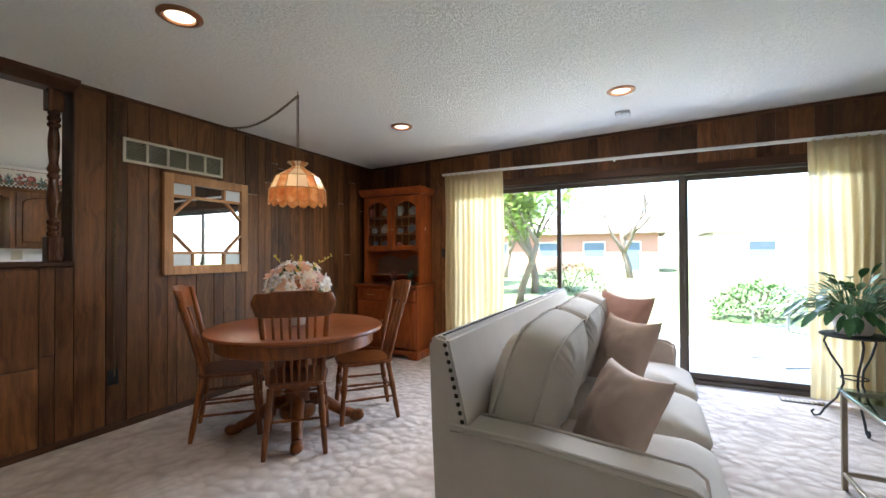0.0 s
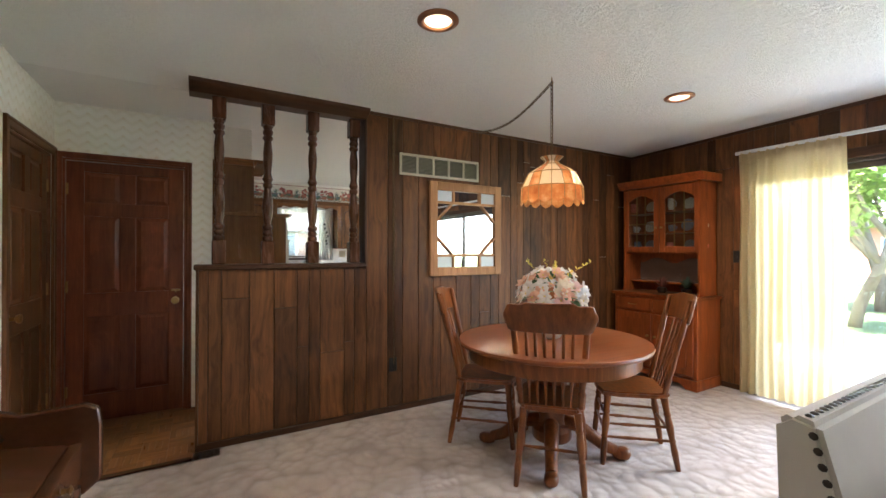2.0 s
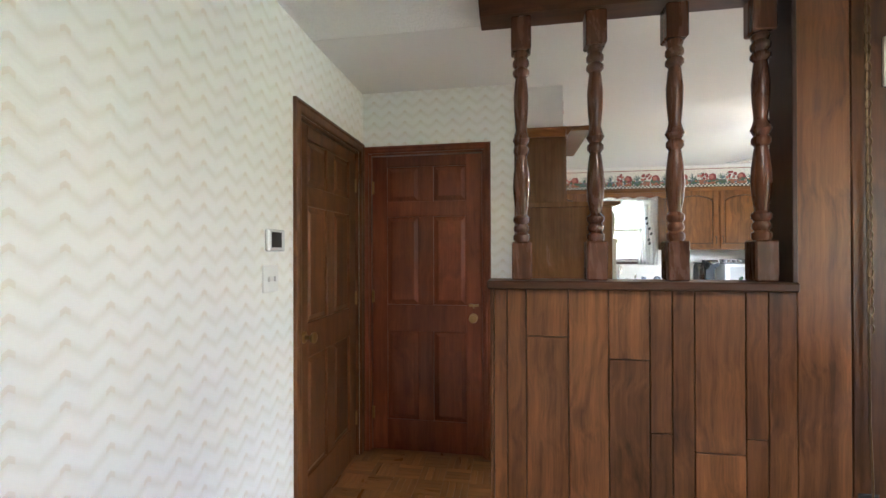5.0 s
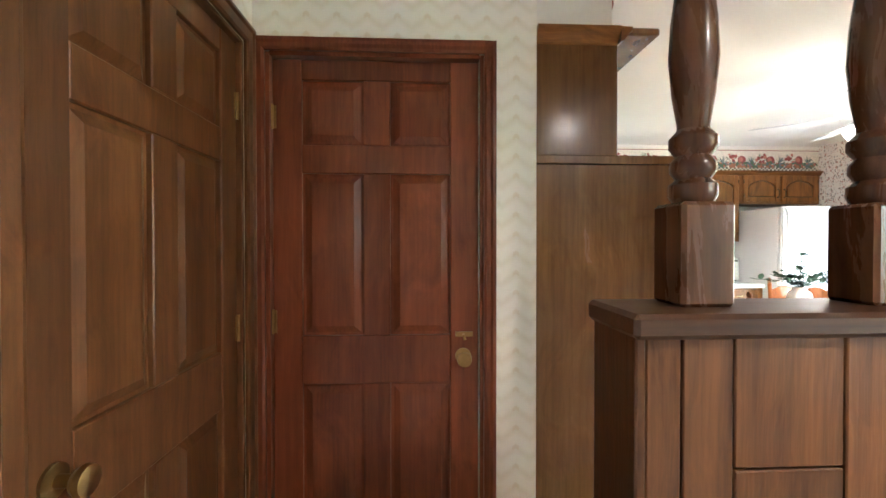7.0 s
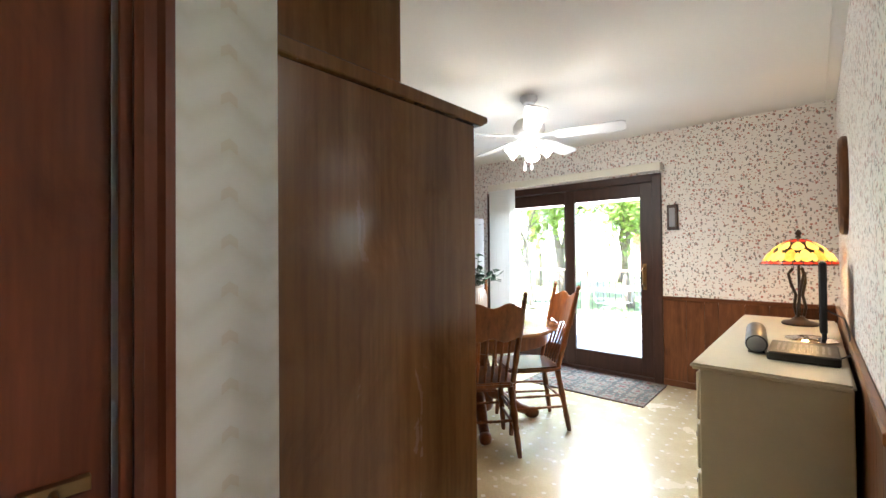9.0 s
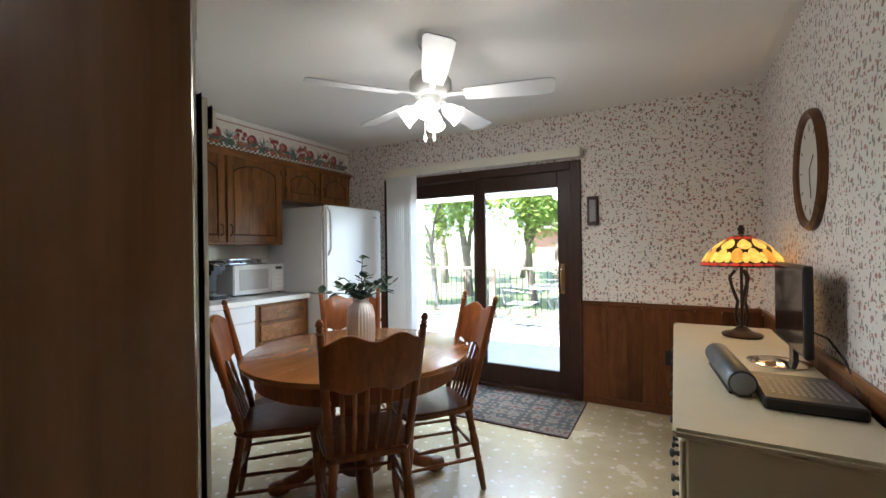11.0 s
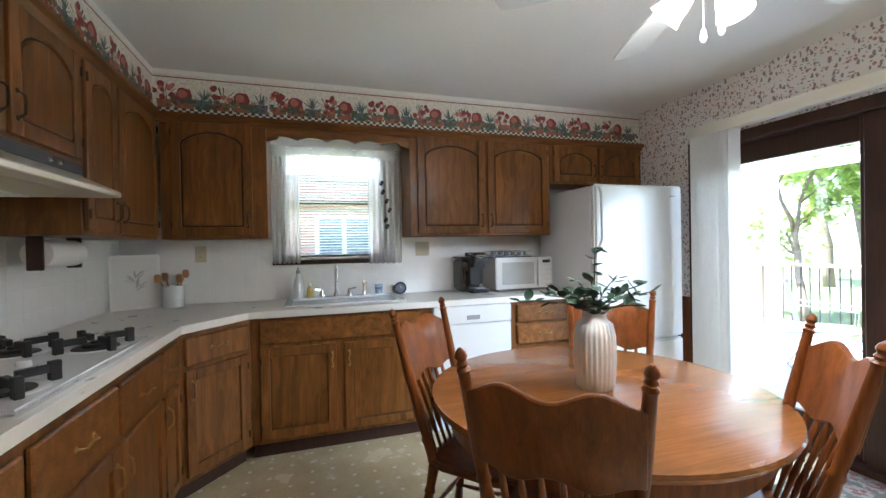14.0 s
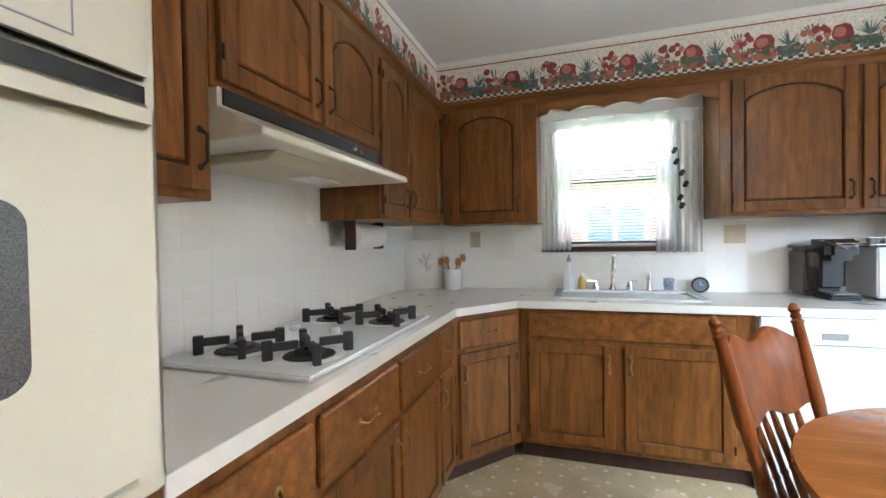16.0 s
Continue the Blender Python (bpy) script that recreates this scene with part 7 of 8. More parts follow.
part("roll", lathe(bmesh.new(), [(0.02, -0.14), (0.058, -0.14), (0.06, -0.13), (0.06, 0.13), (0.058, 0.14), (0.02, 0.14)], pose(0, 0, 0, 0, 90), 24), M_WPAINT, b, "", 0, True)
for x in (-0.155, 0.145):
    part("bracket", bx(x, x + 0.012, -0.03, 0.03, -0.07, 0.075), M_DKFRAME, b, "", 0.004)
outlet("wall_outlet", "almond outlet on the tiled sink wall", M_CREAMP, pose(XW + 0.011, 1.75, 1.265, 0, 0, 90))
outlet("light_switch", "almond double plate on the tiled sink wall", M_CREAMP, pose(XW + 0.011, 3.37, 1.27, 0, 0, 90), 2, 2)


# ---- window dressing ----
def blinds():
    w = thing("window_blind", "white horizontal slat blind lowered over the sink window", "blind", "", pose(XW - 0.035, 0, 0))
    part("headrail", bx(-0.02, 0.02, WY0 + 0.015, WY1 - 0.015, WZ1 - 0.04, WZ1 - 0.004), M_WPAINT, w, "", 0.003)
    me = mesh_of("slat", box(bmesh.new(), -0.011, 0.011, WY0 + 0.02, WY1 - 0.02, -0.0007, 0.0007, pose(0, 0, 0, 0, -22, 0)), M_VBLIND)
    z = WZ1 - 0.055
    while z > WZ0 + 0.03:
        s = new("slat", me)
        s.parent, s.location = w, (0, 0, z)
        z -= 0.0215
    part("bottom_rail", bx(-0.012, 0.012, WY0 + 0.02, WY1 - 0.02, WZ0 + 0.004, WZ0 + 0.022), M_WPAINT, w, "", 0.003)


blinds()


def lace(y0, y1, z0, z1, x, label):
    c = thing("lace_curtain", label, "curtain", "lace curtains of the sink window")
    bm = bmesh.new()
    n = 34
    rows = []
    for j in range(9):
        z = z1 + (z0 - z1) * j / 8
        rows.append([bm.verts.new((x + 0.013 * math.sin(i * 1.1) * (0.5 + j / 10), y0 + (y1 - y0) * i / n, z - (0.012 * abs(math.sin(i * 0.55)) if j == 8 else 0))) for i in range(n + 1)])
    for a, b in zip(rows, rows[1:]):
        for i in range(n):
            bm.faces.new((a[i], a[i + 1], b[i + 1], b[i]))
    part("lace", bm, M_SHEER, c, "", 0, "all")
    return c


lace(2.225, 2.42, 1.19, 2.04, XW + 0.05, "white lace curtain at the side of the sink window")
lace(2.93, 3.19, 1.17, 2.04, XW + 0.05, "white lace curtain with dark bead charms")
lace(2.22, 3.19, 1.98, 2.055, XW + 0.065, "white lace heading across the sink window")
rd = thing("curtain_rod", "thin white curtain rod at the sink window", "curtain rod")
part("rail", tube(bmesh.new(), [(XW + 0.003, 2.215, 2.045), (XW + 0.055, 2.22, 2.045), (XW + 0.055, 3.195, 2.045), (XW + 0.003, 3.20, 2.045)], 0.005, 6), M_WPAINT, rd)
part("end_bracket", bx(XW + 0.001, XW + 0.006, 2.20, 2.23, 2.03, 2.06), M_WPAINT, rd)
ch = thing("window_charm", "string of small dark iron charms hanging on the lace", "ornament")
part("string", tube(bmesh.new(), [(XW + 0.09, 3.05, 1.80), (XW + 0.09, 3.06, 1.45)], 0.002, 4), M_IRON, ch)
for z, y in ((1.79, 3.03), (1.72, 3.04), (1.65, 3.07), (1.58, 3.09), (1.50, 3.06), (1.45, 3.07)):
    part("charm", cushion(bmesh.new(), 0.012, 0.045, 0.035, pose(XW + 0.095, y, z, 20 * y), 0.7, 8), M_IRON, ch, "", 0, "all")
vb = thing("vertical_blind", "stacked white vertical blinds with cream valance", "blind")
part("valance", bx(-6.76, -4.762, YK - 0.11, YK - 0.095, 2.055, 2.135), M_ALMOND, vb, "", 0.004)
part("valance_end", bx(-4.777, -4.7625, YK - 0.0945, YK - 0.003, 2.055, 2.135), M_ALMOND, vb, "", 0.003)
part("headrail", bx(-6.74, -4.80, YK - 0.085, YK - 0.04, 2.06, 2.10), M_WPAINT, vb)
for i in range(13):
    x = -6.72 + 0.0245 * i
    part("vane", box(bmesh.new(), -0.042, 0.042, -0.001, 0.001, 0.03, 2.06, pose(x, YK - 0.075, 0, 0, 0, 66 + (i * 37 % 9))), M_VBLIND, vb)


# ---- breakfast table ----
pedestal_table(pose(-5.65, 3.50, 0), 0.615, M_OAKTOP, M_OAK, "round honey-oak pedestal kitchen table with claw feet")
for x, y, rz in ((-5.365, 3.19, 49), (-5.885, 3.16, -45), (-5.305, 3.70, 139), (-5.94, 3.81, -131)):
    oak_chair(pose(x, y, 0, 0, 0, rz), M_OAK, M_OAK, "oak pressed-back chair with turned finials", "chairs round the kitchen table", True)
v = thing("ribbed_vase", "white ribbed ceramic vase with eucalyptus sprigs", "vase", "", pose(-5.63, 3.495, 0.7505))
bm = bmesh.new()
prof = ((0.058, 0), (0.065, 0.006), (0.071, 0.04), (0.075, 0.12), (0.073, 0.20), (0.064, 0.240), (0.045, 0.258), (0.042, 0.272), (0.045, 0.280), (0.040, 0.280), (0.038, 0.26))
rings = []
for rad, z in prof:
    amp = 0.05 if 0.005 < z < 0.25 else 0.0
    rings.append([bm.verts.new((rad * (1 + amp * (abs(math.sin(t * 13)) - 0.5)) * math.cos(t), rad * (1 + amp * (abs(math.sin(t * 13)) - 0.5)) * math.sin(t), z)) for t in (math.tau * i / 104 for i in range(104))])
for a, b in zip(rings, rings[1:]):
    for i in range(104):
        bm.faces.new((a[i], a[(i + 1) % 104], b[(i + 1) % 104], b[i]))
bm.faces.new(rings[0][::-1])
part("vase", bm, plain("matte_ceramic", (0.74, 0.72, 0.69), 0.5, vary=0.03), v, "", 0, "all")
r = random.Random(21)
bl, bs = bmesh.new(), bmesh.new()
for i in range(12):
    a = i * 2.4 + r.uniform(-0.4, 0.4)
    lean = r.uniform(0.10, 0.30) if i else 0.02
    hh = r.uniform(0.10, 0.20) if i else 0.26
    pts = [Vector((0, 0, 0.27)) + Vector((math.cos(a) * lean * t ** 1.3, math.sin(a) * lean * t ** 1.3, hh * t - 0.05 * lean / 0.2 * t * t)) for t in (0, 0.25, 0.5, 0.75, 1.0)]
    tube(bs, pts, 0.0025, 5)
    for k in range(10):
        t = 0.2 + 0.8 * k / 9
        j = min(3, int(t * 4))
        p = pts[j].lerp(pts[j + 1], t * 4 - j)
        d = Vector((r.uniform(-1, 1), r.uniform(-1, 1), r.uniform(-0.3, 0.9))).normalized()
        leaf(bl, p, p + d * r.uniform(0.036, 0.058), r.uniform(0.032, 0.046), 0.006, None, 5)
part("eucalyptus_leaves", bl, M_EUCA, v, "", 0, "all")
part("stems", bs, M_EUCA, v)


# ---- ceiling fan ----
M_BLADE = plain("fan_blade_white", (0.55, 0.55, 0.54), 0.45, vary=0.03)


def fan():
    f = thing("ceiling_fan", "white five-blade ceiling fan with four tulip lights", "ceiling fan", "", pose(-5.26, 3.665, -0.06))
    zc = KC + 0.06
    part("canopy", lathe(bmesh.new(), [(0.065, zc), (0.065, zc - 0.02), (0.045, zc - 0.05), (0.02, zc - 0.055)], None, 28), M_WHITE, f, "", 0, True)
    part("downrod", lathe(bmesh.new(), [(0.013, zc - 0.05), (0.013, zc - 0.12)], None, 12), M_WHITE, f, "", 0, True)
    part("motor_housing", lathe(bmesh.new(), [(0.03, 2.335), (0.09, 2.325), (0.115, 2.29), (0.118, 2.25), (0.10, 2.215), (0.085, 2.205), (0.06, 2.20)], None, 36), M_WHITE, f, "", 0, True)
    bm = bmesh.new()
    for k in range(20):
        a = math.tau * k / 20
        box(bm, 0.085, 0.108, -0.005, 0.005, -0.002, 0.002, pose(0, 0, 2.212, 0, 0, math.degrees(a)) @ pose(0, 0, 0.0, 0, -28, 0))
    part("vent_slots", bm, M_BLACK, f)
    for k in range(5):
        q = pose(0, 0, 2.20, 0, 0, 88 + 72 * k)
        out = [(0.19, -0.052), (0.30, -0.062), (0.59, -0.072), (0.650, -0.068), (0.666, -0.050), (0.666, 0.050), (0.650, 0.068), (0.59, 0.072), (0.30, 0.062), (0.19, 0.052)]
        bm = bmesh.new()
        m2 = q @ pose(0, 0, 0, -12, 0, 0)
        prism(bm, out, 0.006, m2 @ Matrix(((1, 0, 0, 0), (0, 0, 1, 0), (0, 1, 0, 0), (0, 0, 0, 1))))
        b = part("blade", bm, M_BLADE, f, "", 0.002)
        bm = box(bmesh.new(), 0.07, 0.24, -0.016, 0.016, 0.0065, 0.014, m2)
        lathe(bm, [(0.04, 0.0066), (0.038, 0.015), (0.004, 0.016)], m2 @ Matrix.Translation((0.225, 0, 0)), 16)
        part("blade_iron", bm, M_WHITE, b, "", 0.002)
    part("light_kit", lathe(bmesh.new(), [(0.055, 2.20), (0.06, 2.17), (0.05, 2.14), (0.025, 2.12), (0.02, 2.10), (0.003, 2.095)], None, 24), M_WHITE, f, "", 0, True)
    tulip = glow("lit_tulip_glass", (1.0, 0.93, 0.80), 0.45)
    for k in range(4):
        q = pose(0, 0, 2.15, 0, 0, 20 + 90 * k) @ pose(0.06, 0, 0, 0, 125, 0)
        part("arm", tube(bmesh.new(), [q @ Vector((0, 0, -0.02)), q @ Vector((0, 0, 0.02))], 0.012, 8), M_WHITE, f)
        part("tulip_shade", lathe(bmesh.new(), [(0.018, 0.015), (0.032, 0.03), (0.042, 0.06), (0.046, 0.09), (0.056, 0.115), (0.053, 0.115), (0.042, 0.09)], q, 20, False), tulip, f, "lit frosted tulip shade", 0, True)
        p = q @ Vector((0, 0, 0.14))
        point_lamp("fan_light", (p.x - 5.26, p.y + 3.665, p.z - 0.11), 0.45, (1.0, 0.92, 0.80), 0.045)
        spot_lamp("fan_downlight", (p.x - 5.26, p.y + 3.665, p.z - 0.11), 1.5, (1.0, 0.92, 0.80), 0.045, 170)
    for x, y in ((0.03, -0.02), (-0.02, -0.03)):
        bm = tube(bmesh.new(), [(x, y, 2.12), (x, y, 1.99)], 0.0018, 5)
        lathe(bm, [(0.003, 1.995), (0.008, 1.985), (0.009, 1.96), (0.004, 1.95)], Matrix.Translation((x, y, 0)), 10)
        part("pull_chain", bm, M_WHITE, f)


fan()


# ---- dresser and what stands on it ----
def dresser():
    x0, x1, y0, y1 = -4.09, -3.575, 3.05, 4.94
    d = thing("dresser", "cream painted dresser with dark knobs", "dresser")
    part("body", bx(x0 + 0.02, x1, y0 + 0.02, y1 - 0.02, 0.03, 0.752), M_CREAMP, d, "", 0.004)
    part("top", bx(x0 - 0.015, x1 + 0.005, y0, y1, 0.753, 0.78), M_CREAMP, d, "", 0.010, False, 2)
    w = (y1 - y0 - 0.10) / 3
    for k in range(3):
        for z0, z1 in ((0.08, 0.28), (0.30, 0.50), (0.52, 0.735)):
            a = y0 + 0.04 + k * (w + 0.01)
            dr = part("drawer", bx(x0 + 0.003, x0 + 0.019, a, a + w, z0, z1), M_CREAMP, d, "", 0.005)
            for s in (0.25, 0.75):
                part("knob", lathe(bmesh.new(), [(0.009, 0), (0.007, 0.012), (0.016, 0.02), (0.013, 0.028), (0.003, 0.03)], Matrix.Translation((x0 + 0.003, a + w * s, (z0 + z1) / 2)) @ pose(0, 0, 0, 0, -90), 14), M_BLACK, dr, "", 0, True)


dresser()


def tiffany():
    l = thing("stained_glass_lamp", "bronze table lamp with amber stained glass shade", "table lamp", "", pose(-3.76, 4.60, 0.78))
    part("base", lathe(bmesh.new(), [(0.095, 0), (0.10, 0.012), (0.09, 0.022), (0.05, 0.032), (0.03, 0.05), (0.022, 0.06)], None, 24), M_BRONZE, l, "", 0, True)
    for k in range(3):
        a = math.tau * k / 3
        pts = [(0.02, 0.05), (0.035, 0.12), (0.02, 0.20), (0.045, 0.28), (0.055, 0.34), (0.03, 0.38)]
        part("stem", tube(bmesh.new(), [(r * math.cos(a + z * 3), r * math.sin(a + z * 3), z) for r, z in pts], 0.009, 8), M_BRONZE, l, "", 0, True)
    part("rod", lathe(bmesh.new(), [(0.008, 0.04), (0.008, 0.58), (0.018, 0.585), (0.012, 0.60), (0.02, 0.615), (0.008, 0.635), (0.002, 0.64)], None, 12), M_BRONZE, l, "", 0, True)
    mats = []
    for nm, c, e in (("amber", (0.95, 0.36, 0.04), 0.13), ("honey", (1.0, 0.52, 0.08), 0.17), ("ruby", (0.60, 0.05, 0.02), 0.09)):
        m, nt, b = node_mat("lit_glass_" + nm)
        f = noise_tex(nt, coords(nt), 30.0, 3.0)
        col = ramp(nt, f, ((0.3, [x * 0.6 for x in c]), (0.7, c)))
        nt.links.new(col, b.inputs["Base Color"])
        nt.links.new(col, b.inputs["Emission Color"])
        b.inputs["Emission Strength"].default_value = e
        b.inputs["Roughness"].default_value = 0.2
        mats.append(m)
    rows = ((0.04, 0.575), (0.075, 0.555), (0.125, 0.52), (0.165, 0.475), (0.195, 0.425), (0.20, 0.405))
    lead = lathe(bmesh.new(), list(rows), None, 36, False)

    def on_shade(u, a, lift=0.0015):
        """The point at share u down the shade's profile, at angle a."""
        k = min(4, int(u * 5))
        f = u * 5 - k
        rad = rows[k][0] + (rows[k + 1][0] - rows[k][0]) * f + lift
        return Vector((rad * math.cos(a), rad * math.sin(a), rows[k][1] + (rows[k + 1][1] - rows[k][1]) * f + lift))
    for u0, u1, n, turn, k in ((0.02, 0.22, 10, 0.0, 2), (0.20, 0.50, 10, 0.5, 1), (0.46, 0.80, 14, 0.0, 0), (0.56, 0.80, 14, 0.5, 1), (0.82, 0.98, 24, 0.0, 2)):
        for i in range(n):
            a0 = math.tau * (i + turn) / n
            half = math.pi / n * (0.92 if n != 14 else 0.88 if k == 0 else 0.42)
            bm = bmesh.new()
            rim = []
            for q in range(12):
                t = math.tau * q / 12
                v, h = 0.5 - 0.5 * math.cos(t), math.sin(t)
                wide = (0.75 + 0.35 * v) if n < 20 else 1.25
                rim.append(bm.verts.new(on_shade(u0 + (u1 - u0) * v, a0 + half * max(-1, min(1, h * wide)), 0.002 if k == 0 else 0.003)))
            mid = bm.verts.new(on_shade((u0 + u1) / 2, a0, 0.004))
            for q in range(12):
                bm.faces.new((rim[q], rim[(q + 1) % 12], mid))
            part("glass_piece", bm, mats[(i % 2 if k == 0 and i % 4 else k)], l)
    for r1, z1 in (rows[0], rows[-1]):
        tube(lead, [(r1 * math.cos(t), r1 * math.sin(t), z1) for t in (math.tau * q / 36 for q in range(36))], 0.003, 4, None, True)
    part("lead_came", lead, M_BRONZE, l, "dark lead strips")
    point_lamp("stained_lamp_light", (-3.76, 4.60, 1.22), 0.65, (1.0, 0.55, 0.18), 0.03)


tiffany()
mo = thing("monitor", "black flat computer monitor on a stand", "monitor")
part("screen", bx(-3.665, -3.635, 3.74, 4.27, 0.86, 1.22), M_BLACK, mo, "", 0.006)
part("display", bx(-3.6665, -3.6652, 3.755, 4.255, 0.875, 1.205), plain("dark_screen", (0.01, 0.01, 0.012), 0.12, vary=0.05, relief=0.0), mo)
part("neck", bx(-3.655, -3.635, 3.97, 4.04, 0.79, 0.90), M_BLACK, mo, "", 0.003)
part("foot", lathe(bmesh.new(), [(0.11, 0.7802), (0.115, 0.788), (0.06, 0.80), (0.002, 0.802)], Matrix.Translation((-3.70, 4.0, 0)), 28), M_CHROME, mo, "", 0, True)
sb = thing("speaker_bar", "black cylindrical speaker bar on the dresser", "speaker", "", pose(-3.915, 3.66, 0.828, 90, 0, 5))
part("case", lathe(bmesh.new(), [(0.030, -0.235), (0.043, -0.23), (0.046, -0.215), (0.046, 0.215), (0.043, 0.23), (0.030, 0.235)], None, 24), M_BLACK, sb, "", 0, True)
part("end_cap", lathe(bmesh.new(), [(0.038, 0.2355), (0.026, 0.242), (0.002, 0.243)], None, 20), M_GREY, sb, "", 0, True)
part("foot", bx(-0.034, 0.034, -0.0475, -0.038, -0.20, 0.20), M_BLACK, sb)
kb = thing("cable_box", "flat black box with perforated lid beside the speaker", "electronics")
part("case", bx(-3.85, -3.60, 3.34, 3.66, 0.7802, 0.82), M_BLACK, kb, "", 0.006)
bm = bmesh.new()
for i in range(10):
    for j in range(8):
        box(bm, -3.82 + 0.02 * i, -3.81 + 0.02 * i, 3.40 + 0.025 * j, 3.415 + 0.025 * j, 0.8202, 0.8212)
part("perforations", bm, M_GREY, kb)
cd = thing("power_cord", "thin black cord drooping behind the monitor", "cable")
part("cord", tube(bmesh.new(), [(-3.63, 4.0, 0.95), (-3.57, 3.85, 0.93), (-3.56, 3.7, 0.88), (-3.565, 3.55, 0.80), (-3.60, 3.5, 0.79)], 0.004, 6), M_BLACK, cd, "", 0, True)


def oval_clock():
    c = thing("wall_clock", "oval wooden wall clock with pale dial", "clock", "", pose(XKE, 4.15, 1.64, 0, 0, -90))
    a, b = 0.215, 0.275
    bm = bmesh.new()
    n = 48
    prof = ((1.0, 0.0), (1.0, 0.020), (0.95, 0.034), (0.87, 0.026), (0.84, 0.012))
    rings = [[bm.verts.new((a * k * math.cos(t), -d, b * k * math.sin(t))) for t in (math.tau * i / n for i in range(n))] for k, d in prof]
    for r0, r1 in zip(rings, rings[1:]):
        for i in range(n):
            bm.faces.new((r0[i], r0[(i + 1) % n], r1[(i + 1) % n], r1[i]))
    part("frame", bm, M_DOOR2, c, "", 0, True)
    bm = bmesh.new()
    bm.faces.new([bm.verts.new((a * 0.85 * math.cos(t), -0.0125, b * 0.85 * math.sin(t))) for t in (math.tau * i / n for i in range(n))])
    part("dial", bm, plain("clock_dial", (0.62, 0.60, 0.54), 0.35, vary=0.04), c)
    for i in range(12):
        t = math.tau * i / 12
        part("hour_mark", box(bmesh.new(), -0.003, 0.003, -0.0145, -0.0132, -0.014, 0.014, Matrix.Translation((0.145 * math.sin(t), 0, 0.19 * math.cos(t))) @ pose(0, 0, 0, 0, math.degrees(t), 0)), M_BLACK, c)
    for ln, an in ((0.09, 50), (0.13, 170)):
        part("clock_hand", box(bmesh.new(), -0.004, 0.004, -0.0165, -0.0150 - 0.0001 * ln, 0, ln, pose(0, 0, 0, 0, an, 0)), M_BLACK, c)


oval_clock()
ic = thing("wall_chime", "narrow dark wooden wall box beside the patio door", "wall box", "", pose(-4.685, YK, 1.605))
part("case", bx(-0.045, 0.045, -0.03, 0, -0.12, 0.12), M_DKFRAME, ic, "", 0.005)
part("inset", bx(-0.025, 0.025, -0.032, -0.0302, -0.09, 0.09), M_GREY, ic, "", 0.001)
outlet("wall_outlet", "black outlet on the brown wainscot", M_BLACK, pose(-4.13, YK - 0.016, 0.44, 0, 0, 0))


# ---- rug ----
def rug():
    m, nt, b = node_mat("floral_rug")
    v = coords(nt)
    base = ramp(nt, noise_tex(nt, v, 4.0, 2.0), ((0.3, (0.055, 0.060, 0.048)), (0.7, (0.085, 0.092, 0.074))))
    col = base
    for sc, thr, tint, off in ((6.5, 0.42, (0.19, 0.165, 0.12), 0.0), (6.5, 0.24, (0.15, 0.05, 0.04), 0.0), (6.5, 0.10, (0.24, 0.20, 0.13), 0.0), (17, 0.30, (0.21, 0.19, 0.15), 4.0), (23, 0.24, (0.16, 0.06, 0.045), 9.0)):
        sh = nt.nodes.new("ShaderNodeVectorMath")
        nt.links.new(v, sh.inputs[0])
        sh.inputs[1].default_value = (off, off, 0)
        vo = nd(nt, "ShaderNodeTexVoronoi", Scale=sc, Randomness=0.35)
        nt.links.new(sh.outputs[0], vo.inputs["Vector"])
        d = maths(nt, "MULTIPLY_ADD", noise_tex(nt, v, 45.0, 2.0), 0.35, vo.outputs["Distance"])
        col = mixc(nt, maths(nt, "LESS_THAN", d, thr + 0.15), col, tint)
    col = mixc(nt, 0.4, col, ramp(nt, noise_tex(nt, v, 350.0, 2.0), ((0.3, (0.6, 0.6, 0.6)), (0.7, (1.1, 1.1, 1.1)))), "MULTIPLY")
    nt.links.new(col, b.inputs["Base Color"])
    b.inputs["Roughness"].default_value = 1.0
    bump(nt, b, noise_tex(nt, v, 350.0, 2.0), 0.4, 0.004)
    r = thing("door_rug", "blue-grey floral door rug with red and cream flowers", "rug")
    part("rug_body", bx(-5.86, -4.745, 4.56, 5.29, -0.0015, 0.009), m, r, "", 0.003)
    part("binding", tube(bmesh.new(), [(-5.86, 4.56, 0.004), (-4.745, 4.56, 0.004), (-4.745, 5.29, 0.004), (-5.86, 5.29, 0.004)], 0.007, 6, None, True), plain("rug_binding", (0.10, 0.06, 0.045), 0.95), r)


rug()


# ---- fruit and flower border on the soffit ----
BOR = [plain("border_" + n, c, 0.6, vary=0.25, scale=60.0) for n, c in (("paper", (0.72, 0.68, 0.60)), ("red", (0.24, 0.04, 0.035)), ("green", (0.07, 0.12, 0.07)), ("blue", (0.12, 0.16, 0.20)), ("terracotta", (0.33, 0.13, 0.07)), ("check", (0.05, 0.06, 0.05)), ("rose", (0.45, 0.16, 0.12)))]


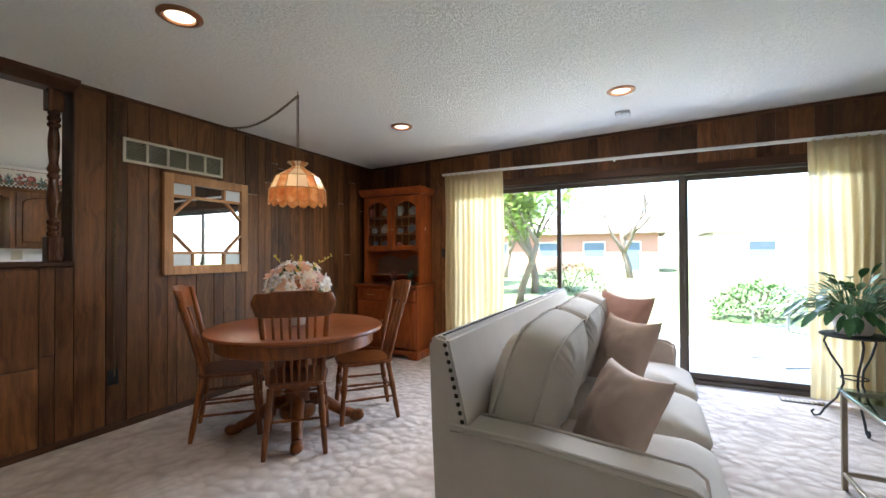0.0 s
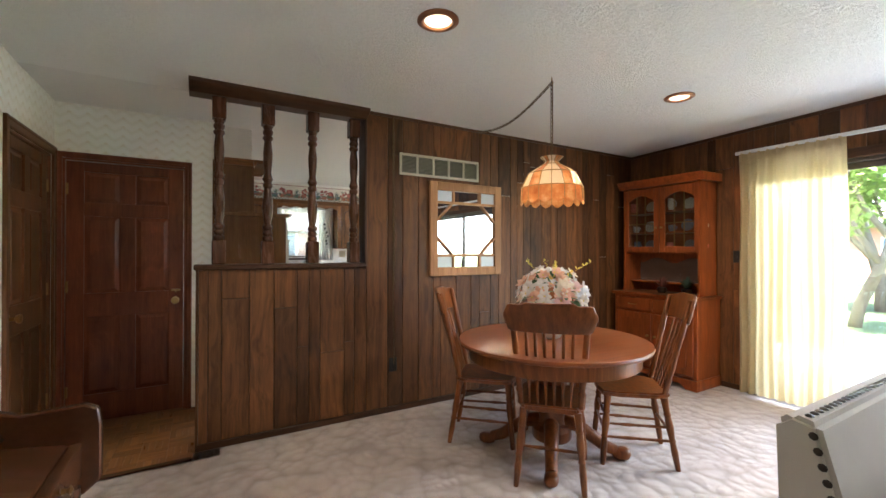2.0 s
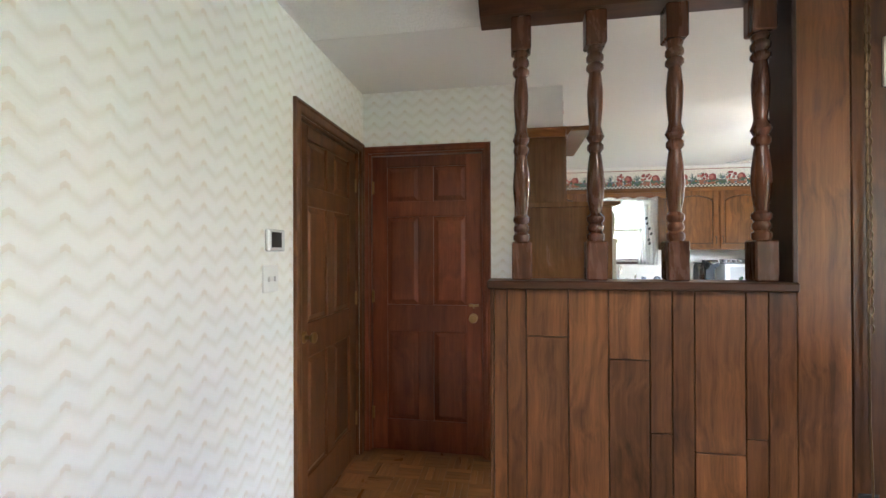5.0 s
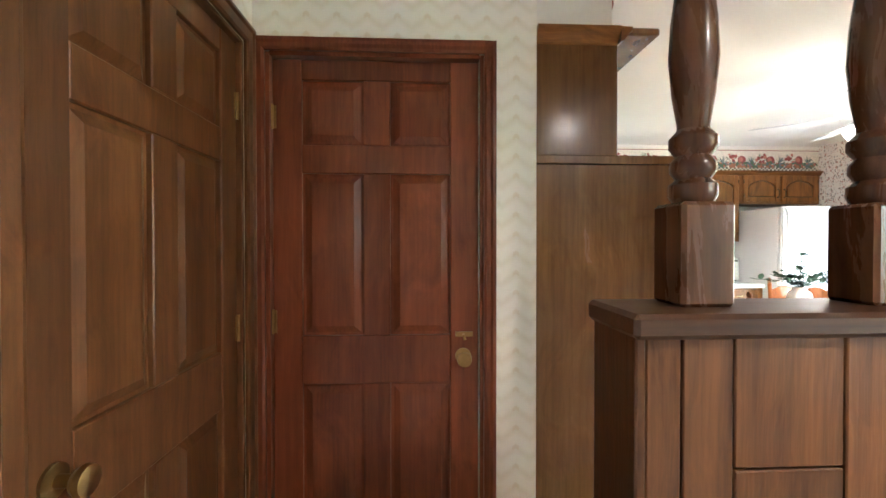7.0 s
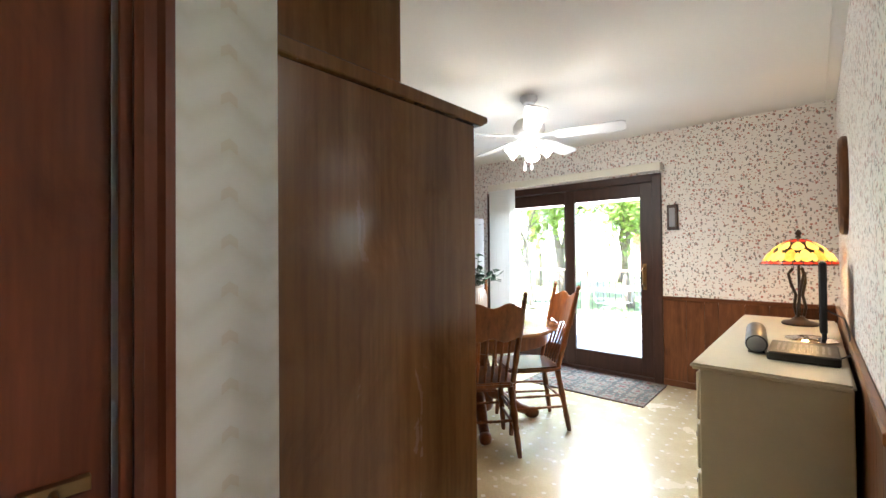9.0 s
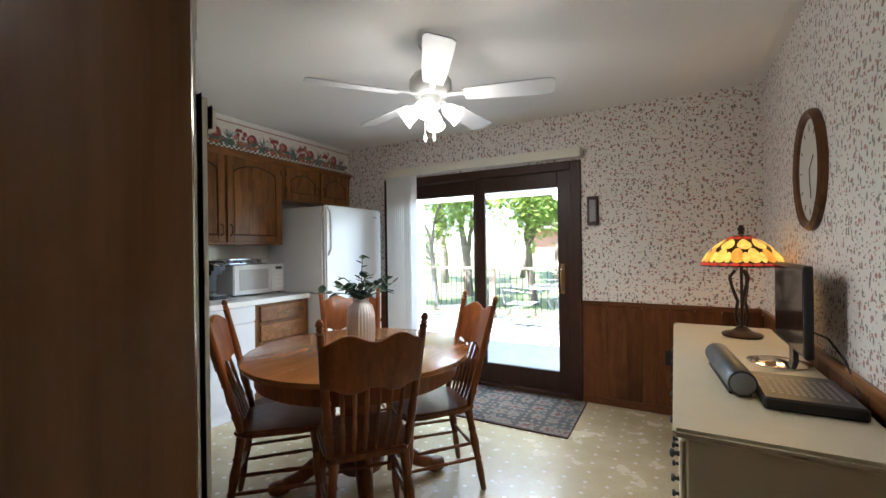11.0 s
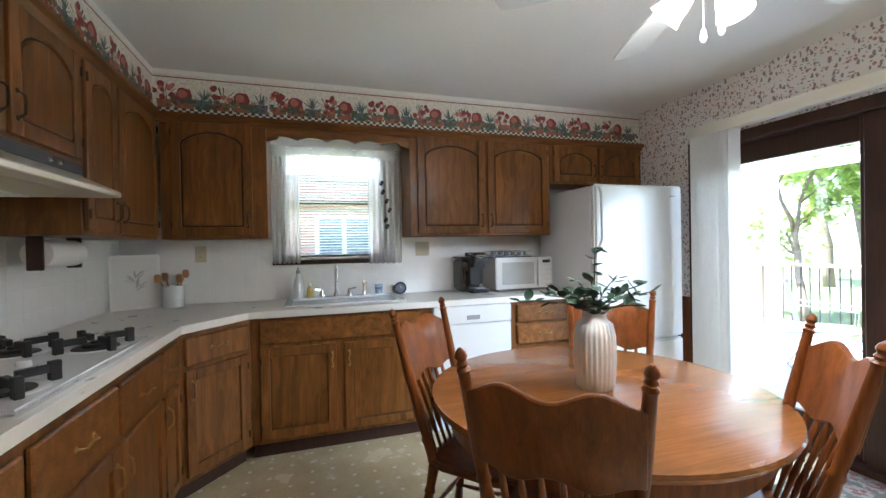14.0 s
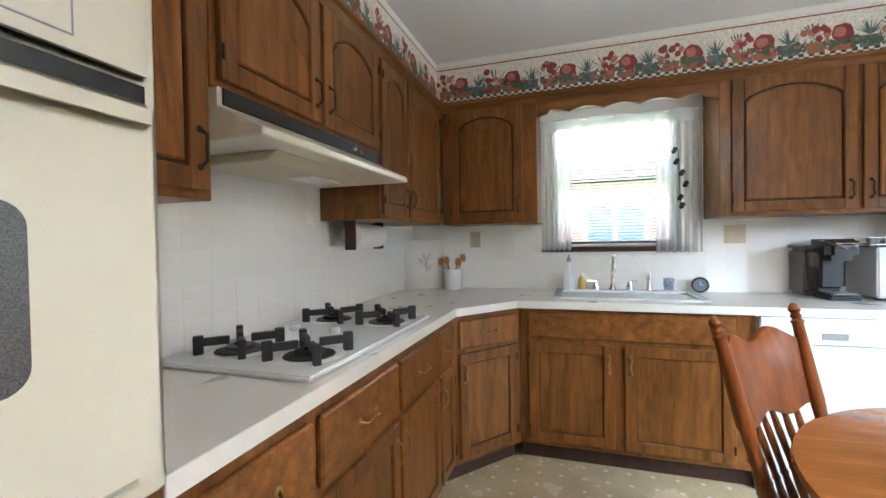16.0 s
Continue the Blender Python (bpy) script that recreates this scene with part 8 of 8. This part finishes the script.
def border(m, length, seed):
    """Paper border along local x, face towards -y, 0.26 high from z = 2.163."""
    s = thing("wallpaper_border", "wallpaper border of potted flowers over a checkered band", "wallpaper border", "", m)
    s["kind"] = "structure"
    part("paper", bx(0, length, -0.002, 0, 2.163, 2.415), BOR[0], s)
    rr = random.Random(seed)
    bms = [bmesh.new() for _ in BOR]

    def poly(k, pts, lift):
        bms[k].faces.new([bms[k].verts.new((x, -0.0024 - lift, z)) for x, z in pts])

    def disc(k, x, z, r, lift, n=9):
        poly(k, [(x + r * math.cos(math.tau * i / n) * rr.uniform(0.85, 1.1), z + r * math.sin(math.tau * i / n) * rr.uniform(0.85, 1.1)) for i in range(n)], lift)
    poly(1, [(0, 2.392), (length, 2.392), (length, 2.399), (0, 2.399)], 0)
    nx = int(length / 0.0225)
    for i in range(nx):
        for j in range(2):
            if (i + j) % 2 == 0:
                x = i * 0.0225
                poly(5, [(x, 2.167 + 0.02 * j), (x + 0.0225, 2.167 + 0.02 * j), (x + 0.0225, 2.187 + 0.02 * j), (x, 2.187 + 0.02 * j)], 0)
    x = 0.06
    i = 0
    while x < length - 0.05:
        kind = i % 3
        if kind == 0:
            poly(4, [(x - 0.035, 2.20), (x + 0.035, 2.20), (x + 0.045, 2.255), (x - 0.045, 2.255)], 0.0008)
            for k in range(9):
                disc(1 if k % 3 else 6, x + rr.uniform(-0.055, 0.055), 2.295 + rr.uniform(-0.03, 0.055), rr.uniform(0.014, 0.022), 0.001 + 0.0001 * k)
            for k in range(8):
                a = rr.uniform(0.2, 2.9)
                poly(2, [(x, 2.26), (x + 0.08 * math.cos(a) - 0.008, 2.26 + 0.09 * math.sin(a)), (x + 0.09 * math.cos(a), 2.26 + 0.10 * math.sin(a))], 0.0004 + 0.00005 * k)
        elif kind == 1:
            disc(1, x, 2.285, 0.05, 0.0005, 14)
            disc(6, x - 0.01, 2.292, 0.028, 0.0009, 10)
            poly(4, [(x - 0.05, 2.20), (x + 0.05, 2.20), (x + 0.06, 2.235), (x - 0.06, 2.235)], 0.0008)
            for k in range(5):
                disc(2, x + rr.uniform(-0.07, 0.07), 2.235 + rr.uniform(0, 0.03), 0.018, 0.001 + 0.0001 * k, 6)
        else:
            poly(3, [(x - 0.04, 2.20), (x + 0.04, 2.20), (x + 0.048, 2.26), (x - 0.048, 2.26)], 0.0008)
            for k in range(16):
                a = rr.uniform(0.15, 3.0)
                poly(3 if k % 2 else 2, [(x - 0.006, 2.262), (x + 0.006, 2.262), (x + 0.075 * math.cos(a), 2.262 + 0.085 * math.sin(a))], 0.0004 + 0.00004 * k)
            for k in range(6):
                disc(2, x + rr.uniform(-0.06, 0.06), 2.21 + rr.uniform(0, 0.03), 0.016, 0.0011 + 0.0001 * k, 6)
        for k in range(12):
            a = rr.uniform(0.3, 2.8)
            xb, zb = x + 0.056 + rr.uniform(-0.05, 0.05), 2.206 + rr.uniform(0.0, 0.045)
            poly(rr.choice((2, 2, 3)), [(xb - 0.007, zb), (xb + 0.007, zb), (xb + 0.045 * math.cos(a), zb + 0.05 * math.sin(a))], 0.0003 + 0.00002 * k)
        for k in range(10):
            disc(rr.choice((4, 2, 6, 3, 1, 2)), x + 0.056 + rr.uniform(-0.05, 0.05), 2.216 + rr.uniform(-0.008, 0.045), rr.uniform(0.007, 0.014), 0.0013 + 0.0001 * k, 6)
        x += 0.112
        i += 1
    for nm, bm, mt in zip(("", "red_flowers", "green_leaves", "blue_pots", "terracotta_pots", "checkered_band", "rose_petals"), bms, BOR):
        if nm:
            part(nm, bm, mt, s)
        else:
            bm.free()


border(pose(-7.36, 1.568, 0, 0, 0, 90), YK - 1.57, 2)
border(pose(-4.41, 1.565, 0, 0, 0, 180), 2.945, 3)


# ---- many small pieces of the setting: wainscot, tiles, parquet ----
wn_ = structure("wainscot_north", bx(-4.778, XKE, YK - 0.006, YK - 0.001, 0.0, 0.80), M_DKFRAME, "brown wood board wainscot with cap rail", "wainscot")
we_ = structure("wainscot_east", bx(XKE - 0.006, XKE - 0.001, 2.33, YK - 0.02, 0.0, 0.80), M_DKFRAME, "brown wood board wainscot with cap rail", "wainscot")
wl_ = structure("wainscot_left", bx(XW + 0.01, KX0 - 0.002, YK - 0.006, YK - 0.001, 0.0, 0.80), M_DKFRAME, "brown wood board wainscot", "wainscot")
for a, b in ((-4.778, XKE - 0.02), (-7.0, KX0 - 0.002)):
    par = wn_ if a > -5 else wl_
    for s, e, z0, z1 in spans_between(a, b, 0.06, 0.815, 0.09, 0.2, 0.0):
        part("board", bx(s + 0.001, e - 0.001, YK - 0.014, YK - 0.0062, z0, z1), M_WAIN, par, "", 0.002)
    part("cap_rail", bx(a, b, YK - 0.026, YK - 0.0005, 0.816, 0.852), M_WAINX, par, "", 0.005)
    part("base_rail", bx(a, b, YK - 0.020, YK - 0.0005, 0.0, 0.059), M_WAINX, par, "", 0.004)
for s, e, z0, z1 in spans_between(2.33, YK - 0.03, 0.06, 0.815, 0.09, 0.2, 0.0):
    part("board", bx(XKE - 0.014, XKE - 0.0062, s + 0.001, e - 0.001, z0, z1), M_WAIN, we_, "", 0.002)
part("cap_rail", bx(XKE - 0.026, XKE - 0.0005, 2.33, YK - 0.03, 0.816, 0.852), M_CABY, we_, "", 0.005)

TS = 0.1085
tile_x = mesh_of("tile", bx(0.0006, TS - 0.0006, 0.0, 0.008, 0.0006, TS - 0.0006), M_TILE, 0.0012)
tile_y = mesh_of("tile", bx(0.0, 0.008, 0.0006, TS - 0.0006, 0.0006, TS - 0.0006), M_TILE, 0.0012)
bs_s = structure("backsplash_cooktop", bx(-7.65, -5.14, YS, YS + 0.0098, 0.913, 1.654), M_GROUT, "glossy white square wall tiles behind the cooktop", "tiles")
bs_w = structure("backsplash_sink", bx(XW, XW + 0.003, YS + 0.01, 4.44, 0.913, 1.364), M_GROUT, "glossy white square wall tiles behind the sink", "tiles")
bs_w.data.clear_geometry()
bm = bmesh.new()
for y0, y1, z1 in ((YS + 0.01, 2.222, 1.364), (2.222, 3.20, 1.168), (3.20, 4.44, 1.364)):
    box(bm, XW, XW + 0.0098, y0, y1, 0.913, z1)
bm.to_mesh(bs_w.data)
bm.free()
for i in range(23):
    for j in range(7):
        x, z = -5.25 - TS * i, 0.914 + TS * j
        if j < 4 or -6.42 < x < -5.50:
            t = new("tile", tile_x)
            t.parent, t.location = bs_s, (x, YS + 0.0025, z)
for i in range(29):
    for j in range(4):
        y, z = YS + 0.012 + TS * i, 0.914 + TS * j
        if j > 1 and 2.222 - TS < y < 3.20:
            continue
        t = new("tile", tile_y)
        t.parent, t.location = bs_w, (XW + 0.0025, y, z)

# parquet fingers in squares, turned by turns
hall = bpy.data.objects["floor_hall"]
S = 0.152
fx = [mesh_of("parquet_block", bx(0.0004, S - 0.0004, 0.0004, S / 4 - 0.0004, -0.006, 0.0), M_PARQ, 0.0008), mesh_of("parquet_block", bx(0.0004, S / 4 - 0.0004, 0.0004, S - 0.0004, -0.006, 0.0), M_PARQY, 0.0008)]
for i in range(7):
    for j in range(7):
        k = (i + j) % 2
        for q in range(4):
            t = new("parquet_block", fx[k])
            t.parent = hall
            x, y = XR + S * i, 0.22 + S * j
            t.location = (x, y + q * S / 4, 0.0) if k == 0 else (x + q * S / 4, y, 0.0)
th_ = structure("threshold_hall", bx(-3.335, -3.29, 0.22, 1.12, 0.0, 0.006), M_PANELH, "thin strip between carpet and parquet", "threshold", 0.002)


# ---- outside ----
def grass_mat():
    m, nt, b = node_mat("lawn")
    v = coords(nt)
    f, g = noise_tex(nt, v, 0.35, 4.0), noise_tex(nt, v, 40.0, 4.0)
    c = ramp(nt, f, ((0.3, (0.12, 0.17, 0.06)), (0.7, (0.20, 0.24, 0.11))))
    c = mixc(nt, 0.6, c, ramp(nt, g, ((0.3, (0.5, 0.5, 0.45)), (0.7, (1.2, 1.2, 1.1)))), "MULTIPLY")
    nt.links.new(c, b.inputs["Base Color"])
    b.inputs["Roughness"].default_value = 0.95
    bump(nt, b, g, 0.5, 0.05)
    return m


M_LAWN = grass_mat()
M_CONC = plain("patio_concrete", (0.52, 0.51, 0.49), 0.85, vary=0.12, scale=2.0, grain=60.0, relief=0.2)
# copy of the patio concrete with the house's bluish shade in its colour
M_CONCSHADE = plain("shaded_terrace_concrete", (0.30, 0.31, 0.32), 0.85, vary=0.12, scale=2.0, grain=60.0, relief=0.2)
M_BRICK = plain("house_brick", (0.36, 0.18, 0.13), 0.85, vary=0.2, scale=8.0)
M_ROOF = plain("shingle_roof", (0.24, 0.20, 0.18), 0.9, vary=0.2)
M_BARK = plain("bark", (0.17, 0.135, 0.105), 0.95, vary=0.3, scale=20.0, relief=0.4)
M_SPRING = sheer("spring_leaf", (0.30, 0.40, 0.10), 0.12, 4.0)
M_BUSH = plain("bush_leaf", (0.07, 0.14, 0.035), 0.6, vary=0.4, scale=8.0)
M_CEDAR = plain("deck_rail_wood", (0.34, 0.26, 0.19), 0.8, vary=0.2, scale=10.0)
structure("ground", bx(-140, 140, -60, 160, -0.6, -0.14), M_LAWN, "sunlit spring lawn", "ground")
structure("patio_slab", bx(-3.3, 4.5, YN + 0.16, 8.6, -0.2, -0.03), M_CONC, "pale concrete patio", "patio")
ds = structure("deck_slab", bx(-9.2, -3.35, YK + 0.17, 9.4, -0.2, -0.04), M_CONCSHADE, "concrete terrace slab with joints, coloured darker as in shade", "patio")
for x in (-7.6, -6.1, -4.6):
    part("joint", bx(x, x + 0.012, YK + 0.18, 9.39, -0.0398, -0.0385), M_GREY, ds)


def tree(x, y, h, spread, seed, mat, leaves, label, trunk=0.13, bare=False):
    t = thing("tree", label, "tree", "", pose(x, y, -0.14))
    r = random.Random(seed)
    bm, bl = bmesh.new(), bmesh.new()
    tips = []

    def grow(p, d, ln, rad, depth):
        pts = [p]
        q = p
        for _ in range(4):
            d = (d + Vector((r.uniform(-0.22, 0.22), r.uniform(-0.22, 0.22), r.uniform(-0.05, 0.12)))).normalized()
            q = q + d * ln / 4
            pts.append(q)
            if depth >= 2:
                tips.append(q)
        tube(bm, pts, rad, 6 if depth < 2 else 4, rad * 0.6)
        if depth < 4:
            for _ in range(3 if depth < 3 else 2):
                nd_ = (d + Vector((r.uniform(-1, 1), r.uniform(-1, 1), r.uniform(-0.15, 0.7))) * 0.85 * spread).normalized()
                grow(pts[r.choice((2, 3, 4))], nd_, ln * r.uniform(0.6, 0.8), rad * 0.55, depth + 1)
    grow(Vector((0, 0, 0)), Vector((0, 0, 1)), h * 0.33, trunk, 0)
    part("trunk", bm, M_BARK, t, "", 0, "all")
    for i in range(leaves):
        p = r.choice(tips) + Vector((r.gauss(0, 0.22), r.gauss(0, 0.22), r.gauss(0, 0.18)))
        s = r.uniform(0.11, 0.20) * (h / 5)
        d = Vector((r.uniform(-1, 1), r.uniform(-1, 1), r.uniform(-0.8, 0.4))).normalized()
        leaf(bl, p, p + d * s, s * 0.6, 0, None, 2)
    if leaves:
        part("crown", bl, mat, t, "airy crown of fresh leaves")
    else:
        bl.free()
    return t


tree(-9.0, 10.2, 5.0, 1.0, 1, M_SPRING, 3000, "young spring tree with airy green leaves by the terrace", 0.07)
tree(-5.0, 13.5, 7.0, 1.1, 2, M_SPRING, 3200, "spreading spring tree with light green crown", 0.16)
tree(-9.5, 13.0, 7.0, 1.0, 3, M_SPRING, 2600, "spreading spring tree with light green crown", 0.16)
tree(-3.6, 15.5, 7.5, 1.1, 12, M_SPRING, 3200, "spreading spring tree with light green crown", 0.16)
tree(-12.5, 17.0, 7.5, 1.1, 13, M_SPRING, 3200, "spreading spring tree with light green crown", 0.16)
tree(-8.0, 18.0, 7.5, 1.1, 14, M_SPRING, 3200, "spreading spring tree with light green crown", 0.16)
tree(-7.2, 12.0, 5.5, 1.1, 21, M_SPRING, 3200, "spreading spring tree with light green crown", 0.12)
tree(-3.2, 12.2, 5.5, 1.1, 22, M_SPRING, 3200, "spreading spring tree with light green crown", 0.12)
tree(-6.2, 16.5, 7.0, 1.2, 23, M_SPRING, 3200, "spreading spring tree with light green crown", 0.16)
tree(-10.5, 21.0, 8.0, 1.2, 24, M_SPRING, 3200, "spreading spring tree with light green crown", 0.16)
tree(-1.0, 26.0, 9.0, 1.0, 4, M_SPRING, 0, "bare-branched tree on the far lawn", 0.2)
tree(-7.5, 24.0, 8.0, 1.0, 5, M_SPRING, 1100, "tree with thin foliage on the far lawn", 0.2)
tree(-11.0, 4.5, 6.5, 1.0, 6, M_SPRING, 1500, "spring tree beyond the sink window", 0.12)


def bush(x, y, rx, ry, h, seed, label):
    b = thing("bush", label, "bush", "", pose(x, y, -0.14))
    r = random.Random(seed)
    bl, bs = bmesh.new(), bmesh.new()
    for i in range(1500):
        a, e, k = r.uniform(0, math.tau), math.acos(r.uniform(0, 1)), r.uniform(0.6, 1.0) ** 0.5 * (0.85 + 0.2 * noise.noise(Vector((i * 0.05, seed, 0))))
        p = Vector((rx * math.sin(e) * math.cos(a), ry * math.sin(e) * math.sin(a), h * math.cos(e))) * k
        d = Vector((r.uniform(-1, 1), r.uniform(-1, 1), r.uniform(-0.3, 1))).normalized()
        leaf(bl, p, p + d * 0.11, 0.05, 0, None, 2)
    for i in range(14):
        a = r.uniform(0, math.tau)
        tube(bs, [(0, 0, 0), (rx * 0.6 * math.cos(a), ry * 0.6 * math.sin(a), h * 0.7)], 0.015, 4)
    part("foliage", bl, M_BUSH, b)
    part("stems", bs, M_BARK, b)


bush(2.1, 11.5, 1.1, 0.9, 0.95, 7, "rounded green garden bush on the lawn")
bush(-2.6, 16.5, 1.6, 1.0, 1.3, 9, "dark green shrub by the far lawn")


def house(x0, x1, y0, y1, h, ridge, label, wall_mat, win):
    o = thing("house", label, "house")
    part("wall", bx(x0, x1, y0, y1, -0.14, h), wall_mat, o)
    bm = prism(bmesh.new(), [(y0 - 0.6, h - 0.02), (y0 - 0.6, h + 0.12), ((y0 + y1) / 2, h + ridge), (y1 + 0.6, h + 0.12), (y1 + 0.6, h - 0.02)], x1 - x0 + 1.0, Matrix(((0, 1, 0, x0 - 0.5), (1, 0, 0, 0), (0, 0, 1, 0), (0, 0, 0, 1))))
    part("roof", bm, M_ROOF, o)
    for a, b, z0, z1 in win:
        w = part("window", bx(a, b, y0 - 0.05, y0 - 0.01, z0, z1), M_WPAINT, o)
        part("pane", bx(a + 0.08, b - 0.08, y0 - 0.06, y0 - 0.051, z0 + 0.08, z1 - 0.08), plain("far_pane", (0.10, 0.14, 0.19), 0.15), w)
    return o


house(-14, 0.5, 34, 42, 2.7, 1.7, "long low brick house across the lawn", M_BRICK, [(-12, -10.4, 0.9, 2.1), (-8, -6.4, 0.9, 2.1), (-4.6, -3.0, 0.9, 2.1), (-1.8, -0.6, -0.1, 2.1)])
house(4, 22, 36, 44, 2.7, 1.7, "long low house with pale walls across the lawn", M_WPAINT, [(6, 7.6, 0.9, 2.1), (10, 12, 0.9, 2.1), (15, 16.5, 0.9, 2.1)])
nb = thing("house", "neighbouring pink-brick house with white window", "house")
part("wall", bx(-22, -15, -6, 12, -0.14, 2.9), M_BRICK, nb)
bm = prism(bmesh.new(), [(-22.6, 2.85), (-22.6, 3.0), (-18.5, 4.8), (-14.3, 3.0), (-14.3, 2.85)], 19.0, Matrix.Translation((0, -6.5, 0)))
part("roof", bm, M_ROOF, nb)
w = part("window", bx(-14.99, -14.94, 2.6, 4.0, 0.9, 2.1), M_WPAINT, nb)
part("pane", bx(-14.939, -14.93, 2.7, 3.25, 1.0, 2.0), plain("dark_pane", (0.10, 0.14, 0.19), 0.15), w)
part("pane", bx(-14.939, -14.93, 3.35, 3.9, 1.0, 2.0), bpy.data.materials["dark_pane"], w)

# terrace railing
fe = thing("terrace_fence", "wooden terrace railing with dark metal balusters", "fence")
for x in (-9.0, -7.2, -5.4, -3.6):
    part("post", bx(x, x + 0.11, 9.05, 9.16, -0.04, 0.9), M_CEDAR, fe, "", 0.006)
part("top_rail", bx(-9.1, -3.4, 9.04, 9.17, 0.9, 0.94), M_CEDAR, fe, "", 0.004)
part("bottom_rail", bx(-9.0, -3.5, 9.08, 9.13, 0.06, 0.11), M_CEDAR, fe)
bal = mesh_of("baluster", tube(bmesh.new(), [(0, 0, 0.11), (0, 0, 0.9)], 0.009, 6), M_IRON)
for i in range(46):
    o = new("baluster", bal)
    o.parent, o.location = fe, (-8.85 + i * 0.115, 9.105, 0)

# pergola slats over the terrace
pg = thing("pergola", "white pergola frame over the terrace", "pergola")
for x in (-8.6, -3.8):
    part("post", bx(x, x + 0.12, 8.7, 8.82, -0.04, 2.20), M_WPAINT, pg)
part("beam", bx(-8.9, -3.5, 8.7, 8.82, 2.202, 2.32), M_WPAINT, pg)
for i in range(11):
    x = -8.8 + i * 0.5
    part("rafter", bx(x, x + 0.05, 7.4, 9.6, 2.322, 2.42), M_WPAINT, pg)
for i in range(6):
    part("slat", bx(-8.9, -3.5, 7.5 + i * 0.38, 7.56 + i * 0.38, 2.422, 2.45), M_WPAINT, pg)


M_PATIO = plain("weathered_patio_metal", (0.20, 0.21, 0.21), 0.5, metal=0.2)


def metal_chair(m, label, loop=False):
    c = thing("patio_chair", label, "chair", "patio chairs", m)
    fr = bmesh.new()
    for s in (-0.25, 0.25):
        tube(fr, [(s, 0.28, 0.01), (s, -0.24, 0.01), (s, -0.28, 0.05), (s, -0.10, 0.36), (s, 0.24, 0.42), (s, 0.25, 0.62), (s, -0.22, 0.66)], 0.009, 6)
        tube(fr, [(s, -0.20, 0.42), (s, -0.30, 0.90)], 0.009, 6)
    tube(fr, [(-0.25, -0.30, 0.90), (0.25, -0.30, 0.90)], 0.009, 6)
    part("frame", fr, M_PATIO, c, "", 0, True)
    bm = bmesh.new()
    for i in range(8):
        x = -0.22 + 0.063 * i
        tube(bm, [(x, 0.24, 0.425), (x, -0.20, 0.42), (x, -0.30, 0.89)], 0.0035, 5)
    part("seat_wires", bm, M_PATIO, c)


def patio_table():
    t = thing("patio_table", "round metal mesh patio table", "table", "", pose(-5.55, 8.35, -0.04))
    bm = tube(bmesh.new(), [(0.6 * math.cos(math.tau * i / 36), 0.6 * math.sin(math.tau * i / 36), 0.72) for i in range(36)], 0.014, 6, None, True)
    for i in range(21):
        x = -0.57 + 0.057 * i
        h = math.sqrt(max(0, 0.36 - x * x))
        tube(bm, [(x, -h, 0.72), (x, h, 0.72)], 0.004, 4)
        tube(bm, [(-h, x, 0.725), (h, x, 0.725)], 0.004, 4)
    part("tabletop", bm, M_PATIO, t)
    for k in range(4):
        a = math.tau * k / 4 + 0.7
        part("leg", tube(bmesh.new(), [(0.5 * math.cos(a), 0.5 * math.sin(a), 0.71), (0.25 * math.cos(a), 0.25 * math.sin(a), 0.35), (0.42 * math.cos(a), 0.42 * math.sin(a), 0.0)], 0.009, 6), M_PATIO, t)


patio_table()
for x, y, rz in ((-5.35, 7.62, 0), (-6.35, 8.4, -90), (-4.75, 8.5, 100), (-5.65, 9.05, 180), (-7.2, 7.5, -60)):
    metal_chair(pose(x, y, -0.04, 0, 0, rz), "weathered grey wire patio chair")
metal_chair(pose(1.55, 7.15, -0.03, 0, 0, 120), "weathered grey wire patio chair on the concrete")
pf = thing("patio_flowers", "pot of pink and cream flowers on the patio table", "flowers", "", pose(-5.55, 8.35, 0.69))
part("pot", lathe(bmesh.new(), [(0.10, 0), (0.15, 0.15), (0.16, 0.17), (0.13, 0.17)], None, 16), plain("terracotta", (0.40, 0.18, 0.11), 0.8), pf, "", 0, True)
r = random.Random(31)
bms = [bmesh.new(), bmesh.new(), bmesh.new()]
for i in range(260):
    a, e = r.uniform(0, math.tau), math.acos(r.uniform(0, 1))
    p = Vector((0.24 * math.sin(e) * math.cos(a), 0.24 * math.sin(e) * math.sin(a), 0.16 + 0.24 * math.cos(e)))
    d = Vector((r.uniform(-1, 1), r.uniform(-1, 1), r.uniform(-0.2, 1))).normalized()
    leaf(bms[i % 3], p, p + d * 0.07, 0.05, 0, None, 2)
for nm, bm, mt in zip(("pink_blooms", "cream_blooms", "foliage"), bms, (M_PETAL[2], M_PETAL[4], M_LEAF)):
    part(nm, bm, mt, pf)
